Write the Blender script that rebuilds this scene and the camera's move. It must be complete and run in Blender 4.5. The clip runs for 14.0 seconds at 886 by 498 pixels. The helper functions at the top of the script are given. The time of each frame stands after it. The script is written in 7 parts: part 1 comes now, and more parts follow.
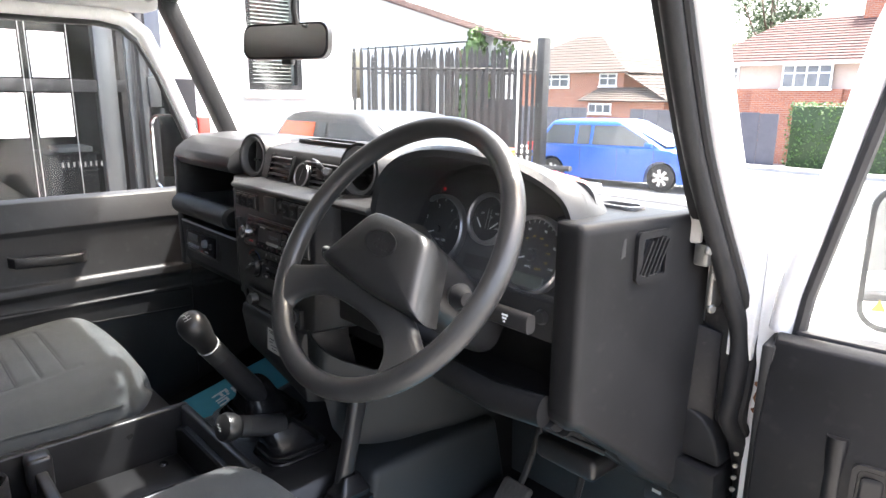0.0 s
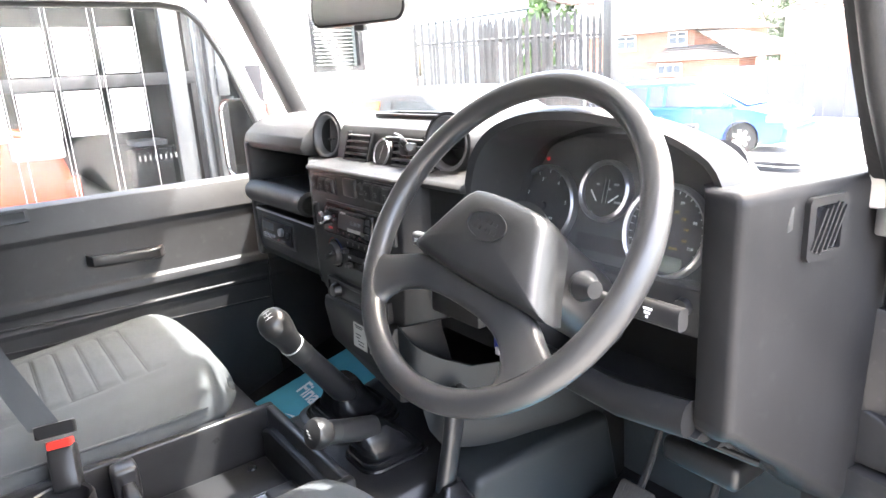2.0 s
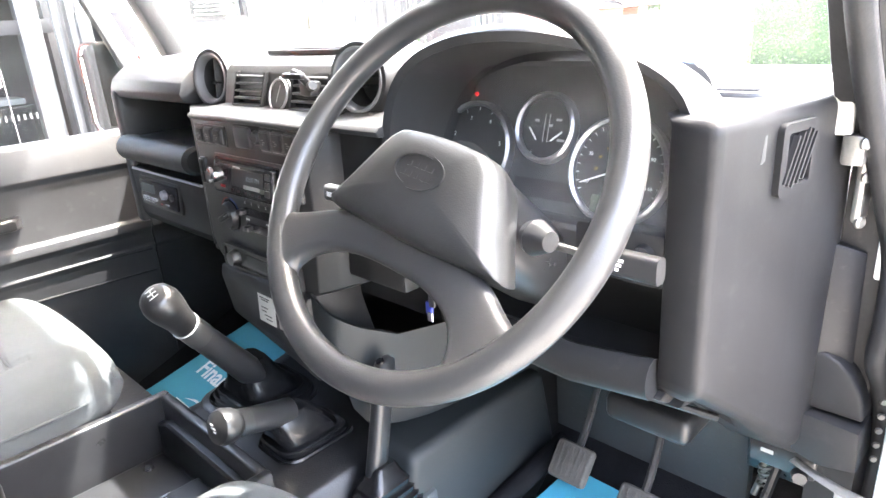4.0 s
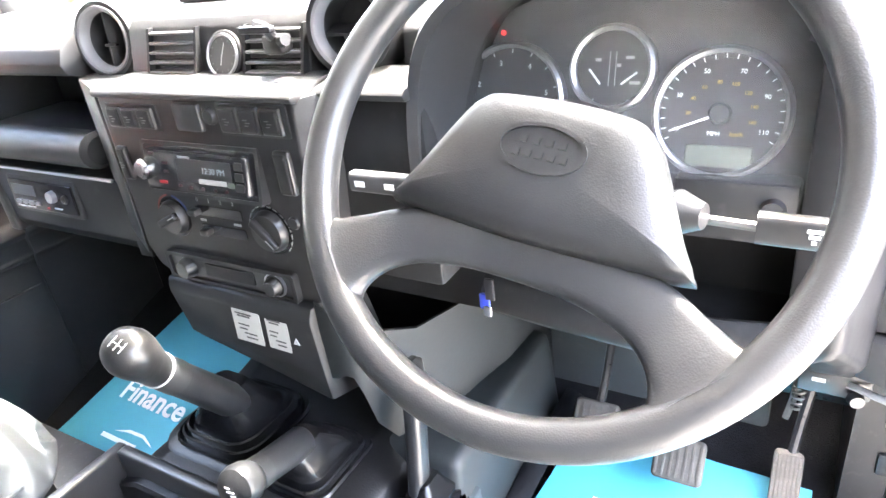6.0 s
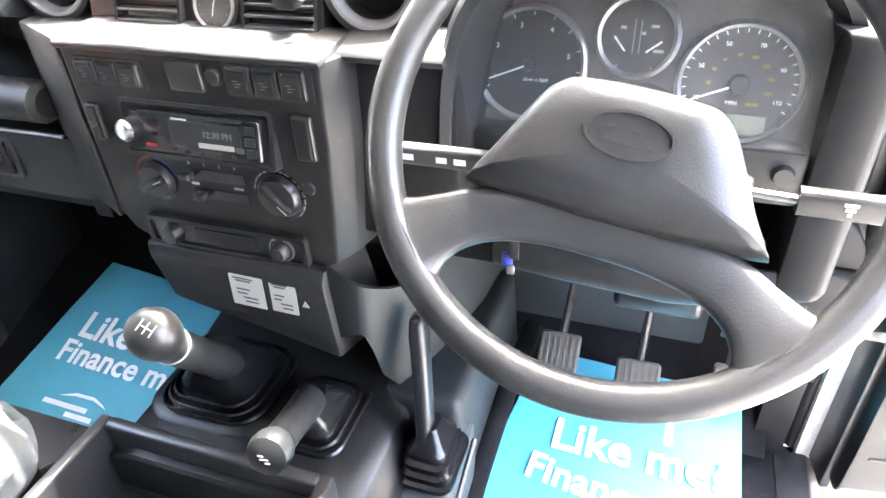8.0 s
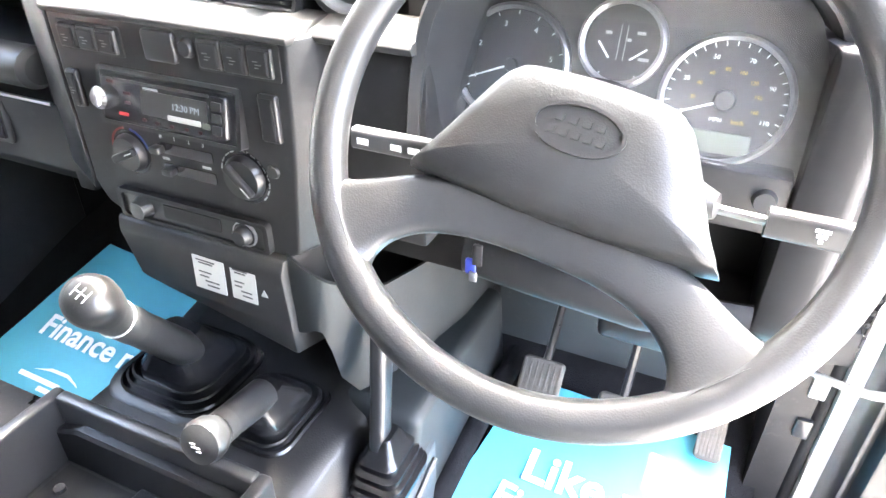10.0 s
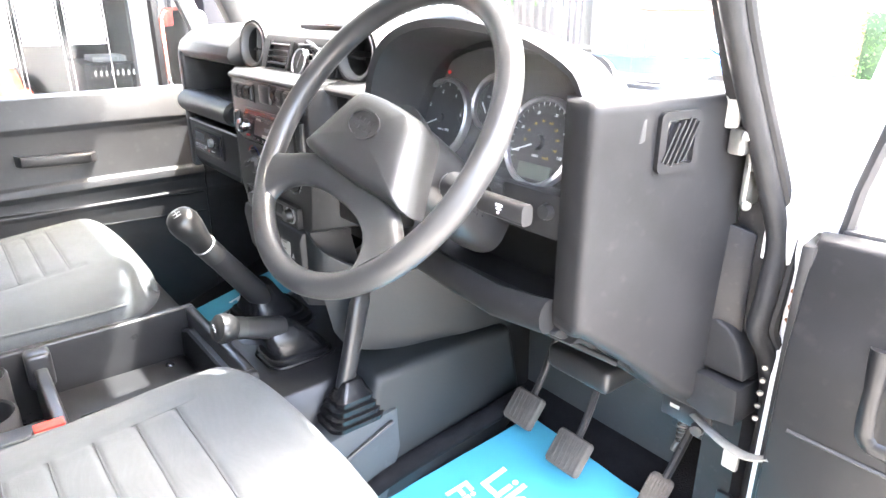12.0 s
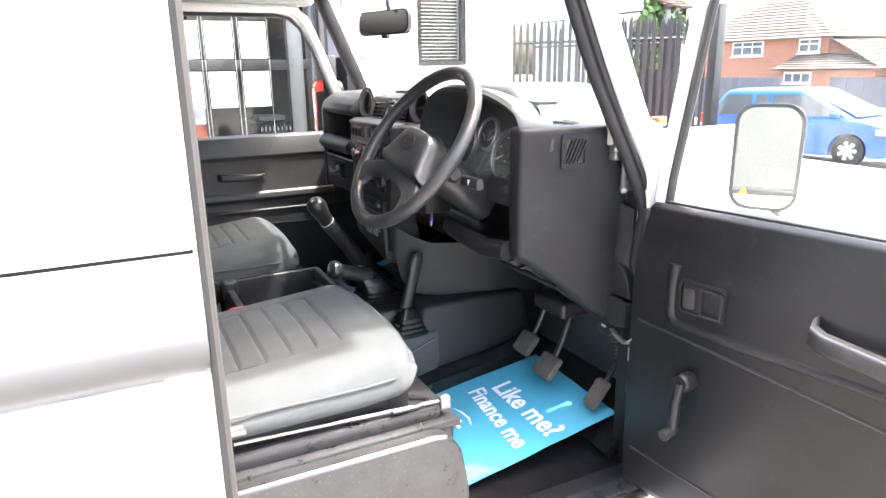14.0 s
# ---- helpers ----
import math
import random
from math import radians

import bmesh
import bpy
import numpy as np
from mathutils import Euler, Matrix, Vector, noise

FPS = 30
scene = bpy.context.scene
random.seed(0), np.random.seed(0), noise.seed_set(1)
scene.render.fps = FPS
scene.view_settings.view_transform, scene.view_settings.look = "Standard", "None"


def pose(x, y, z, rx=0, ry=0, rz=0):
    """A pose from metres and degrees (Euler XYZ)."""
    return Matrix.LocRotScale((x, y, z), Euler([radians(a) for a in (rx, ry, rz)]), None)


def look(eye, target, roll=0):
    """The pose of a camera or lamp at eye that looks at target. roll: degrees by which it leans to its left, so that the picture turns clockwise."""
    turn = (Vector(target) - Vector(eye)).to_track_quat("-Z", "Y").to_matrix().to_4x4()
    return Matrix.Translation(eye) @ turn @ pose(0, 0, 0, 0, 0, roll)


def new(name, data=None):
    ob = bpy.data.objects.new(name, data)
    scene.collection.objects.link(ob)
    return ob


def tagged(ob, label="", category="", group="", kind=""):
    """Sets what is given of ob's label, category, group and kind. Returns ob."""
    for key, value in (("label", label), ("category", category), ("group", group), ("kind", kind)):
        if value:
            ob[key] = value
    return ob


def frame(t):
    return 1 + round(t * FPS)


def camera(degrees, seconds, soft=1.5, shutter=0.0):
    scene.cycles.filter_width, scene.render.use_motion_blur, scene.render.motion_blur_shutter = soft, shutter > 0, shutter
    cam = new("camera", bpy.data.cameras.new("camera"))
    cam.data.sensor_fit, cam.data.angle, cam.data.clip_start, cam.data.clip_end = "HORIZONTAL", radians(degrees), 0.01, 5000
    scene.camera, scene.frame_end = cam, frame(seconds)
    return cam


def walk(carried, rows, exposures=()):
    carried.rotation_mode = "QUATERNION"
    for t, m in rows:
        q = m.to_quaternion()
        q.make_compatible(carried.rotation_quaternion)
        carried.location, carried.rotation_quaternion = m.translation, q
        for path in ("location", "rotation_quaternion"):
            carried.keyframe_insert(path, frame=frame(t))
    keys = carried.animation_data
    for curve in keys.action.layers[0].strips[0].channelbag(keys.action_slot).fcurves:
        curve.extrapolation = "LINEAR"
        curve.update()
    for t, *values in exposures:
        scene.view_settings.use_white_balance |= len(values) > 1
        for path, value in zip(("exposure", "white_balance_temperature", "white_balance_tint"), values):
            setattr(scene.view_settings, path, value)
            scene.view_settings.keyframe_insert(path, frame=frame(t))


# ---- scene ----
cam = camera(68.2, 14.0)
PATH = [
    (0, (1.127, -0.578, 1.539), (-0.317, 0.726, 1.077), 0.6),
    (0.5, (1.112, -0.515, 1.519), (-0.409, 0.693, 1.041), 0.7),
    (1, (1.085, -0.481, 1.506), (-0.52, 0.606, 1.011), 2.3),
    (1.5, (1.026, -0.511, 1.509), (-0.584, 0.56, 0.998), -0.4),
    (2, (0.99, -0.53, 1.517), (-0.572, 0.602, 0.988), -3.4),
    (2.5, (0.938, -0.516, 1.501), (-0.527, 0.734, 0.962), -3.2),
    (2.7, (0.923, -0.502, 1.488), (-0.511, 0.784, 0.947), -2.9),
    (4.8, (0.776, -0.463, 1.479), (-0.516, 0.876, 0.747), -3.7),
    (5, (0.726, -0.458, 1.478), (-0.552, 0.902, 0.757), -3.4),
    (5.5, (0.63, -0.47, 1.472), (-0.6, 0.926, 0.739), -5.9),
    (6, (0.611, -0.477, 1.497), (-0.344, 1.029, 0.594), -7.2),
    (6.5, (0.614, -0.474, 1.54), (-0.185, 1.061, 0.538), -5.7),
    (7, (0.593, -0.476, 1.579), (-0.145, 1.113, 0.615), -3.4),
    (7.5, (0.544, -0.506, 1.583), (-0.158, 1.047, 0.536), -3.3),
    (8, (0.465, -0.527, 1.56), (-0.105, 1.003, 0.406), -3.1),
    (8.2, (0.44, -0.537, 1.553), (-0.092, 1.004, 0.395), -1.4),
    (10.3, (0.584, -0.47, 1.504), (-0.153, 1.061, 0.45), 0.9),
    (10.5, (0.648, -0.452, 1.494), (-0.147, 1.066, 0.463), 0.7),
    (11, (0.804, -0.418, 1.478), (-0.263, 1.015, 0.579), -0.1),
    (11.5, (0.968, -0.468, 1.477), (-0.367, 0.803, 0.701), -0.1),
    (12, (1.107, -0.474, 1.478), (-0.368, 0.68, 0.778), -0.0),
    (12.5, (1.233, -0.504, 1.479), (-0.339, 0.539, 0.815), 0.2),
    (12.7, (1.278, -0.54, 1.485), (-0.322, 0.475, 0.844), -1.5),
    (13, (1.369, -0.606, 1.489), (-0.253, 0.398, 0.889), -1.9),
    (13.5, (1.571, -0.641, 1.493), (-0.097, 0.316, 0.945), -1.5),
    (14, (1.794, -0.662, 1.499), (0.067, 0.197, 0.972), -1.0),
]
EXPOSURES = [(0.0, 3.55), (1.0, 4.45), (2.0, 4.93), (2.7, 5.13), (5.0, 5.83), (5.5, 5.97), (6.0, 6.40), (6.5, 6.42), (7.0, 6.22), (8.2, 6.15), (10.3, 6.80), (10.7, 6.60), (11.5, 6.00), (12.5, 5.42), (13.3, 4.64), (14.0, 3.85)]
walk(cam, [(t, look(eye, target, roll)) for t, eye, target, roll in PATH], EXPOSURES)

# ---- light ----
SUN_DIR = Vector((0.20, 0.4545, 1.0)).normalized()   # towards the sun
world = bpy.data.worlds.new("sky")
scene.world = world
world.use_nodes = True
wn = world.node_tree
wn.nodes.clear()
sky = wn.nodes.new("ShaderNodeTexSky")
sky.sky_type = "NISHITA"
sky.sun_disc = False
sky.sun_elevation = math.asin(SUN_DIR.z)
sky.sun_rotation = math.atan2(SUN_DIR.x, SUN_DIR.y)
sky.dust_density = 7.0
sky.ozone_density = 0.3
bg = wn.nodes.new("ShaderNodeBackground")
bg.inputs["Strength"].default_value = 0.15
wout = wn.nodes.new("ShaderNodeOutputWorld")
wn.links.new(sky.outputs[0], bg.inputs[0])
wn.links.new(bg.outputs[0], wout.inputs[0])
sun_data = bpy.data.lights.new("sun", "SUN")
sun_data.energy = 1.3
sun_data.angle = radians(0.9)
sun_data.color = (1.0, 0.99, 0.975)
sun = new("sun", sun_data)
sun.matrix_basis = look((0, 0, 12), Vector((0, 0, 12)) - SUN_DIR)
scene.view_settings.exposure = 0.0

# ---- materials ----
MATS = {}


def material(name, colour, rough=0.5, metal=0.0, vary=0.15, scale=8.0, bump=0.0, bump_scale=300.0, kind="noise",
             spec=0.5, wear=0.0, coat=0.0, sheen=0.0):
    """A Principled material with colour variation at two scales and fine relief."""
    m = bpy.data.materials.new(name)
    m.use_nodes = True
    nt = m.node_tree
    p = nt.nodes["Principled BSDF"]
    p.inputs["Metallic"].default_value = metal
    p.inputs["Specular IOR Level"].default_value = spec
    p.inputs["Coat Weight"].default_value = coat
    p.inputs["Sheen Weight"].default_value = sheen
    tc = nt.nodes.new("ShaderNodeTexCoord")
    big = nt.nodes.new("ShaderNodeTexNoise")
    big.inputs["Scale"].default_value = scale
    big.inputs["Detail"].default_value = 6.0
    big.inputs["Roughness"].default_value = 0.65
    nt.links.new(tc.outputs["Object"], big.inputs["Vector"])
    ramp = nt.nodes.new("ShaderNodeMapRange")
    ramp.inputs["From Min"].default_value = 0.3
    ramp.inputs["From Max"].default_value = 0.7
    ramp.inputs["To Min"].default_value = 1.0 - vary
    ramp.inputs["To Max"].default_value = 1.0 + vary
    nt.links.new(big.outputs["Fac"], ramp.inputs["Value"])
    mul = nt.nodes.new("ShaderNodeVectorMath")
    mul.operation = "SCALE"
    mul.inputs[0].default_value = colour
    nt.links.new(ramp.outputs[0], mul.inputs["Scale"])
    nt.links.new(mul.outputs[0], p.inputs["Base Color"])
    rr = nt.nodes.new("ShaderNodeMapRange")
    rr.inputs["To Min"].default_value = max(0.02, rough - 0.10)
    rr.inputs["To Max"].default_value = min(1.0, rough + 0.10)
    nt.links.new(big.outputs["Fac"], rr.inputs["Value"])
    nt.links.new(rr.outputs[0], p.inputs["Roughness"])
    if bump > 0:
        if kind == "grain":
            tex = nt.nodes.new("ShaderNodeTexVoronoi")
            tex.feature = "SMOOTH_F1"
            out = tex.outputs["Distance"]
        elif kind == "weave":
            tex = nt.nodes.new("ShaderNodeTexMagic")
            tex.turbulence_depth = 1
            out = tex.outputs["Fac"]
        else:
            tex = nt.nodes.new("ShaderNodeTexNoise")
            tex.inputs["Detail"].default_value = 4.0
            out = tex.outputs["Fac"]
        tex.inputs["Scale"].default_value = bump_scale
        nt.links.new(tc.outputs["Object"], tex.inputs["Vector"])
        b = nt.nodes.new("ShaderNodeBump")
        b.inputs["Strength"].default_value = bump
        b.inputs["Distance"].default_value = 0.002
        nt.links.new(out, b.inputs["Height"])
        nt.links.new(b.outputs[0], p.inputs["Normal"])
    if wear > 0:
        spots = nt.nodes.new("ShaderNodeTexNoise")
        spots.inputs["Scale"].default_value = scale * 9
        spots.inputs["Detail"].default_value = 8.0
        nt.links.new(tc.outputs["Object"], spots.inputs["Vector"])
        cut = nt.nodes.new("ShaderNodeMapRange")
        cut.inputs["From Min"].default_value = 0.60
        cut.inputs["From Max"].default_value = 0.74
        cut.inputs["To Max"].default_value = wear
        nt.links.new(spots.outputs["Fac"], cut.inputs["Value"])
        mix = nt.nodes.new("ShaderNodeMix")
        mix.data_type = "RGBA"
        mix.inputs[7].default_value = (0.30, 0.29, 0.27, 1)
        nt.links.new(cut.outputs[0], mix.inputs[0])
        nt.links.new(mul.outputs[0], mix.inputs[6])
        nt.links.new(mix.outputs[2], p.inputs["Base Color"])
    MATS[name] = m
    return m


def clear_glass(name, tint=(1, 1, 1, 1), gloss=1.0, dust_haze=0.02):
    """A thin pane: clear, with a reflection that grows at grazing angles and a film of dust, also used as painted haze.
    """
    m = bpy.data.materials.new(name)
    m.use_nodes = True
    nt = m.node_tree
    nt.nodes.clear()
    o = nt.nodes.new("ShaderNodeOutputMaterial")
    tr = nt.nodes.new("ShaderNodeBsdfTransparent")
    tr.inputs["Color"].default_value = tint
    gl = nt.nodes.new("ShaderNodeBsdfGlossy")
    gl.inputs["Roughness"].default_value = 0.02
    lw = nt.nodes.new("ShaderNodeLayerWeight")
    lw.inputs["Blend"].default_value = 0.5
    pw = nt.nodes.new("ShaderNodeMath")
    pw.operation = "POWER"
    pw.inputs[1].default_value = 5.0
    nt.links.new(lw.outputs["Facing"], pw.inputs[0])
    fr = nt.nodes.new("ShaderNodeMath")
    fr.operation = "MULTIPLY_ADD"
    fr.inputs[1].default_value = 0.92
    fr.inputs[2].default_value = 0.03
    nt.links.new(pw.outputs[0], fr.inputs[0])
    mul = nt.nodes.new("ShaderNodeMath")
    mul.operation = "MULTIPLY"
    mul.inputs[1].default_value = gloss
    mx = nt.nodes.new("ShaderNodeMixShader")
    nt.links.new(fr.outputs[0], mul.inputs[0])
    nt.links.new(mul.outputs[0], mx.inputs[0])
    nt.links.new(tr.outputs[0], mx.inputs[1])
    nt.links.new(gl.outputs[0], mx.inputs[2])
    df = nt.nodes.new("ShaderNodeBsdfDiffuse")
    df.inputs["Color"].default_value = (0.8, 0.8, 0.78, 1)
    no = nt.nodes.new("ShaderNodeTexNoise")
    no.inputs["Scale"].default_value = 6
    no.inputs["Detail"].default_value = 5
    dm = nt.nodes.new("ShaderNodeMath")
    dm.operation = "MULTIPLY"
    dm.inputs[1].default_value = dust_haze * 2
    nt.links.new(no.outputs["Fac"], dm.inputs[0])
    m2 = nt.nodes.new("ShaderNodeMixShader")
    nt.links.new(dm.outputs[0], m2.inputs[0])
    nt.links.new(mx.outputs[0], m2.inputs[1])
    nt.links.new(df.outputs[0], m2.inputs[2])
    nt.links.new(m2.outputs[0], o.inputs["Surface"])
    MATS[name] = m
    return m


def glowing(name, colour, strength):
    m = bpy.data.materials.new(name)
    m.use_nodes = True
    p = m.node_tree.nodes["Principled BSDF"]
    p.inputs["Base Color"].default_value = (*colour, 1)
    p.inputs["Emission Color"].default_value = (*colour, 1)
    p.inputs["Emission Strength"].default_value = strength
    MATS[name] = m
    return m


DASH = material("dash_vinyl", (0.0262, 0.0265, 0.0274), 0.42, vary=0.25, scale=5, bump=0.10, bump_scale=800, kind="grain", wear=0.03, spec=0.36)
DASHG = material("dash_plastic", (0.0165, 0.0167, 0.0173), 0.42, vary=0.25, scale=6, bump=0.08, bump_scale=500, wear=0.03, spec=0.20)
BLACK = material("black_plastic", (0.0190, 0.0190, 0.0196), 0.31, vary=0.2, scale=12, bump=0.06, bump_scale=400, spec=0.4)
GLOSSY = material("gloss_black", (0.012, 0.012, 0.014), 0.16, vary=0.1, scale=20)
WHEEL = material("wheel_foam", (0.0230, 0.0232, 0.0235), 0.32, vary=0.12, scale=14, bump=0.09, bump_scale=800, kind="grain", spec=0.45)
PADM = material("horn_pad_skin", (0.0190, 0.0192, 0.0195), 0.33, vary=0.3, scale=9, bump=0.09, bump_scale=900, kind="grain", wear=0.015, spec=0.36)
RUBBER = material("rubber", (0.0238, 0.0238, 0.0252), 0.46, vary=0.2, scale=12, bump=0.35, bump_scale=330)
BOOT = material("soft_boot", (0.0070, 0.0070, 0.0076), 0.22, vary=0.15, scale=15, bump=0.05, bump_scale=200, spec=0.32)
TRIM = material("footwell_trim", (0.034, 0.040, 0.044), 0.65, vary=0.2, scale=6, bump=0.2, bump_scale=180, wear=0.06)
# Darker copy of the footwell trim; shade is put into its colour.
TRIMSHADE = material("shaded_footwell_trim", (0.0052, 0.0072, 0.0082), 0.6, vary=0.2, scale=6, bump=0.1, bump_scale=180)
CARPET = material("black_carpet", (0.0085, 0.0085, 0.0095), 0.95, vary=0.35, scale=20, bump=0.9, bump_scale=420, spec=0.06)
SEAT = material("seat_cloth", (0.0578, 0.0626, 0.0641), 0.88, vary=0.14, scale=9, bump=0.40, bump_scale=700, kind="weave", sheen=0.06, spec=0.25)
SEATD = material("seat_seam", (0.030, 0.032, 0.034), 0.9, vary=0.1, scale=10)
BELT = material("belt_webbing", (0.040, 0.045, 0.050), 0.75, vary=0.1, scale=30, bump=0.4, bump_scale=1200, kind="weave")
CHROME = material("chrome", (0.78, 0.78, 0.80), 0.14, 1.0, vary=0.05, scale=20)
SATIN = material("satin_silver", (0.50, 0.50, 0.52), 0.34, 1.0, vary=0.08, scale=20)
STEEL = material("bare_steel", (0.27, 0.265, 0.25), 0.42, 0.9, vary=0.25, scale=25, bump=0.2, bump_scale=150)
DARKSTEEL = material("painted_steel", (0.0210, 0.0210, 0.0225), 0.30, 0.0, vary=0.3, scale=18, bump=0.12, bump_scale=120, wear=0.12)
PEDAL = material("pedal_rubber", (0.074, 0.066, 0.057), 0.85, vary=0.25, scale=30, bump=0.3, bump_scale=200, wear=0.15)
WHITE = material("white_paint", (0.80, 0.80, 0.79), 0.28, vary=0.03, scale=4, coat=0.5)
HEAD = material("roof_lining", (0.42, 0.42, 0.41), 0.9, vary=0.06, scale=8, bump=0.3, bump_scale=350)
RUST = material("rust", (0.22, 0.085, 0.03), 0.85, vary=0.5, scale=40, bump=0.5, bump_scale=120)
MAT = material("blue_mat", (0.075, 0.37, 0.50), 0.6, vary=0.05, scale=4, bump=0.06, bump_scale=90)
POSTBLACK = material("post_black_paint", (0.0132, 0.0132, 0.0143), 0.40, vary=0.3, scale=12, bump=0.1, bump_scale=150, wear=0.04, spec=0.2)
SEALM = material("door_seal_rubber", (0.0160, 0.0160, 0.0170), 0.55, vary=0.3, scale=15, bump=0.2, bump_scale=200, spec=0.25)
TUNNELM = material("tunnel_rubber", (0.0075, 0.0075, 0.0080), 0.34, vary=0.2, scale=10, bump=0.20, bump_scale=420, spec=0.26)
DOORM = material("door_trim_vinyl", (0.0105, 0.0105, 0.0112), 0.34, vary=0.25, scale=5, bump=0.06, bump_scale=800, kind="grain", wear=0.03, spec=0.30)
ENDM = material("end_panel_vinyl", (0.0165, 0.0166, 0.0174), 0.44, vary=0.25, scale=5, bump=0.06, bump_scale=800, kind="grain", wear=0.02, spec=0.14)
STRAPM = material("check_strap_webbing", (0.20, 0.195, 0.175), 0.8, vary=0.2, scale=40, bump=0.4, bump_scale=900, kind="weave")
# Dash plastic made paler, for the light that the vent slats catch.
SLATLIT = material("lit_slat_plastic", (0.055, 0.055, 0.056), 0.4, vary=0.15, scale=12, bump=0.05, bump_scale=500)
RINGM = material("vent_ring_satin", (0.16, 0.16, 0.165), 0.33, vary=0.1, scale=14)
FAINTINK = material("faint_print", (0.13, 0.13, 0.13), 0.6, vary=0.05, scale=20)
GREYSATIN = material("satin_grey", (0.055, 0.056, 0.059), 0.34, vary=0.08, scale=6, coat=0.3)
CLOCKFACE = material("clock_face", (0.060, 0.060, 0.058), 0.5, vary=0.1, scale=20)
INK = material("white_print", (0.85, 0.87, 0.88), 0.6, vary=0.03, scale=20)
GREYINK = material("grey_print", (0.38, 0.38, 0.38), 0.6, vary=0.05, scale=20)
GAPM = material("panel_gap", (0.010, 0.010, 0.0105), 0.95, vary=0.1, scale=20, spec=0.03)
DARKINK = material("dark_print", (0.05, 0.05, 0.05), 0.6, vary=0.05, scale=20)
AMBERINK = material("amber_print", (0.34, 0.23, 0.03), 0.6, vary=0.05, scale=20)
REDINK = material("red_print", (0.16, 0.012, 0.01), 0.5, vary=0.05, scale=20)
BLUEINK = material("blue_print", (0.012, 0.03, 0.14), 0.5, vary=0.05, scale=20)
PAPER = material("label_paper", (0.36, 0.36, 0.34), 0.7, vary=0.06, scale=30)
DIAL = material("dial_face", (0.017, 0.0175, 0.018), 0.55, vary=0.1, scale=20)
CLUSTER = material("cluster_plate", (0.0560, 0.0568, 0.0584), 0.5, vary=0.1, scale=10)
LCD = material("lcd_grey", (0.075, 0.090, 0.068), 0.35, vary=0.05, scale=20)
REDBTN = material("red_button", (0.60, 0.03, 0.02), 0.4, vary=0.05, scale=20)
BLUEFOB = material("blue_fob", (0.03, 0.05, 0.35), 0.35, vary=0.1, scale=20)
REDGLINT = glowing("red_glint", (0.7, 0.03, 0.03), 0.03)
RADIOLED = glowing("radio_light", (0.14, 0.006, 0.008), 0.02)
RADIODIM = material("radio_dim_print", (0.030, 0.004, 0.005), 0.4, vary=0.05, scale=20)
RADIOTXT = glowing("radio_digits", (0.10, 0.12, 0.135), 0.01)
# The pale film on windscreen and dial lens also stands in for reflected haze.
SCREEN = clear_glass("windscreen_glass", (0.97, 0.985, 0.975, 1), 1.0, 0.035)
PANE = clear_glass("window_glass", (0.95, 0.97, 0.96, 1), 0.8, 0.006)
SHOPGLASS = clear_glass("showroom_glass", (0.80, 0.82, 0.84, 1), 0.20, 0.0012)
LENS = clear_glass("gauge_lens", (0.94, 0.94, 0.94, 1), 1.0, 0.03)
MIRROR = material("mirror_silver", (0.92, 0.92, 0.92), 0.02, 1.0, vary=0.0, scale=1)
MIRROR.node_tree.nodes["Principled BSDF"].inputs["Roughness"].default_value = 0.01
for l in list(MIRROR.node_tree.links):
    if l.to_socket.name == "Roughness":
        MIRROR.node_tree.links.remove(l)


# ---- building helpers ----
def thing(name, label, category, at=(0, 0, 0), group="", kind="", m=None):
    ob = new(name)
    ob.empty_display_size = 0.05
    ob.matrix_basis = m if m is not None else Matrix.Translation(at)
    return tagged(ob, label, category, group, kind)


def to_mesh(name, bm, mat, smooth=38):
    bmesh.ops.recalc_face_normals(bm, faces=bm.faces)
    me = bpy.data.meshes.new(name)
    bm.to_mesh(me)
    bm.free()
    me.materials.append(mat)
    if smooth:
        me.shade_smooth()
        me.set_sharp_from_angle(angle=radians(smooth))
    return me


def part(name, bm, mat, parent, label="", local=False, smooth=38):
    """One mesh under a thing or a part. The bmesh is in world metres unless local."""
    root = parent
    while root.parent:
        root = root.parent
    if not local:
        bm.transform(root.matrix_basis.inverted())
    ob = new(name, to_mesh(name, bm, mat, smooth))
    ob.parent = parent
    return tagged(ob, label)


def solo(name, bm, mat, label, category, group="", kind="", smooth=38):
    return tagged(new(name, to_mesh(name, bm, mat, smooth)), label, category, group, kind)


def share(name, mesh_ob, parent, m, label=""):
    """Another object on the same mesh, at the pose m within its parent."""
    ob = new(name, mesh_ob.data)
    ob.parent = parent
    ob.matrix_basis = m
    return tagged(ob, label)


def bev(bm, r, seg=2):
    if r > 0:
        bmesh.ops.bevel(bm, geom=list(bm.edges), offset=r, segments=seg, profile=0.5, affect="EDGES", clamp_overlap=True)
    return bm


def box(x0, x1, y0, y1, z0, z1, r=0.003, seg=2, m=None):
    bm = bmesh.new()
    bmesh.ops.create_cube(bm, size=1)
    for v in bm.verts:
        v.co = Vector(((x0 + x1) / 2 + v.co.x * (x1 - x0), (y0 + y1) / 2 + v.co.y * (y1 - y0), (z0 + z1) / 2 + v.co.z * (z1 - z0)))
    bev(bm, r, seg)
    if m is not None:
        bm.transform(m)
    return bm


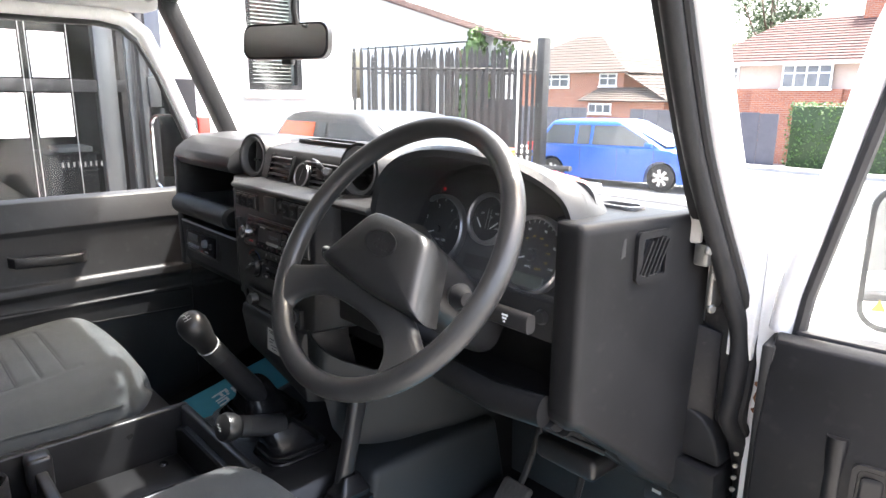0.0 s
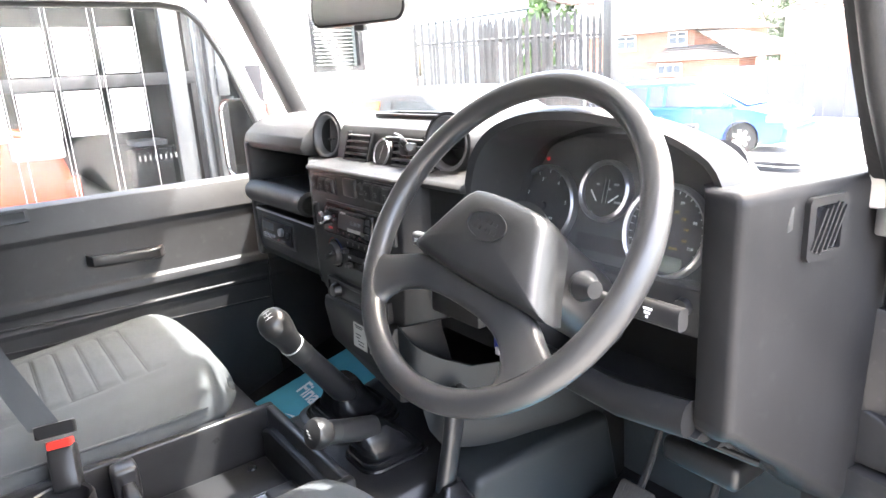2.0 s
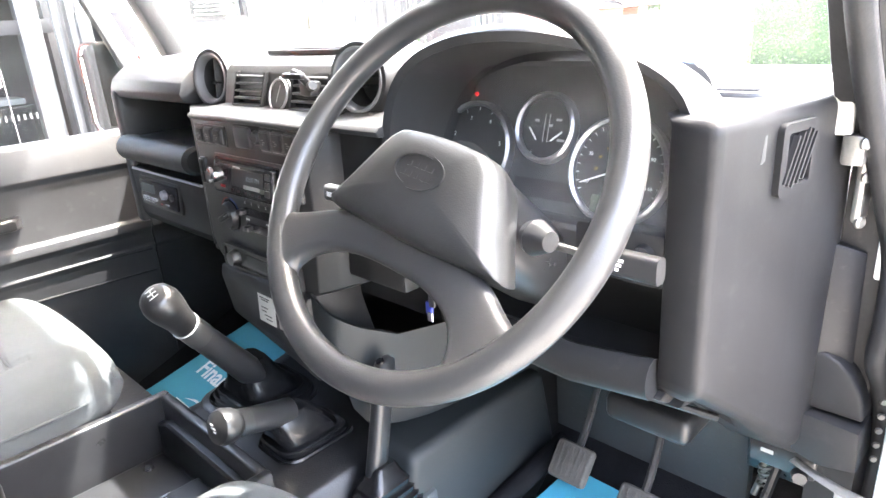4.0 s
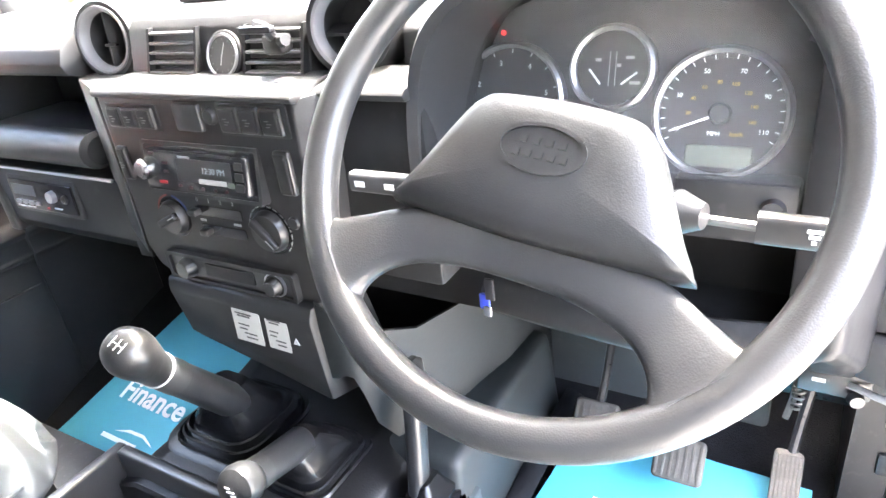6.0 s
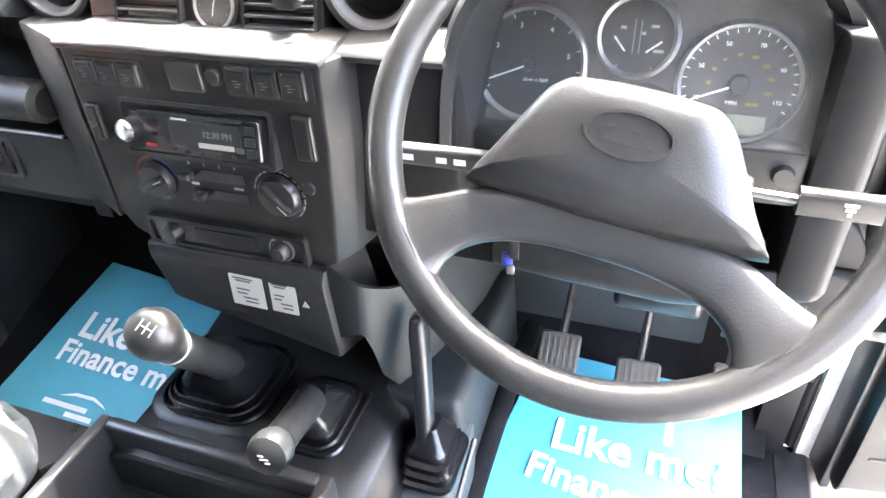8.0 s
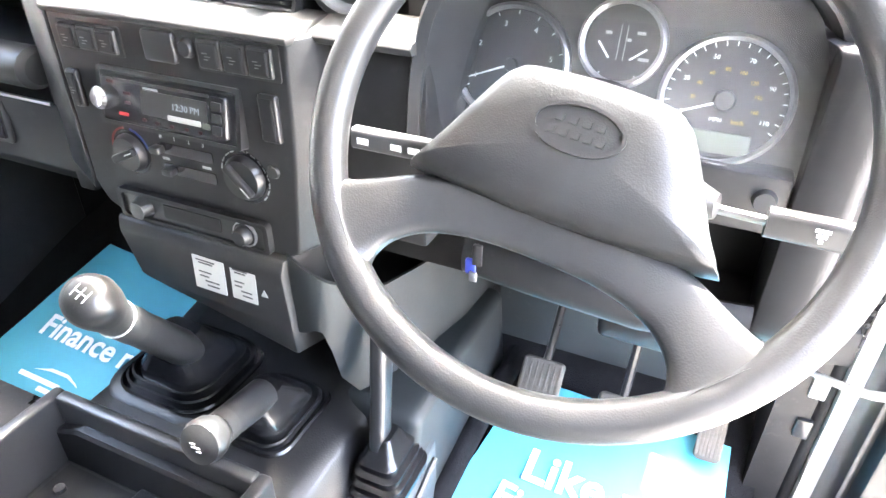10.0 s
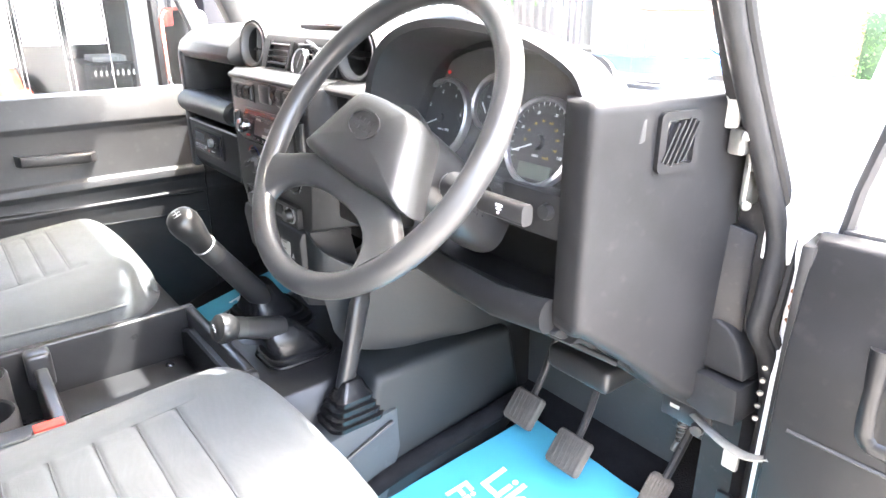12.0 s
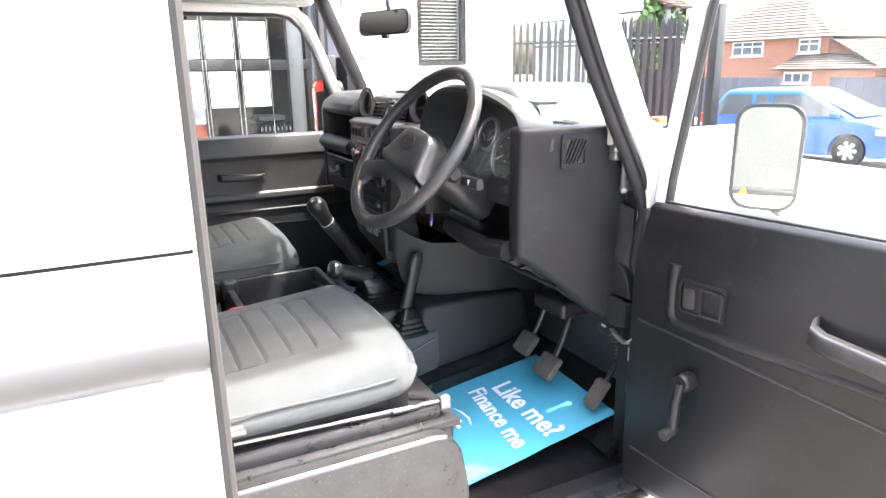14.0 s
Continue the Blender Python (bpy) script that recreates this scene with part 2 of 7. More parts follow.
def prism(pts, axis, a, b, r=0.0, seg=2):
    """A polygon drawn across an axis (x: y,z; y: x,z; z: x,y), pushed from a to b."""
    bm = bmesh.new()

    def at(p, d):
        return {"x": (d, p[0], p[1]), "y": (p[0], d, p[1]), "z": (p[0], p[1], d)}[axis]
    lo = [bm.verts.new(at(p, a)) for p in pts]
    hi = [bm.verts.new(at(p, b)) for p in pts]
    n = len(pts)
    bm.faces.new(lo)
    bm.faces.new(list(reversed(hi)))
    for i in range(n):
        bm.faces.new((lo[i], lo[(i + 1) % n], hi[(i + 1) % n], hi[i]))
    bmesh.ops.recalc_face_normals(bm, faces=bm.faces)
    return bev(bm, r, seg)


def loft(loops, closed=True, caps=True):
    """Skin over loops of equal length."""
    bm = bmesh.new()
    rows = [[bm.verts.new(p) for p in loop] for loop in loops]
    n = len(rows[0])
    for a, b in zip(rows, rows[1:]):
        for i in range(n if closed else n - 1):
            j = (i + 1) % n
            bm.faces.new((a[i], a[j], b[j], b[i]))
    if caps and closed:
        bm.faces.new(rows[0])
        bm.faces.new(list(reversed(rows[-1])))
    bmesh.ops.recalc_face_normals(bm, faces=bm.faces)
    return bm


def tube(pts, r, n=12, closed=False, flat=1.0):
    """A round bar along a line of points; r may be a list."""
    pts = [Vector(p) for p in pts]
    k = len(pts)
    rs = r if isinstance(r, (list, tuple)) else [r] * k
    loops = []
    side = None
    for i, p in enumerate(pts):
        d = (pts[(i + 1) % k] - pts[i - 1]) if closed else (pts[min(i + 1, k - 1)] - pts[max(i - 1, 0)])
        d.normalize()
        if side is None:
            side = d.cross(Vector((0, 0, 1)) if abs(d.z) < 0.9 else Vector((0, 1, 0))).normalized()
        else:
            side = (side - d * side.dot(d)).normalized()
        up = d.cross(side)
        loops.append([p + rs[i] * (math.cos(t) * side + flat * math.sin(t) * up) for t in [2 * math.pi * j / n for j in range(n)]])
    if closed:
        loops.append(loops[0])
        bm = loft(loops, caps=False)
        bmesh.ops.remove_doubles(bm, verts=bm.verts, dist=1e-6)
        return bm
    return loft(loops)


def smooth_line(pts, steps=6, closed=False):
    """A Catmull-Rom line through points."""
    pts = [Vector(p) for p in pts]
    n = len(pts)
    out = []
    for i in range(n if closed else n - 1):
        p0 = pts[(i - 1) % n] if closed or i > 0 else pts[0]
        p1, p2 = pts[i], pts[(i + 1) % n]
        p3 = pts[(i + 2) % n] if closed or i + 2 < n else pts[-1]
        for s in range(steps):
            t = s / steps
            out.append(0.5 * ((2 * p1) + (p2 - p0) * t + (2 * p0 - 5 * p1 + 4 * p2 - p3) * t * t + (3 * p1 - p0 - 3 * p2 + p3) * t ** 3))
    if not closed:
        out.append(pts[-1])
    return out


def lathe(profile, m, n=32):
    """Turn (radius, height) round the z axis of the pose m."""
    loops = [[m @ Vector((r * math.cos(a), r * math.sin(a), h)) for a in [2 * math.pi * i / n for i in range(n)]] for r, h in profile]
    if profile[0][0] > 0 and profile[-1][0] > 0:
        loops.append(loops[0])
    bm = loft(loops, caps=False)
    bmesh.ops.remove_doubles(bm, verts=bm.verts, dist=1e-6)
    return bm


def facing(at, normal, up=(0, 0, 1)):
    """A pose whose z is the normal and whose y leans towards up."""
    z = Vector(normal).normalized()
    x = Vector(up).cross(z).normalized()
    y = z.cross(x)
    return Matrix.Translation(at) @ Matrix((x, y, z)).transposed().to_4x4()


def rounded(w, h, r, k=5):
    """A rounded rectangle about the origin."""
    out = []
    for cx, cy, a0 in ((w / 2 - r, h / 2 - r, 0), (-w / 2 + r, h / 2 - r, 90), (-w / 2 + r, -h / 2 + r, 180), (w / 2 - r, -h / 2 + r, 270)):
        for i in range(k + 1):
            a = radians(a0 + 90 * i / k)
            out.append((cx + r * math.cos(a), cy + r * math.sin(a)))
    return out


def slab(outline, m, h0, h1, inset=0.0, mid=None):
    """A plate with a given outline in the pose m, from height h0 to h1, its top edge drawn in."""
    c = Vector((sum(p[0] for p in outline) / len(outline), sum(p[1] for p in outline) / len(outline)))

    def ring(s, h):
        return [m @ Vector((c.x + (p[0] - c.x) * s, c.y + (p[1] - c.y) * s, h)) for p in outline]
    w = max(abs(p[0] - c.x) for p in outline)
    s1 = 1 - inset / w if w else 1
    loops = [ring(1, h0), ring(1, h0 + (h1 - h0) * 0.6), ring((1 + s1) / 2, h0 + (h1 - h0) * 0.9), ring(s1, h1)] if inset else [ring(1, h0), ring(1, h1)]
    return loft(loops)


def hoop(outline_out, outline_in, m, h0, h1):
    """A frame between two outlines of equal length."""
    def ring(o, h):
        return [m @ Vector((p[0], p[1], h)) for p in o]
    bm = loft([ring(outline_out, h0), ring(outline_out, h1), ring(outline_in, h1), ring(outline_in, h0), ring(outline_out, h0)], caps=False)
    bmesh.ops.remove_doubles(bm, verts=bm.verts, dist=1e-6)
    return bm


def joined(bms):
    out = bmesh.new()
    for b in bms:
        me = bpy.data.meshes.new("tmp")
        b.to_mesh(me)
        b.free()
        out.from_mesh(me)
        bpy.data.meshes.remove(me)
    return out


def lettering(text, size, m, depth=0.0004, align="CENTER", bold=0.0):
    """Letters of the built-in font as a bmesh lying on the pose m."""
    cu = bpy.data.curves.new("t", "FONT")
    cu.body, cu.size, cu.extrude, cu.align_x, cu.align_y = text, size, depth, align, "CENTER"
    cu.resolution_u = 3
    cu.offset = bold * size
    ob = bpy.data.objects.new("t", cu)
    me = bpy.data.meshes.new_from_object(ob)
    bm = bmesh.new()
    bm.from_mesh(me)
    bm.transform(m)
    bpy.data.objects.remove(ob)
    bpy.data.curves.remove(cu)
    bpy.data.meshes.remove(me)
    return bm


def bars(m, spans, h, depth=0.0005):
    """Small raised bars (x, y, width) on the pose m, for print that cannot be read."""
    out = []
    for x, y, w in spans:
        b = box(x - w / 2, x + w / 2, y - h / 2, y + h / 2, 0, depth, 0)
        b.transform(m)
        out.append(b)
    return joined(out)




def words(text, size, m, parent, mat):
    """A line of built-in letters centred on the pose m, each word a part of its own."""
    cu = bpy.data.curves.new("t", "FONT")
    ob = bpy.data.objects.new("t", cu)

    def width(s):
        cu.body, cu.size = s, size
        me = bpy.data.meshes.new_from_object(ob)
        w = max(v.co.x for v in me.vertices)
        bpy.data.meshes.remove(me)
        return w
    total = width(text)
    done = ""
    for w in text.split(" "):
        off = width(done + w) - width(w) if done else 0.0
        part("lettering", lettering(w, size, m @ Matrix.Translation((off - total / 2, 0, 0)), 0.0003, "LEFT", 0.022), mat, parent)
        done += w + " "
    bpy.data.objects.remove(ob)
    bpy.data.curves.remove(cu)
# ---- the vehicle: shell ----
SHELL = thing("vehicle_body", "white boxy off-road vehicle body with its front door opening bare", "car body", (0, 0, 0), kind="structure")


part("floor_pan", box(-0.74, 0.76, -0.12, 0.34, 0.53, 0.575, 0.004), CARPET, SHELL, "black carpeted floor")
part("toe_board", prism([(0.32, 0.575), (0.62, 0.80), (0.62, 0.83), (0.30, 0.60)], "x", -0.74, 0.72, 0.003), CARPET, SHELL, "black carpeted sloping toe board")
part("bulkhead", box(-0.74, 0.72, 0.56, 0.60, 0.70, 1.20, 0.004), TRIM, SHELL)
part("bulkhead_pad", box(0.226, 0.60, 0.445, 0.47, 0.66, 1.03, 0.008, 2), TRIM, SHELL, "blue-grey padded bulkhead behind the pedals")
TUN = [(-0.20, 0.56), (-0.19, 0.80), (-0.165, 0.855), (-0.12, 0.872), (0.14, 0.872), (0.19, 0.85), (0.215, 0.79), (0.225, 0.56)]


def tunnel_loop(y, lift, wide=0.0):
    return [(x * (1 + wide), y, 0.56 + (z - 0.56) * (1 + lift)) for x, z in TUN]


tl = [tunnel_loop(-0.16, 0.0), tunnel_loop(0.03, 0.02), tunnel_loop(0.16, 0.12), tunnel_loop(0.30, 0.32, 0.05), tunnel_loop(0.57, 0.75, 0.1)]
part("transmission_tunnel", bev(loft(tl), 0.004, 1), TUNNELM, SHELL, "black grained rubber tunnel cover")
part("footwell_side_trim", prism([(-0.02, 0.60), (0.0, 0.70), (0.035, 0.876), (0.20, 0.880), (0.36, 0.875), (0.42, 0.60)], "x", 0.140, 0.268, 0.018, 4), TRIMSHADE, SHELL, "blue-grey padded tunnel side beside the pedals")
part("footwell_side_trim", prism([(0.30, 0.62), (0.30, 1.06), (0.56, 1.06), (0.56, 0.75)], "x", 0.16, 0.225, 0.012, 3), TRIM, SHELL, "blue-grey moulded trim beside the pedals")
part("floor_edge_strip", tube(smooth_line([(0.276, -0.05, 0.640), (0.276, 0.04, 0.668), (0.278, 0.15, 0.684), (0.284, 0.26, 0.700), (0.30, 0.38, 0.730)]), 0.019, 10), CARPET, SHELL)
for sgn in (1, -1):
    x0, x1 = (0.17, 0.727) if sgn > 0 else (-0.735, -0.17)
    sb = part("seat_box", box(x0, x1, -0.95, -0.112, 0.56, 0.80, 0.008, 3), DARKSTEEL, SHELL, "black painted seat box")
    part("seat_box_lip", box(x0 - 0.004, x1 + 0.006, -0.95, -0.10, 0.796, 0.812, 0.004), DARKSTEEL, sb)
SBS = [(-0.58, 0.56), (-0.58, 0.806), (-0.175, 0.806), (-0.150, 0.801), (-0.132, 0.788), (-0.118, 0.765), (-0.104, 0.70), (-0.098, 0.62), (-0.097, 0.56)]
part("seat_box_side", prism(SBS, "x", 0.728, 0.772, 0.006, 3), DARKSTEEL, SHELL, "scuffed black painted seat box side")
part("seat_box_bead", tube([(0.766, -0.578, 0.806), (0.766, -0.18, 0.806), (0.764, -0.150, 0.800)], 0.0035, 8), STEEL, SHELL, "worn bright edge of the seat box")
part("sill_cover", prism([(0.74, 0.52), (0.74, 0.578), (0.79, 0.582), (0.815, 0.565), (0.82, 0.52)], "y", -0.58, 0.36, 0.003), DARKSTEEL, SHELL, "scuffed black sill cover")
part("sill_tread", box(0.79, 0.845, -0.58, 0.40, 0.545, 0.556, 0.003), STEEL, SHELL, "bare metal door sill tread")
part("sill_outer", box(0.70, 0.86, -0.60, 0.42, 0.40, 0.545, 0.006), WHITE, SHELL)

# rear body side, outside the door opening
SIDE = [(0.802, 1.90), (0.802, 1.251), (0.797, 1.249), (0.802, 1.246), (0.802, 1.124), (0.805, 1.116), (0.8055, 1.105), (0.803, 1.090), (0.797, 1.072), (0.787, 1.056), (0.772, 1.043), (0.768, 1.040),
        (0.782, 1.036), (0.784, 1.030), (0.784, 0.60), (0.76, 0.585), (0.745, 0.60), (0.745, 1.90)]
part("rear_side_panel", prism(SIDE, "y", -2.4, -0.572, 0.0), WHITE, SHELL, "white rear side panel with a rolled swage")
ROLL = [(0.803, 1.122), (0.8075, 1.114), (0.8095, 1.102), (0.8085, 1.088), (0.803, 1.072), (0.793, 1.057), (0.780, 1.046), (0.772, 1.042), (0.770, 1.046), (0.788, 1.064), (0.798, 1.085)]
# Dark grey strip that paints in the shade under the white swage roll.
part("swage_shade_strip", prism(ROLL, "y", -2.4, -0.572, 0.0), GREYSATIN, SHELL, "satin grey strip standing in for the shade under the rolled swage")
part("panel_seam", box(0.8012, 0.8036, -2.4, -0.578, 1.2462, 1.2518, 0), GAPM, SHELL)
part("door_jamb", box(0.745, 0.7835, -0.64, -0.574, 0.58, 1.88, 0.004), WHITE, SHELL)
part("jamb_seal", tube([(0.800, -0.563, z) for z in (0.57, 0.8, 1.04, 1.22, 1.5, 1.88)], 0.0095, 8), material("seal_grey", (0.028, 0.027, 0.026), 0.8, vary=0.15, scale=20), SHELL, "grey rubber door seal")
part("latch_striker", joined([box(0.752, 0.780, -0.578, -0.562, 0.910, 0.938, 0.004), tube([(0.76, -0.556, 0.925), (0.76, -0.53, 0.925), (0.778, -0.53, 0.925), (0.778, -0.556, 0.925)], 0.004, 8)]), STEEL, SHELL, "bright metal latch striker")
part("left_side_panel", box(-0.81, -0.745, -2.4, -0.60, 0.56, 1.9, 0.006), WHITE, SHELL)
part("left_jamb", box(-0.80, -0.70, -0.66, -0.60, 0.56, 1.86, 0.01, 3), WHITE, SHELL)
part("rear_bulkhead", box(-0.745, 0.745, -1.02, -0.98, 0.56, 1.9, 0.005), TRIM, SHELL)

# roof, screen frame and pillars
part("roof", prism([(-2.4, 1.90), (-1.0, 1.93), (0.0, 1.90), (0.10, 1.845), (0.105, 1.80), (0.06, 1.79), (0.02, 1.815), (-2.4, 1.83)], "x", -0.80, 0.80, 0.006), WHITE, SHELL)
part("roof_lining", prism([(-0.98, 1.80), (0.02, 1.80), (0.045, 1.76), (0.03, 1.752), (0.0, 1.775), (-0.98, 1.785)], "x", -0.74, 0.74, 0.004), HEAD, SHELL, "pale grey fabric roof lining")
for sgn in (1, -1):
    part("cant_rail", box(*sorted((sgn * 0.66, sgn * 0.76)), -1.0, 0.06, 1.735, 1.80, 0.015, 3), HEAD if sgn < 0 else RUBBER, SHELL)


def pillar(s, dx, dy, w, d):
    """A leaning screen pillar: foot to head."""
    path = [(0.715, 0.325, 1.30), (0.705, 0.275, 1.41), (0.70, 0.235, 1.50), (0.695, 0.168, 1.65), (0.69, 0.10, 1.80)]
    loops = []
    for x, y, z in path:
        x = (x + dx) * s
        y += dy
        loops.append([(x - w / 2, y - d / 2, z), (x + w / 2, y - d / 2, z), (x + w / 2, y + d / 2, z), (x - w / 2, y + d / 2, z)])
    return bev(loft(loops), 0.008, 2)


for s in (1, -1):
    part("screen_pillar", pillar(s, 0.0 if s > 0 else 0.023, 0.015 if s > 0 else -0.02, 0.045, 0.050), SEALM, SHELL, "black screen pillar")
    part("outer_pillar", pillar(s, 0.026 if s > 0 else 0.05, 0.040 if s > 0 else 0.005, 0.026 if s > 0 else 0.05, 0.06), WHITE, SHELL, "white outer screen pillar")
SEAL = [(0.700, 0.104, 1.78), (0.703, 0.156, 1.65), (0.708, 0.220, 1.50), (0.716, 0.262, 1.41), (0.738, 0.318, 1.28), (0.754, 0.340, 1.20), (0.760, 0.325, 1.13),
        (0.758, 0.322, 1.08), (0.765, 0.352, 1.03), (0.772, 0.372, 0.94), (0.77, 0.372, 0.80), (0.77, 0.372, 0.58)]
sl = part("door_seal", tube(smooth_line(SEAL, 5), 0.014, 10), SEALM, SHELL, "black rubber door seal")
part("seal_lip", tube(smooth_line([(x + 0.014, y + 0.012, z) for x, y, z in SEAL], 5), 0.007, 8), SEALM, sl)
part("hinge_post", loft([[(0.70, 0.338, z), (0.752, 0.342, z), (0.772, 0.42, z), (0.772, 0.60, z), (0.70, 0.60, z)] for z in (0.56, 0.9, 1.1, 1.35)]), POSTBLACK, SHELL, "black painted hinge post")
part("scuttle_corner", box(-0.80, -0.685, 0.345, 0.62, 1.165, 1.34, 0.006), WHITE, SHELL)
part("kick_panel", box(-0.742, -0.698, 0.342, 0.60, 0.60, 1.12, 0.004), CARPET, SHELL, "black carpeted kick panel")
part("left_post", box(-0.80, -0.742, 0.342, 0.62, 0.56, 1.36, 0.004), BLACK, SHELL)
part("pillar_foot", box(0.737, 0.7735, 0.3355, 0.44, 1.17, 1.366, 0.003), WHITE, SHELL)
part("post_cap", box(0.725, 0.803, 0.375, 0.62, 1.354, 1.368, 0.003), WHITE, SHELL)
part("outer_post", box(0.774, 0.803, 0.346, 0.62, 0.56, 1.353, 0.004), WHITE, SHELL, "white outer hinge post with rust spots")
part("front_wing", box(0.62, 0.80, 0.62, 1.75, 0.62, 1.14, 0.02, 3), WHITE, SHELL)
part("front_wing", box(-0.80, -0.62, 0.62, 1.75, 0.62, 1.14, 0.02, 3), WHITE, SHELL)
part("bonnet", loft([[(-0.61, y, 1.08), (-0.61, y, z - 0.03), (-0.55, y, z - 0.008), (0, y, z), (0.55, y, z - 0.008), (0.61, y, z - 0.03), (0.61, y, 1.08)] for y, z in ((0.44, 1.215), (0.8, 1.21), (1.3, 1.19), (1.7, 1.15))]), WHITE, SHELL, "white bonnet")
part("scuttle", prism([(0.335, 1.30), (0.335, 1.372), (0.35, 1.380), (0.44, 1.22), (0.44, 1.15), (0.36, 1.15)], "x", -0.69, 0.69, 0.004), WHITE, SHELL)
for i in range(2):
    cx = -0.36 + 0.72 * i
    fl = part("scuttle_flap", box(cx - 0.22, cx + 0.22, 0.355, 0.40, 1.30, 1.345, 0.008), WHITE, SHELL)
part("screen_header", box(-0.72, 0.72, 0.075, 0.125, 1.765, 1.83, 0.012, 3), BLACK, SHELL)
WIN = thing("window_windscreen", "upright flat windscreen glass, slightly dusty", "windscreen", (0, 0.2, 1.4), kind="structure")
ws = part("pane", loft([[(-0.68, 0.318, 1.385), (0.68, 0.318, 1.385), (0.68, 0.118, 1.80), (-0.68, 0.118, 1.80)], [(-0.68, 0.323, 1.387), (0.68, 0.323, 1.387), (0.68, 0.123, 1.802), (-0.68, 0.123, 1.802)]]), SCREEN, WIN, smooth=0)
ws.visible_shadow = False
part("glass_rubber", tube([(-0.67, 0.319, 1.376), (0.67, 0.319, 1.376)], 0.008, 8), RUBBER, WIN)
part("mirror_stem", tube(smooth_line([(-0.045, 0.132, 1.765), (-0.04, 0.10, 1.735), (-0.035, 0.085, 1.70), (-0.04, 0.092, 1.665)], 4), 0.006, 8), BLACK, SHELL)

# wipers outside the screen
for i, (x0, x1) in enumerate(((-0.50, -0.12), (0.06, 0.44))):
    W = thing("windscreen_wiper", "black windscreen wiper resting at the foot of the glass", "wiper", (x0, 0.345, 1.40), "wipers")
    part("arm", tube([(x0 + 0.02, 0.36, 1.39), (x0 + 0.20, 0.348, 1.408), (x0 + 0.25, 0.345, 1.412)], 0.005, 8), BLACK, W)
    part("blade", tube([(x0, 0.337, 1.398), (x1, 0.334, 1.416)], 0.005, 6), RUBBER, W)
    part("pivot", lathe([(0.0, 0.02), (0.013, 0.02), (0.015, 0.0), (0.0, 0.0)], Matrix.Translation((x0 + 0.02, 0.362, 1.38)), 14), BLACK, W)

# rear-view mirror inside
RV = thing("rear_view_mirror", "black-backed rear-view mirror hanging from a thin stem", "mirror", m=facing((-0.082, 0.088, 1.636), (0.35, -0.92, 0.075)))
part("housing", slab(rounded(0.212, 0.068, 0.022), Matrix.Identity(4), -0.014, 0.0, 0.0), BLACK, RV, local=True)
part("glass", slab(rounded(0.203, 0.060, 0.019), Matrix.Identity(4), 0.0, 0.0015), MIRROR, RV, local=True)
part("dip_lever", box(-0.012, 0.012, -0.044, -0.032, -0.02, -0.005, 0.003), BLACK, RV, local=True)

# door hinges and check strap on the hinge post
for i, z in enumerate((1.36, 1.27)):
    if i == 0:
        H = part("door_hinge", box(0.686, 0.708, 0.282, 0.291, z - 0.022, z + 0.026, 0.004), material("hinge_zinc", (0.46, 0.45, 0.42), 0.45, 0.2, vary=0.15, scale=40), SHELL, "bare metal door hinge bolted to the pillar")
        part("hinge_block", box(0.700, 0.722, 0.280, 0.300, z - 0.052, z - 0.020, 0.004), STEEL, H)
    else:
        H = part("door_hinge", box(0.712, 0.722, 0.305, 0.340, z - 0.030, z + 0.055, 0.004), STEEL, SHELL, "bare metal door hinge bolted to the pillar")
    for k in (-0.028, 0.022):
        part("bolt", lathe([(0.0, 0.005), (0.005, 0.005), (0.007, 0.003), (0.007, 0), (0, 0)], facing((0.720, 0.310 if i else 0.284, z + k), (1, -0.55, 0)), 10), STEEL, H)
CS = thing("door_check_strap", "pale webbing door check strap bolted to the pillar", "check strap", (0.71, 0.322, 0.915))
part("strap", tube(smooth_line([(0.685, 0.330, 0.905), (0.735, 0.308, 0.905), (0.77, 0.290, 0.912), (0.80, 0.275, 0.925), (0.83, 0.268, 0.945)], 5), [0.007 + 0.0003 * k for k in range(21)], 8, flat=0.35), STRAPM, CS)
part("bracket", box(0.628, 0.712, 0.334, 0.352, 0.878, 0.916, 0.004), DARKSTEEL, CS)
part("bolt", lathe([(0, 0.01), (0.009, 0.01), (0.011, 0), (0, 0)], facing((0.695, 0.330, 0.886), (0.3, -1, 0)), 10), DARKSTEEL, CS)
part("print_bar", bars(facing((0.652, 0.3335, 0.901), (0, -1, 0)), [(0, 0, 0.016)], 0.006, 0.0006), PAPER, CS)
for z in (0.86, 0.78):
    part("post_plate", box(0.735, 0.758, 0.335, 0.345, z - 0.018, z + 0.018, 0.003), PAPER if z > 0.8 else DARKSTEEL, SHELL)
for z in (1.02, 1.0, 0.98, 0.96, 0.94):
    part("post_bolt", lathe([(0, 0.003), (0.0035, 0.003), (0.0045, 0), (0, 0)], facing((0.768, 0.342, z), (0.5, -1, 0)), 8), STEEL, SHELL)
def rust(x, z, w, h, seed):
    rng = random.Random(seed)
    line = [(0.5 * w * rng.uniform(0.45, 1.0) * math.cos(a), 0.5 * h * rng.uniform(0.45, 1.0) * math.sin(a)) for a in [2 * math.pi * k / 16 for k in range(16)]]
    part("rust_patch", slab(line, facing((x, 0.3455, z), (0, -1, 0)), -0.001, 0.0006), RUST, SHELL, "orange rust bleeding through white paint")


for x, z, w, h in ((0.788, 1.118, 0.020, 0.030), (0.784, 1.095, 0.012, 0.012), (0.791, 1.074, 0.014, 0.016), (0.782, 1.136, 0.007, 0.009)):
    rust(x, z, w, h, int(z * 1000))

# ---- dashboard ----
DB = thing("dashboard", "black moulded dashboard with round vents and open shelf", "dashboard", (0, 0.2, 1.2))
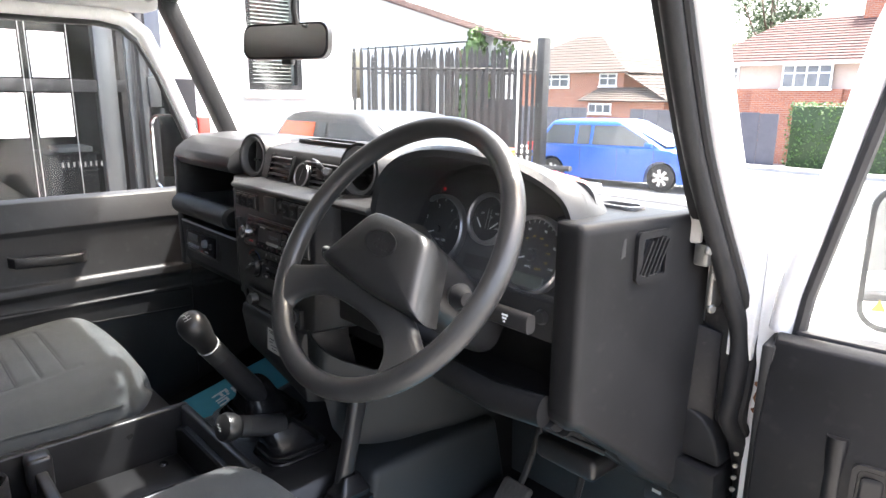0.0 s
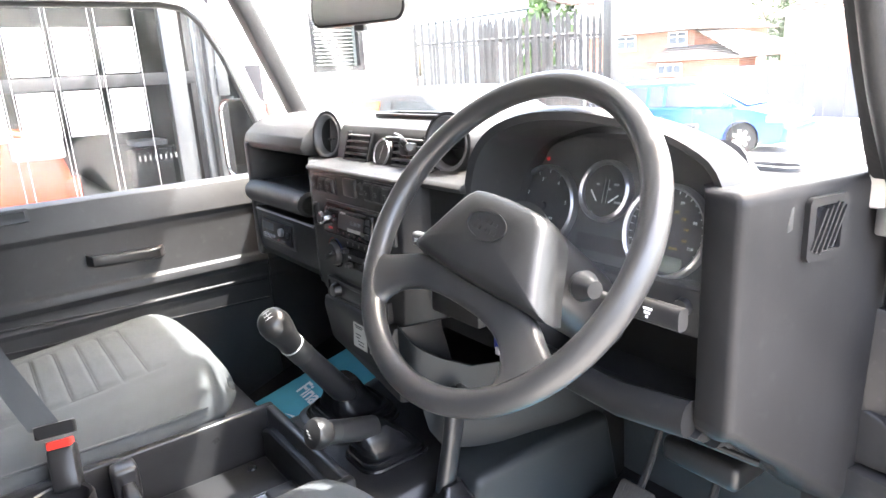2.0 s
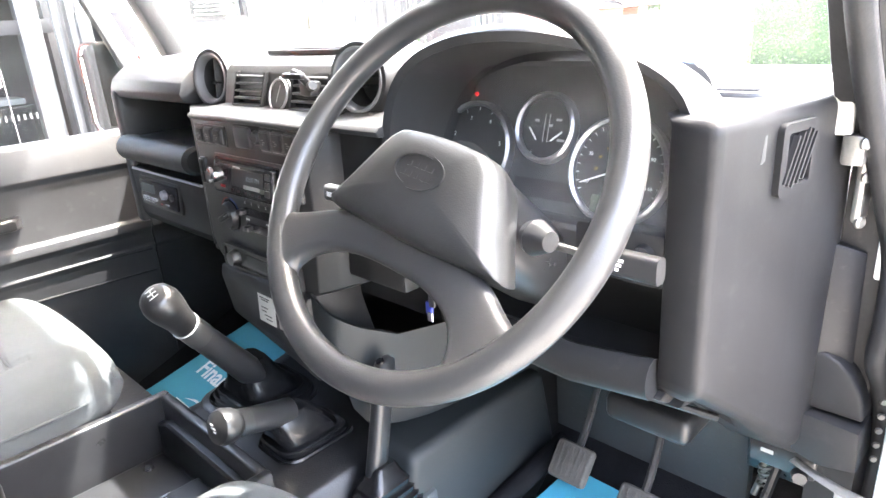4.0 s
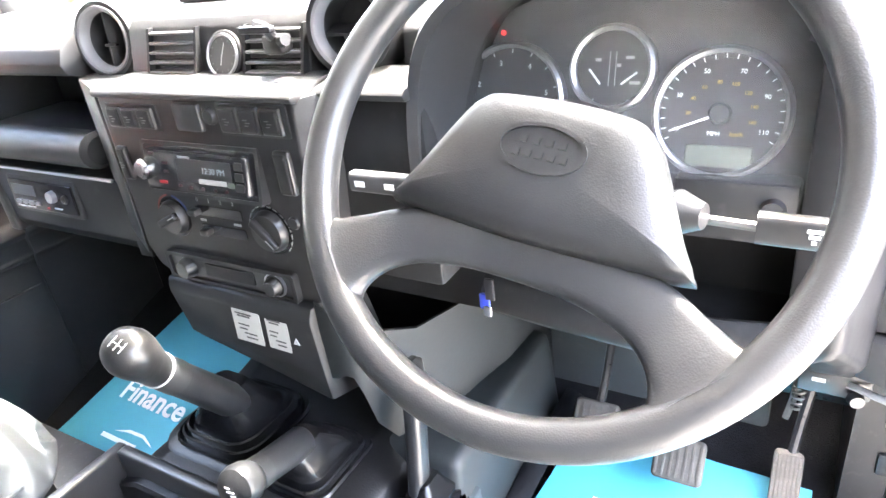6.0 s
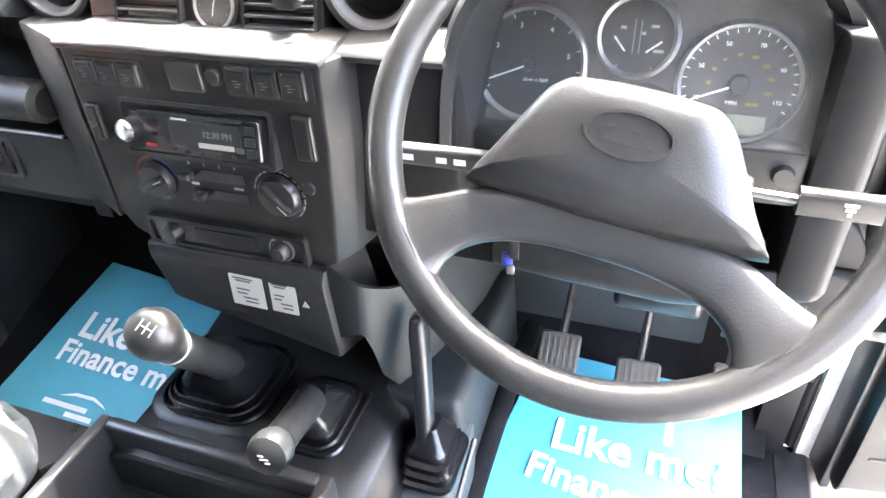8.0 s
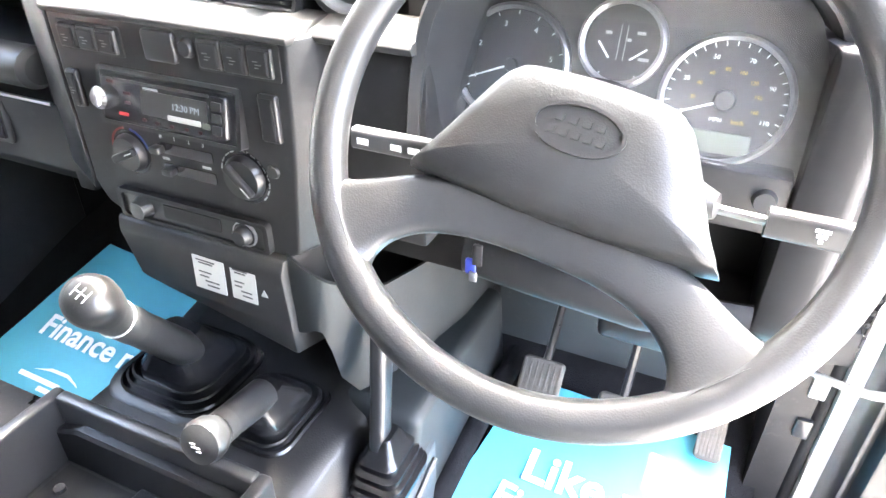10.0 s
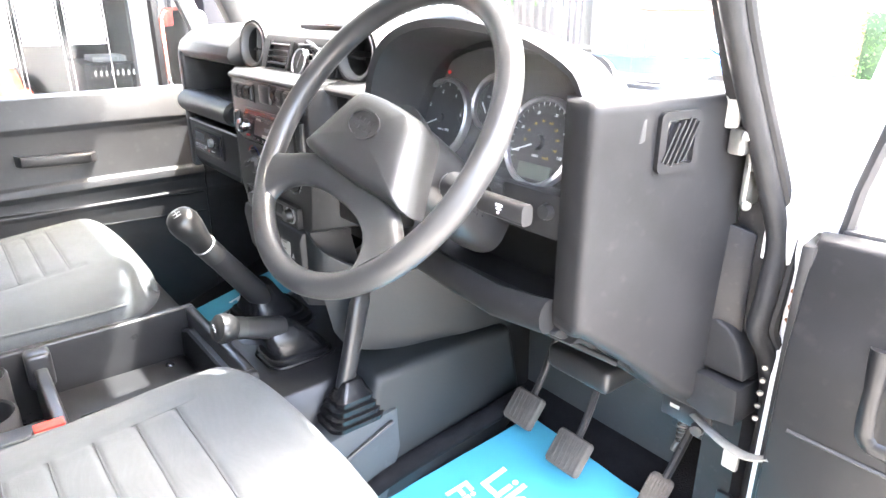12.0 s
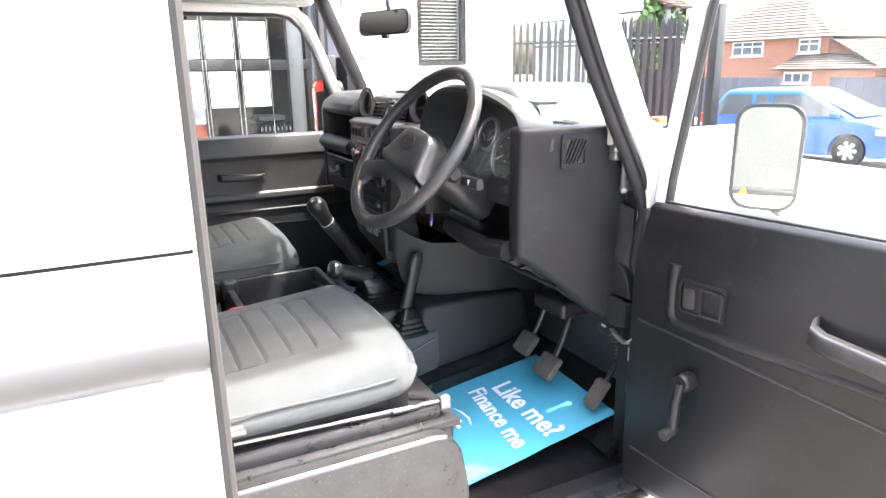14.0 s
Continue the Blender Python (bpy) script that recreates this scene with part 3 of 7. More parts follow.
# long top roll from the passenger end to the instrument hood
TOPY = [(0.048, 1.362), (0.042, 1.376), (0.050, 1.396), (0.072, 1.414), (0.10, 1.430), (0.20, 1.434), (0.315, 1.428), (0.315, 1.355), (0.07, 1.355)]
part("top_pad", prism(TOPY, "x", -0.605, -0.282, 0.003, 2), DASH, DB, "dark grained passenger-side dash roll")
MIDY = [(0.064, 1.348), (0.080, 1.412), (0.088, 1.424), (0.13, 1.432), (0.20, 1.436), (0.315, 1.428), (0.315, 1.35)]
part("centre_top", prism(MIDY, "x", -0.171, 0.128, 0.003, 2), DASH, DB)
PODY = [(0.130, 1.345), (0.132, 1.412), (0.142, 1.426), (0.17, 1.433), (0.20, 1.436), (0.315, 1.428), (0.315, 1.345)]
for x0, x1 in ((-0.281, -0.1715), (0.1285, 0.234)):
    part("pod_top", prism(PODY, "x", x0, x1, 0.003, 2), DASH, DB)
RGTY = [(0.085, 1.35), (0.092, 1.400), (0.12, 1.428), (0.20, 1.436), (0.315, 1.428), (0.315, 1.36)]
part("right_top", prism(RGTY, "x", 0.2345, 0.268, 0.003, 2), DASH, DB)
part("right_rear_top", prism([(0.15, 1.33), (0.155, 1.358), (0.18, 1.372), (0.24, 1.380), (0.315, 1.382), (0.315, 1.33)], "x", 0.2685, 0.668, 0.003, 2), DASH, DB)
tray = part("top_tray", hoop(rounded(0.262, 0.060, 0.008), rounded(0.246, 0.044, 0.006), Matrix.Translation((-0.015, 0.175, 1.4345)), 0.0, 0.007), BLACK, DB, "shallow tray on the dash top")
part("tray_floor", slab(rounded(0.246, 0.044, 0.006), Matrix.Translation((-0.015, 0.175, 1.4345)), 0.0005, 0.003), GLOSSY, tray)
# passenger shelf
part("shelf_back", box(-0.595, -0.165, 0.20, 0.215, 1.22, 1.375, 0.003), BLACK, DB)
part("shelf_floor", box(-0.59, -0.235, 0.05, 0.215, 1.262, 1.277, 0.003), BLACK, DB)
part("shelf_side", box(-0.606, -0.578, 0.040, 0.215, 1.09, 1.375, 0.008, 3), DASH, DB)
part("shelf_side", box(-0.262, -0.232, 0.046, 0.12, 1.09, 1.352, 0.004), DASHG, DB)
part("padded_rail", loft([[(x, 0.046 + 0.030 * f * math.cos(a), 1.258 + 0.027 * f * math.sin(a)) for a in [2 * math.pi * k / 16 for k in range(16)]] for x, f in ((-0.580, 0.75), (-0.572, 1.0), (-0.270, 1.0), (-0.262, 0.75))]), DASH, DB, "padded vinyl roll under the shelf")
part("lower_panel", prism([(0.054, 1.216), (0.042, 1.210), (0.046, 1.115), (0.058, 1.095), (0.09, 1.095), (0.09, 1.216)], "x", -0.605, -0.240, 0.003), DASHG, DB)
part("end_fill", box(-0.690, -0.607, 0.16, 0.33, 1.03, 1.365, 0.004), DASHG, DB)
part("lower_edge", tube([(-0.580, 0.044, 1.212), (-0.262, 0.044, 1.212)], 0.0028, 8), SATIN, DB)
AUX = thing("tachograph_unit", "small black slot-in head unit with display and buttons", "radio unit", (-0.453, 0.043, 1.171))
fa = facing((-0.453, 0.0435, 1.171), (0, -1, 0.06))
part("bezel", slab(rounded(0.188, 0.062, 0.004), fa, 0, 0.004, 0.002), BLACK, AUX)
part("face", slab(rounded(0.172, 0.048, 0.003), fa, 0.004, 0.008, 0.002), GLOSSY, AUX)
part("display", slab(rounded(0.062, 0.018, 0.001), fa @ Matrix.Translation((-0.045, 0.008, 0)), 0.008, 0.009), CLOCKFACE, AUX)
for k in range(4):
    part("button", slab(rounded(0.012, 0.006, 0.001), fa @ Matrix.Translation((-0.068 + k * 0.018, -0.013, 0)), 0.008, 0.0105), SATIN, AUX)
part("dial", lathe([(0, 0.008), (0.009, 0.008), (0.010, 0.0), (0, 0)], fa @ Matrix.Translation((0.035, 0.004, 0.008)), 18), SATIN, AUX)
part("socket", lathe([(0.0055, 0.004), (0.007, 0.004), (0.007, 0), (0, 0), (0, 0.001), (0.0055, 0.001)], fa @ Matrix.Translation((0.066, 0.002, 0.008)), 14), BLACK, AUX)
part("indicator", slab(rounded(0.006, 0.003, 0.001), fa @ Matrix.Translation((0.012, -0.018, 0)), 0.008, 0.009), RADIOLED, AUX)
for sp_ in ((-0.05, -0.020, 0.05), (0.04, -0.016, 0.02)):
    part("print_bar", bars(fa @ Matrix.Translation((0, 0, 0.0085)), [sp_], 0.002), GREYINK, AUX)

# centre console
CON = thing("centre_console", "black upright centre console with switches and heater controls", "console", (0, 0.02, 1.1))
prof = [(-0.160, 1.352), (0.152, 1.352), (0.150, 1.26), (0.138, 1.116), (0.122, 1.107), (-0.122, 1.107), (-0.146, 1.120), (-0.160, 1.145)]


def con_loop(y, kx, dz):
    return [((x + 0.0) * kx, y, z + dz) for x, z in prof]


part("fascia", bev(loft([con_loop(0.001, 1.0, 0), con_loop(0.03, 1.10, 0.001), con_loop(0.12, 1.24, 0.001)]), 0.003, 2), DASHG, CON)
part("ledge", prism([(-0.002, 1.349), (-0.004, 1.354), (0.0, 1.358), (0.075, 1.365), (0.085, 1.345), (0.05, 1.34)], "x", -0.166, 0.156, 0.002), DASH, CON, "grained vinyl ledge above the switches")
part("ledge", prism([(0.030, 1.345), (0.026, 1.352), (0.032, 1.357), (0.085, 1.368), (0.09, 1.34)], "x", 0.158, 0.268, 0.002), DASH, CON, "grained vinyl ledge above the switches")
part("vent_plinth", prism([(-0.266, 0.095), (-0.266, 0.050), (-0.215, 0.026), (-0.167, 0.002), (-0.16, 0.095)], "z", 1.13, 1.3575, 0.003), DASH, CON)
part("side_infill", box(0.143, 0.275, 0.045, 0.12, 1.135, 1.35, 0.006), DASHG, CON)
part("lower_cover", bev(loft([[(-0.124, -0.012, 1.110), (0.126, -0.012, 1.110), (0.135, 0.08, 1.110), (-0.14, 0.08, 1.110)], [(-0.120, -0.018, 1.094), (0.124, -0.018, 1.094), (0.135, 0.08, 1.09), (-0.135, 0.08, 1.09)],
                              [(-0.105, -0.014, 1.028), (0.128, -0.016, 1.012), (0.14, 0.10, 1.0), (-0.11, 0.10, 1.02)], [(-0.07, -0.005, 1.012), (0.128, -0.012, 0.975), (0.14, 0.12, 0.94), (-0.09, 0.12, 0.96)]]), 0.004, 2), DASHG, CON)
KNEE = [(0.126, -0.006, 1.006, 1.116), (0.140, -0.007, 1.010, 1.108), (0.152, -0.006, 1.017, 1.100), (0.161, -0.003, 1.014, 1.093), (0.167, 0.003, 0.985, 1.086), (0.172, 0.012, 0.935, 1.078),
        (0.182, 0.035, 0.895, 1.062), (0.196, 0.09, 0.882, 1.034), (0.216, 0.16, 0.875, 1.03), (0.238, 0.26, 0.870, 1.03), (0.250, 0.44, 0.860, 1.03)]
part("knee_panel", loft([[(x, y, z1), (x - 0.003, y + 0.005, z1), (x - 0.003, y + 0.005, z0), (x, y, z0)] for x, y, z0, z1 in KNEE]), TRIMSHADE, CON, "blue-grey moulded knee panel beside the console", smooth=40)
fc = facing((0, 0.001, 0), (0, -1, 0))     # flat face of the console: x right, y up, z towards the seats


def on(x, z, h=0.0, y=0.0):
    return fc @ Matrix.Translation((x, z, h - y))


def switch(x, z, w, h, mark=True):
    b = part("switch", slab(rounded(w, h, 0.003), on(x, z), 0, 0.006, 0.0015), BLACK, CON)
    part("rocker", slab(rounded(w - 0.006, h - 0.006, 0.002), on(x, z), 0.006, 0.0085, 0.002), DASHG, b)
    if mark:
        part("symbol", joined([bars(on(x, z, 0.0085), [(-0.002, 0.002, 0.006), (0.001, -0.001, 0.007), (-0.001, -0.004, 0.005)], 0.0009, 0.0004)]), FAINTINK, b)
    return b


part("switch_frame", slab(rounded(0.094, 0.032, 0.003), on(-0.101, 1.326), -0.002, 0.002), BLACK, CON)
for k in range(3):
    switch(-0.129 + 0.028 * k, 1.326, 0.0265, 0.026)
part("hazard_switch", slab(rounded(0.042, 0.032, 0.004), on(-0.001, 1.330), 0, 0.006, 0.002), BLACK, CON)
part("rotary_switch", lathe([(0, 0.006), (0.0075, 0.006), (0.009, 0.004), (0.0105, 0), (0, 0)], on(0.0335, 1.332), 22), BLACK, CON)
part("switch_frame", slab(rounded(0.100, 0.036, 0.003), on(0.095, 1.330), -0.002, 0.002), BLACK, CON)
for k in range(3):
    switch(0.064 + 0.030 * k, 1.330, 0.0285, 0.030)
switch(-0.142, 1.266, 0.017, 0.044, True)
switch(0.126, 1.274, 0.022, 0.050, False)
# radio
RAD = thing("car_radio", "black car radio with round silver knob and red-lit buttons", "car radio", (0, 0, 1.275))
rf = on(-0.005, 1.267, 0.004) @ Matrix.Rotation(radians(-10), 4, "X")
part("surround", hoop(rounded(0.194, 0.064, 0.004), rounded(0.184, 0.055, 0.003), rf, -0.012, 0.004), BLACK, RAD)
part("face", slab(rounded(0.186, 0.057, 0.003), rf, -0.012, 0.003), GLOSSY, RAD)
part("front_panel", slab(rounded(0.170, 0.046, 0.004), rf, 0.003, 0.011, 0.003), GLOSSY, RAD)
part("volume_knob", lathe([(0, 0.014), (0.009, 0.0135), (0.0125, 0.010), (0.0135, 0), (0, 0)], rf @ Matrix.Translation((-0.081, -0.001, 0.008)), 28), CHROME, RAD, "round silver volume knob")
part("disc_slot", slab(rounded(0.13, 0.003, 0.001), rf @ Matrix.Translation((0.0, 0.021, 0)), 0.011, 0.0115), BLACK, RAD)
part("display", slab(rounded(0.088, 0.026, 0.002), rf @ Matrix.Translation((0.018, 0.002, 0)), 0.011, 0.012), BLACK, RAD)
part("digits", lettering("12:30 PM", 0.0098, rf @ Matrix.Translation((0.034, 0.003, 0.0122)), 0.0002), RADIOTXT, RAD)
part("label_strip", slab(rounded(0.044, 0.0055, 0.001), rf @ Matrix.Translation((0.032, -0.009, 0)), 0.012, 0.0126), PAPER, RAD)
part("label_strip", slab(rounded(0.010, 0.006, 0.001), rf @ Matrix.Translation((0.061, -0.010, 0)), 0.012, 0.0126), LCD, RAD)
part("maker_mark", bars(rf @ Matrix.Translation((-0.012, 0.017, 0.0115)), [(0, 0, 0.020)], 0.0022), GREYINK, RAD)
for dx, dy, w in ((-0.069, 0.018, 0.010), (-0.046, 0.008, 0.010), (-0.046, -0.002, 0.008), (-0.053, -0.015, 0.014), (-0.024, -0.017, 0.006), (-0.006, -0.018, 0.006), (0.014, -0.018, 0.005), (0.034, -0.018, 0.005), (0.052, -0.018, 0.005)):
    part("lit_button", slab(rounded(w, 0.0034, 0.001), rf @ Matrix.Translation((dx, dy, 0)), 0.011, 0.0118), RADIOLED if w > 0.013 else RADIODIM, RAD)
for k in range(3):
    part("side_button", slab(rounded(0.012, 0.009, 0.001), rf @ Matrix.Translation((0.074, 0.012 - 0.012 * k, 0)), 0.011, 0.0125), BLACK, RAD)
# heater controls


def heater_knob(x, z, r, arc):
    k = part("heater_knob", lathe([(0, 0.010), (r * 0.86, 0.010), (r, 0.004), (r, 0), (0, 0)], on(x, z), 30), BLACK, CON)
    mt = on(x, z, 0.010) @ Matrix.Rotation(radians(arc), 4, "Z")
    part("skirt", lathe([(r * 0.80, 0.0), (r * 0.80, 0.0008), (r * 1.18, 0.0008), (r * 1.18, 0.0)], on(x, z), 30), GLOSSY, k)
    part("grip", box(-r * 0.84, r * 0.84, -0.0050, 0.0050, -0.002, 0.007, 0.003, 3, mt), DASHG, k)
    part("pointer", box(r * 0.25, r * 0.80, -0.0007, 0.0007, 0.007, 0.0074, 0, 2, mt), GREYINK, k)
    return k


heater_knob(-0.082, 1.198, 0.023, 25)
heater_knob(0.081, 1.200, 0.026, -45)
part("scale_cold", joined([box(-0.0035, 0.0035, -0.0012, 0.0012, 0, 0.0008, 0, 2, on(-0.083, 1.199) @ Matrix.Rotation(radians(a), 4, "Z") @ Matrix.Translation((0, 0.028, 0))) for a in range(-70, -10, 13)]), BLUEINK, CON)
part("scale_hot", joined([box(-0.0035, 0.0035, -0.0012, 0.0012, 0, 0.0008, 0, 2, on(-0.083, 1.199) @ Matrix.Rotation(radians(a), 4, "Z") @ Matrix.Translation((0, 0.028, 0))) for a in range(15, 90, 13)]), REDINK, CON)
part("scale_fan", joined([box(-0.0032, 0.0032, -0.0007, 0.0007, 0, 0.0008, 0, 2, on(0.080, 1.199) @ Matrix.Rotation(radians(a), 4, "Z") @ Matrix.Translation((0, 0.031, 0))) for a in range(-130, 80, 17)]), GREYINK, CON)
for z, lab in ((1.213, (-0.034, 0)), (1.188, (-0.03, 0))):
    sl_ = part("slider_slot", slab(rounded(0.074, 0.013, 0.002), on(0.002, z), -0.001, 0.0015), GLOSSY, CON)
    part("slider", box(-0.007, 0.007, -0.004, 0.004, 0, 0.012, 0.002, 2, on(lab[0] + (0.008 if z < 1.2 else 0), z, 0.0015)), BLACK, sl_)
part("fan_scale", joined([lettering(t, 0.007, on(-0.032 + 0.020 * i, 1.2265, 0.0005), 0.0002) for i, t in enumerate(("0", "1", "2", "3"))]), GREYINK, CON)
for sp_ in ((-0.030, 0, 0.010), (0.028, 0, 0.012)):
    part("print_bar", bars(on(0.0, 1.200, 0.0005), [sp_], 0.003), GREYINK, CON)
part("rubber_bung", lathe([(0, 0.003), (0.007, 0.003), (0.008, 0), (0, 0)], on(0.119, 1.214), 16), BLACK, CON)
part("bezel", hoop(rounded(0.222, 0.040, 0.006), rounded(0.210, 0.030, 0.005), on(-0.006, 1.129, 0, -0.004), -0.004, 0.005), DASHG, CON)
part("lower_strip", slab(rounded(0.212, 0.032, 0.005), on(-0.006, 1.129), -0.002, 0.005), BLACK, CON)
part("knob", lathe([(0, 0.014), (0.011, 0.013), (0.014, 0.004), (0.015, 0), (0, 0)], on(-0.080, 1.128, 0.005), 24), BLACK, CON)
part("blank_switch", slab(rounded(0.086, 0.018, 0.002), on(-0.006, 1.130), 0.005, 0.0065, 0.001), DASHG, CON)
lt = part("cigar_lighter", lathe([(0, 0.013), (0.009, 0.0135), (0.011, 0.010), (0.012, 0.003), (0.0145, 0.002), (0.0145, 0), (0, 0)], on(0.071, 1.129, 0.005), 26), BLACK, CON)
part("ring", lathe([(0.0145, 0.003), (0.016, 0.003), (0.0165, 0), (0.0145, 0)], on(0.071, 1.129, 0.005), 26), SATIN, lt)
LB = thing("warning_label", "two white printed instruction labels on the console", "label", (0.04, -0.018, 1.068))
for k, (x, w) in enumerate(((0.018, 0.047), (0.068, 0.036))):
    lm = facing((x, -0.0185 + 0.0006 * k, 1.066), (0, -1, 0.05)) @ Matrix.Rotation(radians(-1), 4, "Z")
    sh = part("sheet", slab(rounded(w, 0.046, 0.001), lm, 0, 0.0008), PAPER, LB)
    part("print", bars(lm @ Matrix.Translation((0, 0, 0.0009)), [(-0.004, 0.018, w * 0.6), (-0.004, 0.0145, w * 0.45), (-0.006, 0.002, w * 0.4), (-0.008, -0.004, w * 0.3), (0.003, -0.010, w * 0.45), (0.004, -0.016, w * 0.4)], 0.0022, 0.0002), DARKINK, sh)
part("warning_sign", slab([(-0.005, -0.004), (0.005, -0.004), (0, 0.005)], facing((0.097, -0.0185, 1.062), (0, -1, 0.05)), 0, 0.0008), GREYINK, LB)

# round vents, slatted vents and clock


def round_vent(x, z, flap):
    V = thing("round_air_vent", "round dash air vent with a satin ring", "air vent", (x, 0.07, z), "round vents")
    n = facing((x, 0.080, z), (0.16, -0.98, 0.10)) @ Matrix.Scale(0.90, 4)
    part("body", lathe([(0.034, -0.085), (0.057, -0.08), (0.0575, -0.004), (0.054, 0.004), (0.0485, 0.005), (0.0440, 0.001), (0.0425, -0.006), (0.040, -0.02), (0.038, -0.05), (0, -0.052)], n, 40), DASH, V)
    part("ring", lathe([(0.0385, -0.010), (0.0400, 0.0015), (0.0430, 0.0055), (0.0470, 0.0062), (0.0485, 0.003), (0.044, -0.006)], n, 40), RINGM, V)
    part("flap", loft([[n @ Vector((-0.036, 0.004, -0.03)), n @ Vector((0.036, 0.004, -0.03)), n @ Vector((0.036, 0.001, -0.03)), n @ Vector((-0.036, 0.001, -0.03))],
                       [n @ Vector((-0.038, -0.006, -0.012)), n @ Vector((0.038, -0.006, -0.012)), n @ Vector((0.038, -0.009, -0.012)), n @ Vector((-0.038, -0.009, -0.012))]]) if flap else
         loft([[n @ Vector((0.004, -0.036, -0.03)), n @ Vector((0.004, 0.036, -0.03)), n @ Vector((0.001, 0.036, -0.03)), n @ Vector((0.001, -0.036, -0.03))],
               [n @ Vector((-0.006, -0.038, -0.012)), n @ Vector((-0.006, 0.038, -0.012)), n @ Vector((-0.009, 0.038, -0.012)), n @ Vector((-0.009, -0.038, -0.012))]]), BLACK, V)
    part("tab", box(-0.010, 0.010, -0.002, 0.002, -0.014, -0.006, 0.001, 2, n @ Matrix.Translation((0, -0.008, 0))), DASHG, V)


round_vent(-0.224, 1.401, False)
round_vent(0.179, 1.406, True)


def slat_vent(x0, x1):
    """Six slats across a duct whose face leans back towards the glass."""
    V = thing("slatted_air_vent", "slatted rectangular dash air vent", "air vent", ((x0 + x1) / 2, 0.072, 1.381), "slatted vents")
    part("duct", prism([(0.062, 1.350), (0.083, 1.412), (0.088, 1.412), (0.068, 1.350)], "x", x0, x1), GLOSSY, V)
    for k in range(6):
        z, y = 1.3535 + 0.0108 * k, 0.0535 + 0.0036 * k
        part("slat", box(x0, x1, y, y + 0.012, z - 0.0017, z + 0.0017, 0.001, 1), SLATLIT, V)
    for x in (x0 - 0.002, x1 + 0.002):
        part("vent_side", prism([(0.053, 1.348), (0.074, 1.414), (0.090, 1.414), (0.070, 1.348)], "x", x - 0.002, x + 0.002), DASHG, V)


slat_vent(-0.124, -0.044)
slat_vent(0.040, 0.121)
CK = thing("dash_clock", "small round analogue dash clock with chrome rim", "clock", (-0.004, 0.068, 1.381))
ck = facing((0.002, 0.070, 1.381), (0, -1, 0.30))
part("case", lathe([(0, 0), (0.029, 0), (0.0285, 0.003), (0.0265, 0.004), (0, 0.004)], ck, 32), DASH, CK)
part("rim", lathe([(0.0215, 0.003), (0.0225, 0.0065), (0.0245, 0.0065), (0.0255, 0.003)], ck, 32), SATIN, CK)
part("face", lathe([(0, 0.0045), (0.0218, 0.0045), (0.0218, 0.003), (0, 0.003)], ck, 32), CLOCKFACE, CK)
part("hand", box(-0.0006, 0.0006, -0.002, 0.015, 0.0052, 0.0056, 0, 2, ck @ Matrix.Rotation(radians(-15), 4, "Z")), GREYINK, CK)
part("hand", box(-0.0006, 0.0006, -0.002, 0.011, 0.0056, 0.0060, 0, 2, ck @ Matrix.Rotation(radians(172), 4, "Z")), GREYINK, CK)
part("hour_marks", joined([box(-0.0005, 0.0005, 0.017, 0.0195, 0.0046, 0.0050, 0, 2, ck @ Matrix.Rotation(radians(30 * k), 4, "Z")) for k in range(12)]), FAINTINK, CK)
for dx in (-0.022, 0.022):
    part("button", lathe([(0, 0.008), (0.003, 0.008), (0.004, 0), (0, 0)], ck @ Matrix.Translation((dx, -0.026, 0.0)), 12), BLACK, CK)
PH = thing("phone_holder_clip", "small black phone holder clipped to the air vent", "phone clip", (0.09, 0.05, 1.41))
part("clip", box(0.082, 0.108, 0.050, 0.072, 1.385, 1.405, 0.004), BLACK, PH)
part("arm", tube(smooth_line([(0.095, 0.058, 1.40), (0.098, 0.045, 1.413), (0.088, 0.04, 1.418)], 4), 0.006, 8), BLACK, PH)
part("jaw", box(0.070, 0.116, 0.032, 0.042, 1.410, 1.418, 0.003), BLACK, PH)
part("knob", lathe([(0, 0.008), (0.006, 0.008), (0.007, 0), (0, 0)], facing((0.112, 0.05, 1.400), (1, -0.3, 0.2)), 12), BLACK, PH)

# ---- instruments ----
IC = thing("instrument_cluster", "instrument cluster with three chrome-ringed dials under a hood", "instruments", (0.44, 0.12, 1.32))
HOOD = [(0.262, 1.250), (0.268, 1.330), (0.285, 1.390), (0.320, 1.428), (0.375, 1.449), (0.440, 1.456), (0.505, 1.450), (0.565, 1.428), (0.605, 1.392), (0.622, 1.335), (0.626, 1.235)]
HS = smooth_line([(x, 0, z) for x, z in HOOD], 4)


def hood_loop(y, out, dz=0.0):
    res = []
    for p in HS:
        d = Vector((p.x - 0.442, 0, p.z - 1.30))
        d.normalize()
        back = 0.068 * min(1.0, max(0.0, (p.x - 0.45) / 0.15)) ** 1.3
        res.append((p.x + d.x * out, min(0.20, y + back), p.z + d.z * out + dz))
    return res


# the lip leans forward at the top, so the hood opens upward
part("hood", loft([hood_loop(0.19, 0.002, -0.042), hood_loop(0.145, 0.010, -0.022), hood_loop(0.10, 0.014, -0.010), hood_loop(0.050, 0.013, -0.001), hood_loop(0.038, 0.006), hood_loop(0.042, -0.004), hood_loop(0.075, -0.012), hood_loop(0.16, -0.022)], closed=False, caps=False), DASH, IC, "grained black hood over the dials")
def dial_at(x, z, h=0.0):
    """Pose on the dial plane above the world x and z."""
    yy = (z - 1.322) * 0.30
    return facing((x, 0.137 + yy, z), (0, -1, 0.30)) @ Matrix.Translation((0, 0, h))


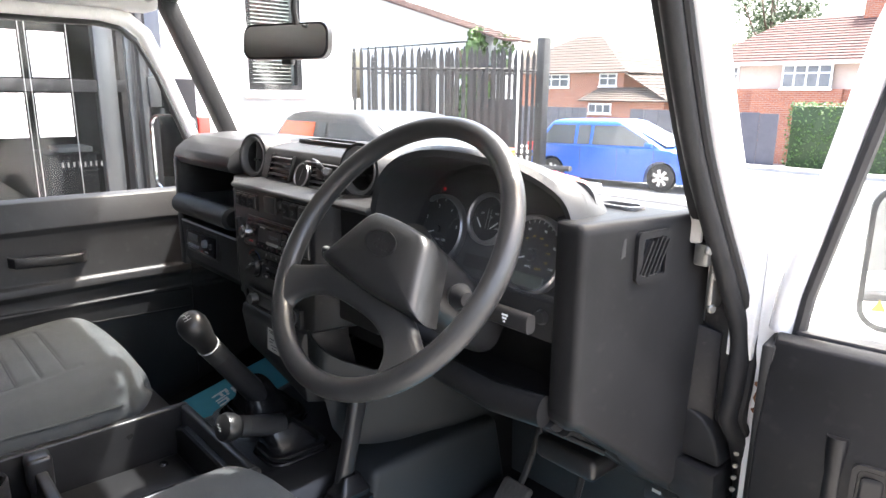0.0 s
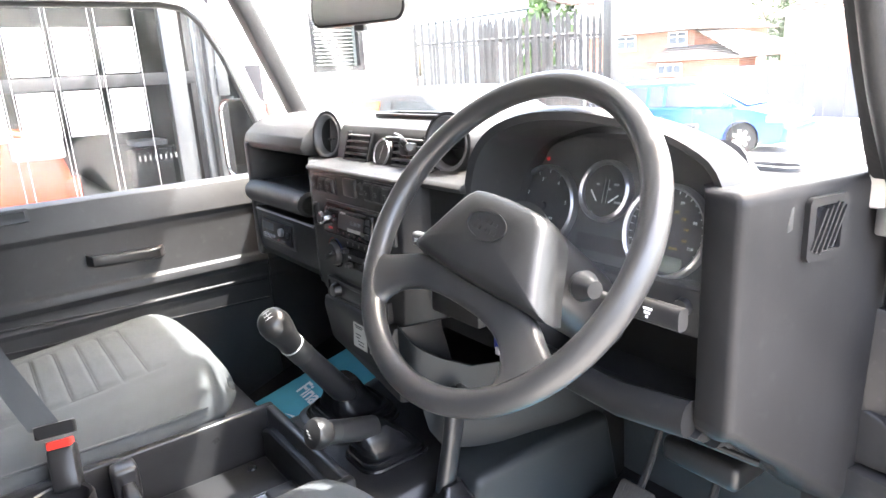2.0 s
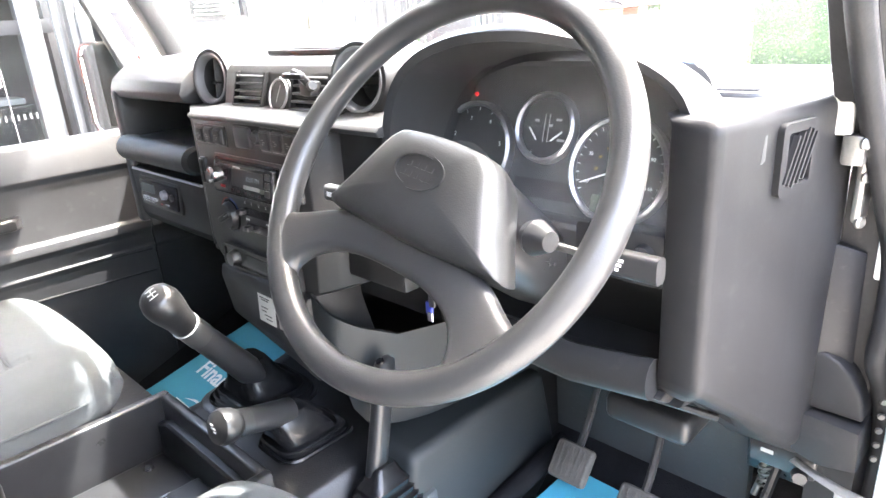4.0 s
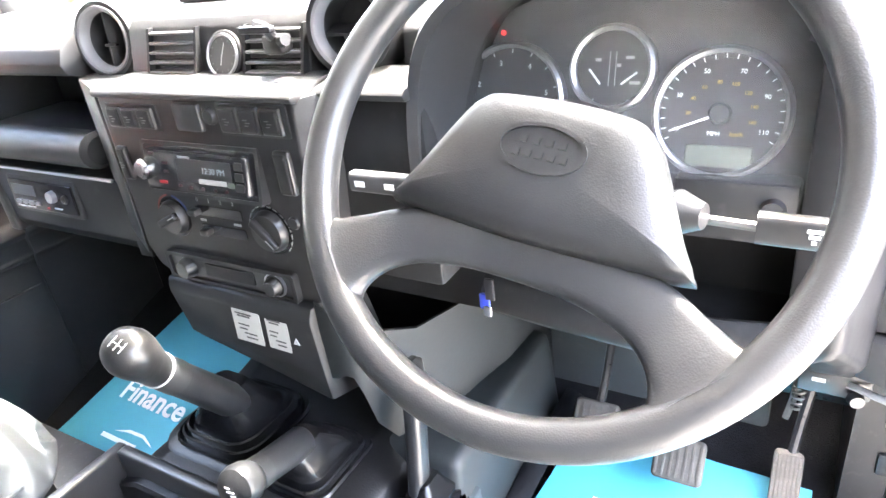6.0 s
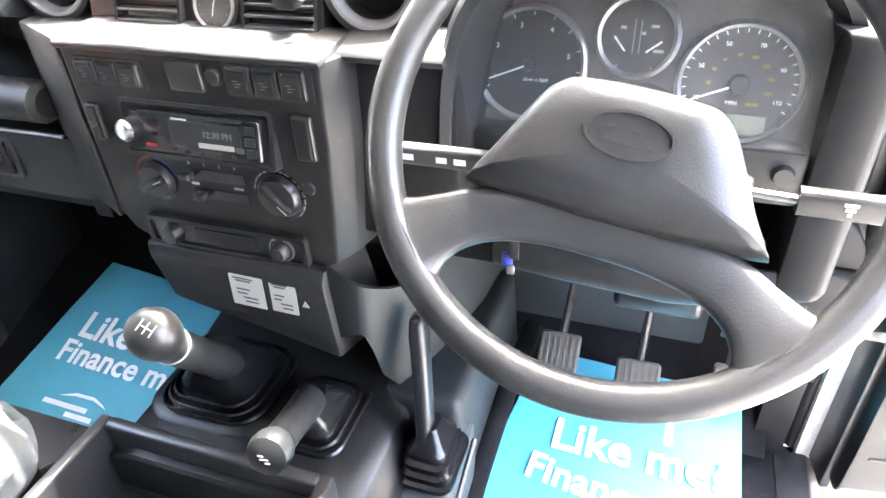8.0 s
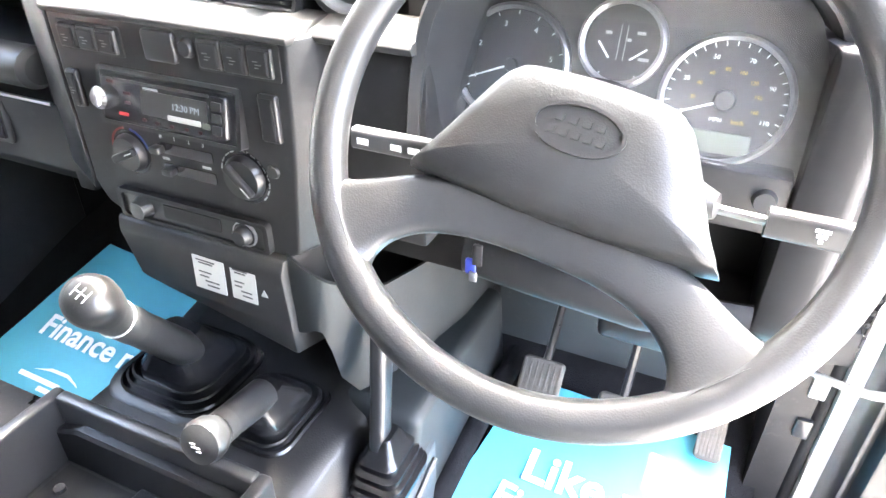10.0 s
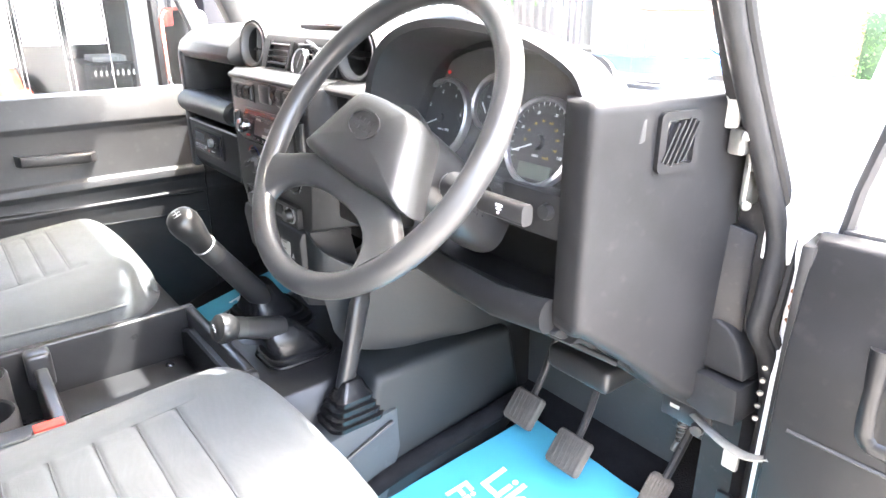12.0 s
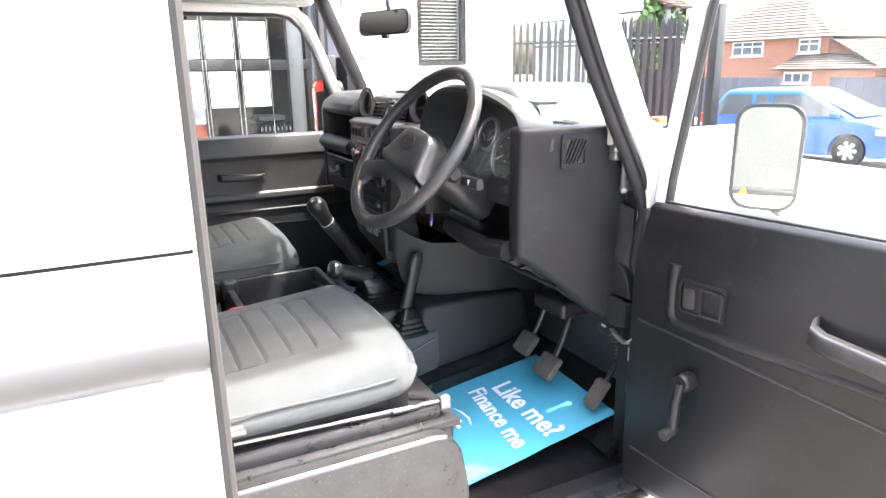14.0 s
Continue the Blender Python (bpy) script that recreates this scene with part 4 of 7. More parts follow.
part("plate", slab(rounded(0.350, 0.195, 0.04), dial_at(0.440, 1.330), -0.012, -0.006), CLUSTER, IC)
part("lower_plate", box(0.265, 0.60, 0.100, 0.135, 1.205, 1.258, 0.006), DASHG, IC)
part("lens", slab(rounded(0.345, 0.175, 0.03), dial_at(0.443, 1.33), 0.016, 0.0168), LENS, IC).visible_shadow = False


def gauge(x, z, r, ticks, a0, a1, labels, pointer):
    g = part("gauge", lathe([(0, 0), (r, 0), (r, -0.006), (0, -0.006)], dial_at(x, z), 44), DIAL, IC)
    part("ring", lathe([(r - 0.003, 0.0), (r - 0.003, 0.006), (r, 0.009), (r + 0.003, 0.006), (r + 0.004, -0.004), (r, -0.005)], dial_at(x, z), 48), SATIN, g)
    part("tick_marks", joined([box(-0.0004, 0.0004, r * 0.86, r * 0.93, 0, 0.0005, 0, 2, dial_at(x, z) @ Matrix.Rotation(radians(a0 + (a1 - a0) * k / (ticks - 1)), 4, "Z")) for k in range(ticks)]), INK, g)
    for txt, ang, col, rr, size in labels:
        p = dial_at(x, z, 0.0002) @ Matrix.Translation((-math.sin(radians(ang)) * rr, math.cos(radians(ang)) * rr, 0))
        part("numeral", lettering(txt, size * 0.88, p, 0.0002), col, g)
    for ang, l0, l1 in pointer:
        part("needle", prism([(-0.0012, l0), (0.0012, l0), (0.0006, l1), (-0.0006, l1)], "z", 0.004, 0.005), INK, g, local=True).data.transform(IC.matrix_basis.inverted() @ dial_at(x, z) @ Matrix.Rotation(radians(ang), 4, "Z"))
    return g


tach = gauge(0.327, 1.318, 0.0565, 11, 120, -120, [(str(k), 110 - 47 * (k - 1) + 2 - 47 * 0, INK, 0.040, 0.0085) for k in range(1, 6)], [(112, -0.006, 0.046)])
part("hub", lathe([(0, 0.007), (0.006, 0.007), (0.007, 0.003), (0, 0.003)], dial_at(0.327, 1.318), 18), BLACK, tach)
part("print", lettering("r/min x 1000", 0.005, dial_at(0.334, 1.303, 0.0003), 0.0002), INK, tach)
part("small_display", slab(rounded(0.05, 0.012, 0.001), dial_at(0.330, 1.283), 0.0005, 0.0012), BLACK, tach)
mid = gauge(0.431, 1.350, 0.0378, 2, 150, -150, [], [])
for sx in (-1, 1):
    part("needle", box(-0.0009, 0.0009, 0, 0.018, 0.003, 0.004, 0, 2, dial_at(0.431 + sx * 0.010, 1.336) @ Matrix.Rotation(radians(40 if sx < 0 else -52), 4, "Z")), INK, mid)
    part("scale", box(-0.0003, 0.0003, -0.016, 0.016, 0, 0.0006, 0, 2, dial_at(0.431 + sx * 0.003, 1.350)), GREYINK, mid)
part("print", bars(dial_at(0.431, 1.350, 0.0004), [(-0.014, 0.008, 0.006), (0.016, 0.010, 0.008), (0.022, -0.013, 0.010), (0.006, 0.003, 0.004)], 0.003, 0.0003), GREYINK, mid)
spd = [(str(v), 112 - (v - 10) * 2.24, INK, 0.0395, 0.0065) for v in (10, 30, 50, 70, 90, 110)] + [(str(v), 118 - v * 1.39, AMBERINK, 0.0275, 0.0052) for v in (20, 40, 60, 80, 100, 120, 140, 160)]
speed = gauge(0.531, 1.313, 0.0555, 23, 118, -118, spd, [(112, -0.008, 0.045)])
part("hub", lathe([(0, 0.008), (0.008, 0.008), (0.010, 0.003), (0, 0.003)], dial_at(0.531, 1.313), 20), BLACK, speed)
part("print", lettering("MPH", 0.0055, dial_at(0.527, 1.296, 0.0003), 0.0002), INK, speed)
part("print", lettering("km/h", 0.0055, dial_at(0.546, 1.296, 0.0003), 0.0002), AMBERINK, speed)
part("display", slab(rounded(0.056, 0.019, 0.002), dial_at(0.533, 1.277), 0.0005, 0.003, 0.001), LCD, speed)
part("reset_stub", box(-0.008, 0.008, -0.004, 0.004, 0, 0.012, 0.002, 2, dial_at(0.533, 1.257, 0.004)), BLACK, speed)
# Red light mirrored in the dial lens, modelled as a small glowing disc.
part("red_reflection", lathe([(0, 0.002), (0.0026, 0.002), (0.0026, 0), (0, 0)], dial_at(0.314, 1.384, -0.005), 14), REDGLINT, IC, "small red reflection above the dials, made as a glowing dot")
part("blank_display", slab(rounded(0.085, 0.022, 0.003), dial_at(0.437, 1.283), -0.006, -0.003), BLACK, IC)

# lower dash on the driver's side
LD = thing("lower_dash", "black lower dash trim with open parcel tray", "dash trim", (0.45, 0.12, 1.1))
part("switch_panel", box(0.50, 0.604, 0.098, 0.13, 1.205, 1.264, 0.006), DASHG, LD)
part("dimmer_knob", lathe([(0, 0.010), (0.009, 0.010), (0.011, 0.0), (0, 0)], facing((0.584, 0.098, 1.241), (0, -1, 0.1)), 18), BLACK, LD)
part("tray_back", box(0.28, 0.62, 0.20, 0.215, 1.08, 1.24, 0.004), BLACK, LD)
part("tray_lip", loft([[(x, y0 + 0.018 * math.cos(a), z0 + 0.024 * math.sin(a)) for a in [2 * math.pi * k / 12 for k in range(12)]] for x, y0, z0 in ((0.30, 0.10, 1.105), (0.38, 0.098, 1.098), (0.50, 0.095, 1.092), (0.603, 0.09, 1.108))]), DASHG, LD, "rounded lip of the parcel tray")
part("tray_floor", prism([(0.09, 1.085), (0.11, 1.072), (0.36, 1.02), (0.36, 1.04), (0.12, 1.095)], "x", 0.30, 0.612, 0.003), DASHG, LD)
part("underside", prism([(0.11, 1.07), (0.36, 1.01), (0.56, 1.0), (0.56, 1.06), (0.2, 1.10)], "x", -0.692, 0.625, 0.003), BLACK, LD)
part("fuse_lid_edge", tube([(0.44, 0.118, 1.066), (0.55, 0.160, 1.038), (0.63, 0.205, 1.012)], 0.005, 8), DASHG, LD)
# end panel beside the door
EP = thing("dash_end_panel", "tall black dash end panel with a small side vent", "dash panel", (0.66, 0.2, 1.2))


def ep_loop(z, cut=0.0):
    return [(0.606, 0.092 + cut, z), (0.644, 0.087 + cut, z), (0.6505, 0.0895 + cut, z), (0.6545, 0.096 + cut, z), (0.661, 0.125 + cut * 0.5, z), (0.672, 0.18, z), (0.684, 0.235, z), (0.693, 0.285, z), (0.702, 0.328, z), (0.697, 0.340, z), (0.640, 0.345, z), (0.606, 0.345, z)]


def ep_low(drop, inset):
    """The lower rim of the panel: it hangs lower towards the front."""
    return [(x - inset * (0.4 if x < 0.63 else 1.0), y + inset * (1.0 if y < 0.2 else 0.3), 1.112 - drop - 0.74 * max(0.0, y - 0.095)) for x, y, z in ep_loop(0)]


part("shell", bev(loft([[(x - 0.014, y + 0.016, 1.381) for x, y, z in ep_loop(0)], [(x - 0.006, y + 0.007, 1.379) for x, y, z in ep_loop(0)], [(x - 0.0015, y + 0.002, 1.374) for x, y, z in ep_loop(0)], ep_loop(1.367), ep_loop(1.350), ep_loop(1.25), ep_loop(1.16),
                        ep_low(0.0, 0.0), ep_low(0.012, 0.004), ep_low(0.026, 0.016), ep_low(0.034, 0.045)]), 0.0015, 1), ENDM, EP, smooth=50)
gm = facing((0.6790, 0.207, 1.329), (0.97, -0.19, 0.0))
part("vent_frame", hoop(rounded(0.064, 0.071, 0.008), rounded(0.044, 0.052, 0.003), gm, -0.004, 0.005), ENDM, EP)
part("vent_duct", slab(rounded(0.046, 0.054, 0.003), gm, -0.002, 0.001), GLOSSY, EP)
for k in range(5):
    part("vent_vane", box(-0.0012, 0.0012, -0.030 + abs(k - 2) * 0.003, 0.030 - abs(k - 2) * 0.003, 0.001, 0.007, 0, 2, gm @ Matrix.Translation((-0.016 + 0.008 * k, 0, 0)) @ Matrix.Rotation(radians(-24), 4, "Z")), DASHG, EP)
part("demist_grille", hoop(rounded(0.07, 0.04, 0.015), rounded(0.06, 0.03, 0.012), Matrix.Translation((0.60, 0.245, 1.380)), 0, 0.006), RINGM, EP)
part("pillar_cover", bev(loft([[(0.698, 0.318, 1.212), (0.730, 0.337, 1.200), (0.715, 0.36, 1.200), (0.69, 0.345, 1.212)], [(0.698, 0.310, 1.05), (0.735, 0.333, 1.03), (0.715, 0.36, 1.03), (0.69, 0.345, 1.05)]]), 0.004, 2), POSTBLACK, EP)
part("corner_block", bev(prism([(0.688, 1.000), (0.688, 1.076), (0.706, 1.077), (0.724, 1.069), (0.738, 1.056), (0.748, 1.038), (0.754, 1.018), (0.756, 1.000)], "y", 0.312, 0.365, 0.004, 2), 0.001, 1), ENDM, EP)
part("block_base", prism([(0.686, 0.940), (0.686, 0.997), (0.757, 0.992), (0.760, 0.938), (0.72, 0.930)], "y", 0.299, 0.362, 0.004, 2), ENDM, EP)

# ---- steering ----
el, yw = radians(36.2), radians(2.74)
wz = Vector((math.sin(yw) * math.cos(el), -math.cos(yw) * math.cos(el), math.sin(el)))
wx = Vector((math.cos(yw), math.sin(yw), 0))
WM = Matrix.Translation((0.4454, -0.0643, 1.3371)) @ Matrix((wx, wz.cross(wx), wz)).transposed().to_4x4()
SW = thing("steering_wheel", "black two-spoke steering wheel with worn grained foam rim", "steering wheel", m=WM @ Matrix.Rotation(radians(-9.5), 4, "Z") @ Matrix.Scale(0.982, 4))
R = 0.197
part("rim", tube([(R * math.cos(a), R * math.sin(a), 0) for a in [2 * math.pi * k / 96 for k in range(96)]], 0.0155, 18, closed=True), WHEEL, SW, local=True, smooth=60)


def ra(deg, r=R):
    return (r * math.cos(radians(deg)), r * math.sin(radians(deg)), 0)


UP = [ra(200, 0.199), (-0.177, -0.081, -0.002), (-0.161, -0.087, -0.005), (-0.138, -0.078, -0.010), (-0.105, -0.062, -0.016), (-0.06, -0.050, -0.020), (0, -0.045, -0.022)]
LO = [(-0.105, -0.164, 0.0), (-0.113, -0.150, -0.002), (-0.114, -0.134, -0.004), (-0.103, -0.116, -0.008), (-0.080, -0.102, -0.013), (-0.045, -0.094, -0.017), (0, -0.092, -0.019)]
UP += [(-p[0], p[1], p[2]) for p in reversed(UP[:-1])]
LO += [(-p[0], p[1], p[2]) for p in reversed(LO[:-1])]
ul, ll = smooth_line(UP, 6), smooth_line(LO, 6)
loops = []
for a, b in zip(ul, ll):
    ring = []
    for k in range(16):
        t = 2 * math.pi * k / 16
        s = 0.5 - 0.5 * math.copysign(abs(math.cos(t)) ** 0.55, math.cos(t))
        ring.append(a.lerp(b, s) + Vector((0, 0, 0.0125 * math.copysign(abs(math.sin(t)) ** 0.7, math.sin(t)))))
    loops.append(ring)
part("spoke", loft(loops), WHEEL, SW, "broad foam-covered spoke", local=True, smooth=60)


def pad_loop(h, g, up):
    pts = [(-0.109, -0.061), (-0.116, -0.053), (-0.104, -0.030), (-0.078, 0.020), (-0.066, 0.034), (-0.052, 0.040), (0, 0.043), (0.052, 0.040), (0.066, 0.034), (0.078, 0.020), (0.104, -0.030), (0.118, -0.053), (0.111, -0.061), (0, -0.065)]
    line = smooth_line([(x, y, 0) for x, y in pts], 3, True)
    return [(p.x * g, (p.y + 0.014) * g - 0.014 + up, h) for p in line]


pad = part("horn_pad", loft([pad_loop(-0.05, 0.92, 0), pad_loop(-0.028, 0.99, 0), pad_loop(-0.016, 1.0, 0), pad_loop(-0.004, 0.975, 0.001), pad_loop(0.005, 0.92, 0.003), pad_loop(0.0105, 0.80, 0.006), pad_loop(0.013, 0.55, 0.008), pad_loop(0.014, 0.2, 0.008)]), PADM, SW, "grained horn pad with an oval badge", local=True, smooth=60)
oval = [(0.034 * math.cos(a), 0.0185 * math.sin(a)) for a in [2 * math.pi * k / 40 for k in range(40)]]
oval_in = [(0.0312 * math.cos(a), 0.0158 * math.sin(a)) for a in [2 * math.pi * k / 40 for k in range(40)]]
bm_ = Matrix.Translation((-0.001, 0.002, 0.0146))
part("badge_rim", hoop(oval, oval_in, bm_, -0.005, 0.0012), PADM, pad, local=True)
for row_y, xs in ((0.0048, (-0.015, -0.005, 0.005, 0.015)), (-0.0052, (-0.018, -0.009, 0.0, 0.009, 0.018))):
    for bx in xs:
        part("badge_mark", bars(bm_ @ Matrix.Translation((0, 0, -0.0014)), [(bx, row_y, 0.0056)], 0.0050, 0.0018), PADM, pad, local=True)
part("hub", lathe([(0, -0.03), (0.055, -0.03), (0.05, -0.055), (0.04, -0.065), (0, -0.065)], Matrix.Identity(4), 28), BLACK, SW, local=True)
SC = thing("steering_column", "black steering column shroud with stalks and ignition key", "steering column", m=WM)
part("shroud", loft([[(0.055 * sx * k, 0.045 * sy * k - dy, z) for sx, sy in rounded(2, 2, 0.7)] for z, k, dy in ((-0.045, 0.9, 0.0), (-0.075, 1.0, 0.006), (-0.16, 1.0, 0.012), (-0.24, 0.9, 0.016))]), BLACK, SC, local=True)
stalk_l = thing("indicator_stalk", "black indicator stalk with white symbols", "column stalk", (0.33, -0.01, 1.282), "column stalks")
part("rod", tube([(0.40, -0.01, 1.283), (0.33, -0.034, 1.290)], 0.004, 8), STEEL, stalk_l)
part("grip", loft([[(x, -0.034 + 0.007 * a, 1.290 + 0.0095 * b) for a, b in rounded(2, 2, 0.6)] for x in (0.243, 0.262, 0.264, 0.30, 0.335)]), material("stalk_grey", (0.062, 0.062, 0.063), 0.38, vary=0.1, scale=20), stalk_l)
sm = facing((0.283, -0.0413, 1.290), (0, -1, 0.0))
for sy_ in ((-0.028, 0.0, 0.011), (0.004, 0.0, 0.010), (0.021, 0.0, 0.011)):
    part("symbol", bars(sm, [sy_], 0.0055, 0.0006), INK, stalk_l)
stalk_r = thing("wiper_stalk", "black wiper stalk with a white wiper symbol", "column stalk", (0.6, -0.0, 1.275), "column stalks")
part("rod", tube([(0.52, 0.01, 1.268), (0.585, -0.004, 1.272)], 0.004, 8), STEEL, stalk_r)
part("collar", lathe([(0, 0.0), (0.015, 0.0), (0.018, 0.010), (0.010, 0.03), (0, 0.03)], facing((0.515, 0.0, 1.276), (1, -0.25, 0.05)), 20), BLACK, stalk_r)
part("grip", loft([[(x, -0.006 - (x - 0.58) * 0.02 + 0.008 * a, 1.273 + 0.0115 * b) for a, b in rounded(2, 2, 0.6)] for x in (0.580, 0.584, 0.628, 0.630, 0.652)]), BLACK, stalk_r)
part("symbol", bars(facing((0.617, -0.0155, 1.274), (0, -1, 0.15)), [(0, 0.004, 0.010), (0, 0.0, 0.007), (0, -0.004, 0.003)], 0.0025, 0.0006), INK, stalk_r)
KEY = thing("ignition_key", "ignition key with blue and white fob hanging below the column", "key", (0.335, 0.03, 1.13))
part("blade", box(0.333, 0.343, 0.03, 0.034, 1.140, 1.165, 0.001), DARKSTEEL, KEY)
part("fob", box(0.324, 0.336, 0.032, 0.037, 1.126, 1.145, 0.003), BLUEFOB, KEY)
part("tag", box(0.330, 0.339, 0.029, 0.032, 1.120, 1.132, 0.002), SATIN, KEY)

# ---- pedals ----


def pedal(name, label, x, y, z, w, h, lean, arm):
    P = thing(name, label, "pedal", (x, y, z), "foot pedals")
    m = facing((x, y, z), (0.0, -math.cos(radians(lean)), math.sin(radians(lean))))
    pd = part("pad", slab(rounded(w, h, 0.008), m, -0.010, 0.004, 0.004), PEDAL, P)
    for k in range(7):
        part("rib", box(-w * 0.42 + w * 0.14 * k - 0.0022, -w * 0.42 + w * 0.14 * k + 0.0022, -h * 0.42, h * 0.42, 0.004, 0.0054, 0.001, 1, m), PEDAL, pd)
    part("arm", tube(smooth_line([m @ Vector((0, 0, -0.01)), (x + arm[0] * 0.3, y + 0.05, z + 0.07), (x + arm[0], y + arm[1], z + arm[2])], 4), 0.007, 8), DARKSTEEL, P)


pedal("clutch_pedal", "worn square clutch pedal pad on a thin arm", 0.358, 0.307, 0.752, 0.070, 0.066, 40, (0.02, 0.12, 0.30))
pedal("brake_pedal", "worn ribbed brake pedal pad on a thin arm", 0.492, 0.285, 0.742, 0.072, 0.066, 40, (0.01, 0.12, 0.30))
pedal("accelerator_pedal", "narrow ribbed accelerator pedal", 0.634, 0.335, 0.714, 0.040, 0.080, 40, (0.03, 0.10, 0.22))
PB = thing("pedal_box_cover", "black cover over the pedal pivots", "cover", (0.50, 0.32, 0.91))
part("cover", box(0.437, 0.567, 0.275, 0.40, 0.893, 0.937, 0.012, 3), BLACK, PB)
SPR = thing("pedal_spring", "coiled return spring on a rusty bracket", "spring", (0.63, 0.40, 0.82))
part("coil", tube([(0.635 + 0.009 * math.cos(a), 0.40 + 0.009 * math.sin(a), 0.79 + a * 0.0016) for a in [k * 0.5 for k in range(60)]], 0.002, 6), STEEL, SPR)
part("linkage", tube([(0.63, 0.41, 0.84), (0.628, 0.41, 0.80), (0.622, 0.40, 0.77)], 0.005, 8), STEEL, SPR)
part("bracket", box(0.60, 0.70, 0.42, 0.44, 0.80, 0.90, 0.004), DARKSTEEL, SPR)

# ---- floor mats ----


def drape(corners, nx=24, ny=18, wave=0.004, seed=0, thick=0.0012):
    """A thin sheet over four corners, with gentle waves."""
    a, b, c, d = [Vector(p) for p in corners]
    top, bot = [], []
    for j in range(ny + 1):
        v = j / ny
        for i in range(nx + 1):
            u = i / nx
            p = a.lerp(b, u).lerp(d.lerp(c, u), v)
            p.z += wave * noise.noise(Vector((u * 2.6 + seed, v * 2.2, 0.3))) + wave * 0.5 * noise.noise(Vector((u * 6 + seed, v * 6, 1.3)))
            top.append(p)
            bot.append(p - Vector((0, 0, thick)))
    bm = bmesh.new()
    vt = [bm.verts.new(p) for p in top]
    vb = [bm.verts.new(p) for p in bot]
    w = nx + 1
    for j in range(ny):
        for i in range(nx):
            k = j * w + i
            bm.faces.new((vt[k], vt[k + 1], vt[k + w + 1], vt[k + w]))
            bm.faces.new((vb[k], vb[k + w], vb[k + w + 1], vb[k + 1]))
    for i in range(nx):
        bm.faces.new((vt[i], vb[i], vb[i + 1], vt[i + 1]))
        k = ny * w + i
        bm.faces.new((vt[k], vt[k + 1], vb[k + 1], vb[k]))
    for j in range(ny):
        k = j * w
        bm.faces.new((vt[k], vt[k + w], vb[k + w], vb[k]))
        k = j * w + nx
        bm.faces.new((vt[k], vb[k], vb[k + w], vt[k + w]))
    return bm


def mat_print(corners, u, v, turn=0):
    """A pose on the sheet at u, v, its x along the near edge."""
    a, b, c, d = [Vector(p) for p in corners]
    p = a.lerp(b, u).lerp(d.lerp(c, u), v)
    x = (b - a).lerp(c - d, v).normalized()
    y = (d - a).lerp(c - b, u)
    z = x.cross(y).normalized()
    y = z.cross(x)
    return Matrix.Translation(p + z * 0.0045) @ Matrix((x, y, z)).transposed().to_4x4() @ Matrix.Rotation(radians(turn), 4, "Z")


MR = [(0.255, 0.03, 0.598), (0.672, -0.085, 0.594), (0.672, 0.372, 0.668), (0.318, 0.372, 0.684)]
FM = thing("floor_mat", "bright blue paper floor mat with white printing", "floor mat", (0.47, 0.15, 0.60), "paper floor mats")
part("sheet", drape(MR, seed=1.0), MAT, FM)
words("Like me?", 0.080, mat_print(MR, 0.57, 0.60, 5), FM, INK)
words("Finance me", 0.066, mat_print(MR, 0.53, 0.41, 3), FM, INK)


def finance_mark(m, owner):
    """A plain swoosh and bars in place of the maker's mark."""
    part("swoosh", slab([(-0.055, 0.004), (-0.02, 0.016), (0.02, 0.017), (0.045, 0.008), (0.055, 0.002), (0.02, 0.011), (-0.02, 0.010)], m, 0, 0.0006), INK, owner)
    for bx, by, bw_ in ((-0.03, -0.010, 0.10), (0.01, -0.024, 0.06)):
        part("print_bar", bars(m, [(bx, by, bw_)], 0.009, 0.0006), INK, owner)


finance_mark(mat_print(MR, 0.40, 0.20, 12), FM)
ML = [(-0.655, -0.06, 0.650), (-0.225, -0.06, 0.650), (-0.216, 0.25, 0.765), (-0.575, 0.285, 0.776)]
FM2 = thing("floor_mat", "bright blue paper floor mat with white printing", "floor mat", (-0.46, 0.1, 0.69), "paper floor mats")
part("sheet", drape(ML, seed=4.0), MAT, FM2)
words("Like me?", 0.076, mat_print(ML, 0.50, 0.615, 0), FM2, INK)
words("Finance me", 0.062, mat_print(ML, 0.50, 0.455, 0), FM2, INK)
finance_mark(mat_print(ML, 0.46, 0.22, 0), FM2)
part("raised_floor", prism([(-0.112, 0.575), (-0.112, 0.636), (-0.06, 0.644), (0.29, 0.772), (0.60, 0.86), (0.60, 0.575)], "x", -0.735, -0.21, 0.004), CARPET, SHELL, "black carpeted passenger footwell")

# ---- gear levers and handbrake ----
GL = thing("gear_lever", "tall black gear lever with a silver-collared knob in a rubber boot", "gear lever", (-0.05, 0.0, 0.88))


def boot(cx, cy, cz, w, d, steps, top, lean=(0, 0)):
    """A stepped rubber boot: wide at the foot, drawn in to a neck."""
    loops = []
    n = len(steps)
    for i, (s, h) in enumerate(steps):
        f = h / top
        loops.append([(cx + lean[0] * f + x, cy + lean[1] * f + y, cz + h) for x, y in rounded(w * s, d * s, 0.28 * min(w, d) * s, 6)])
    return loft(loops)


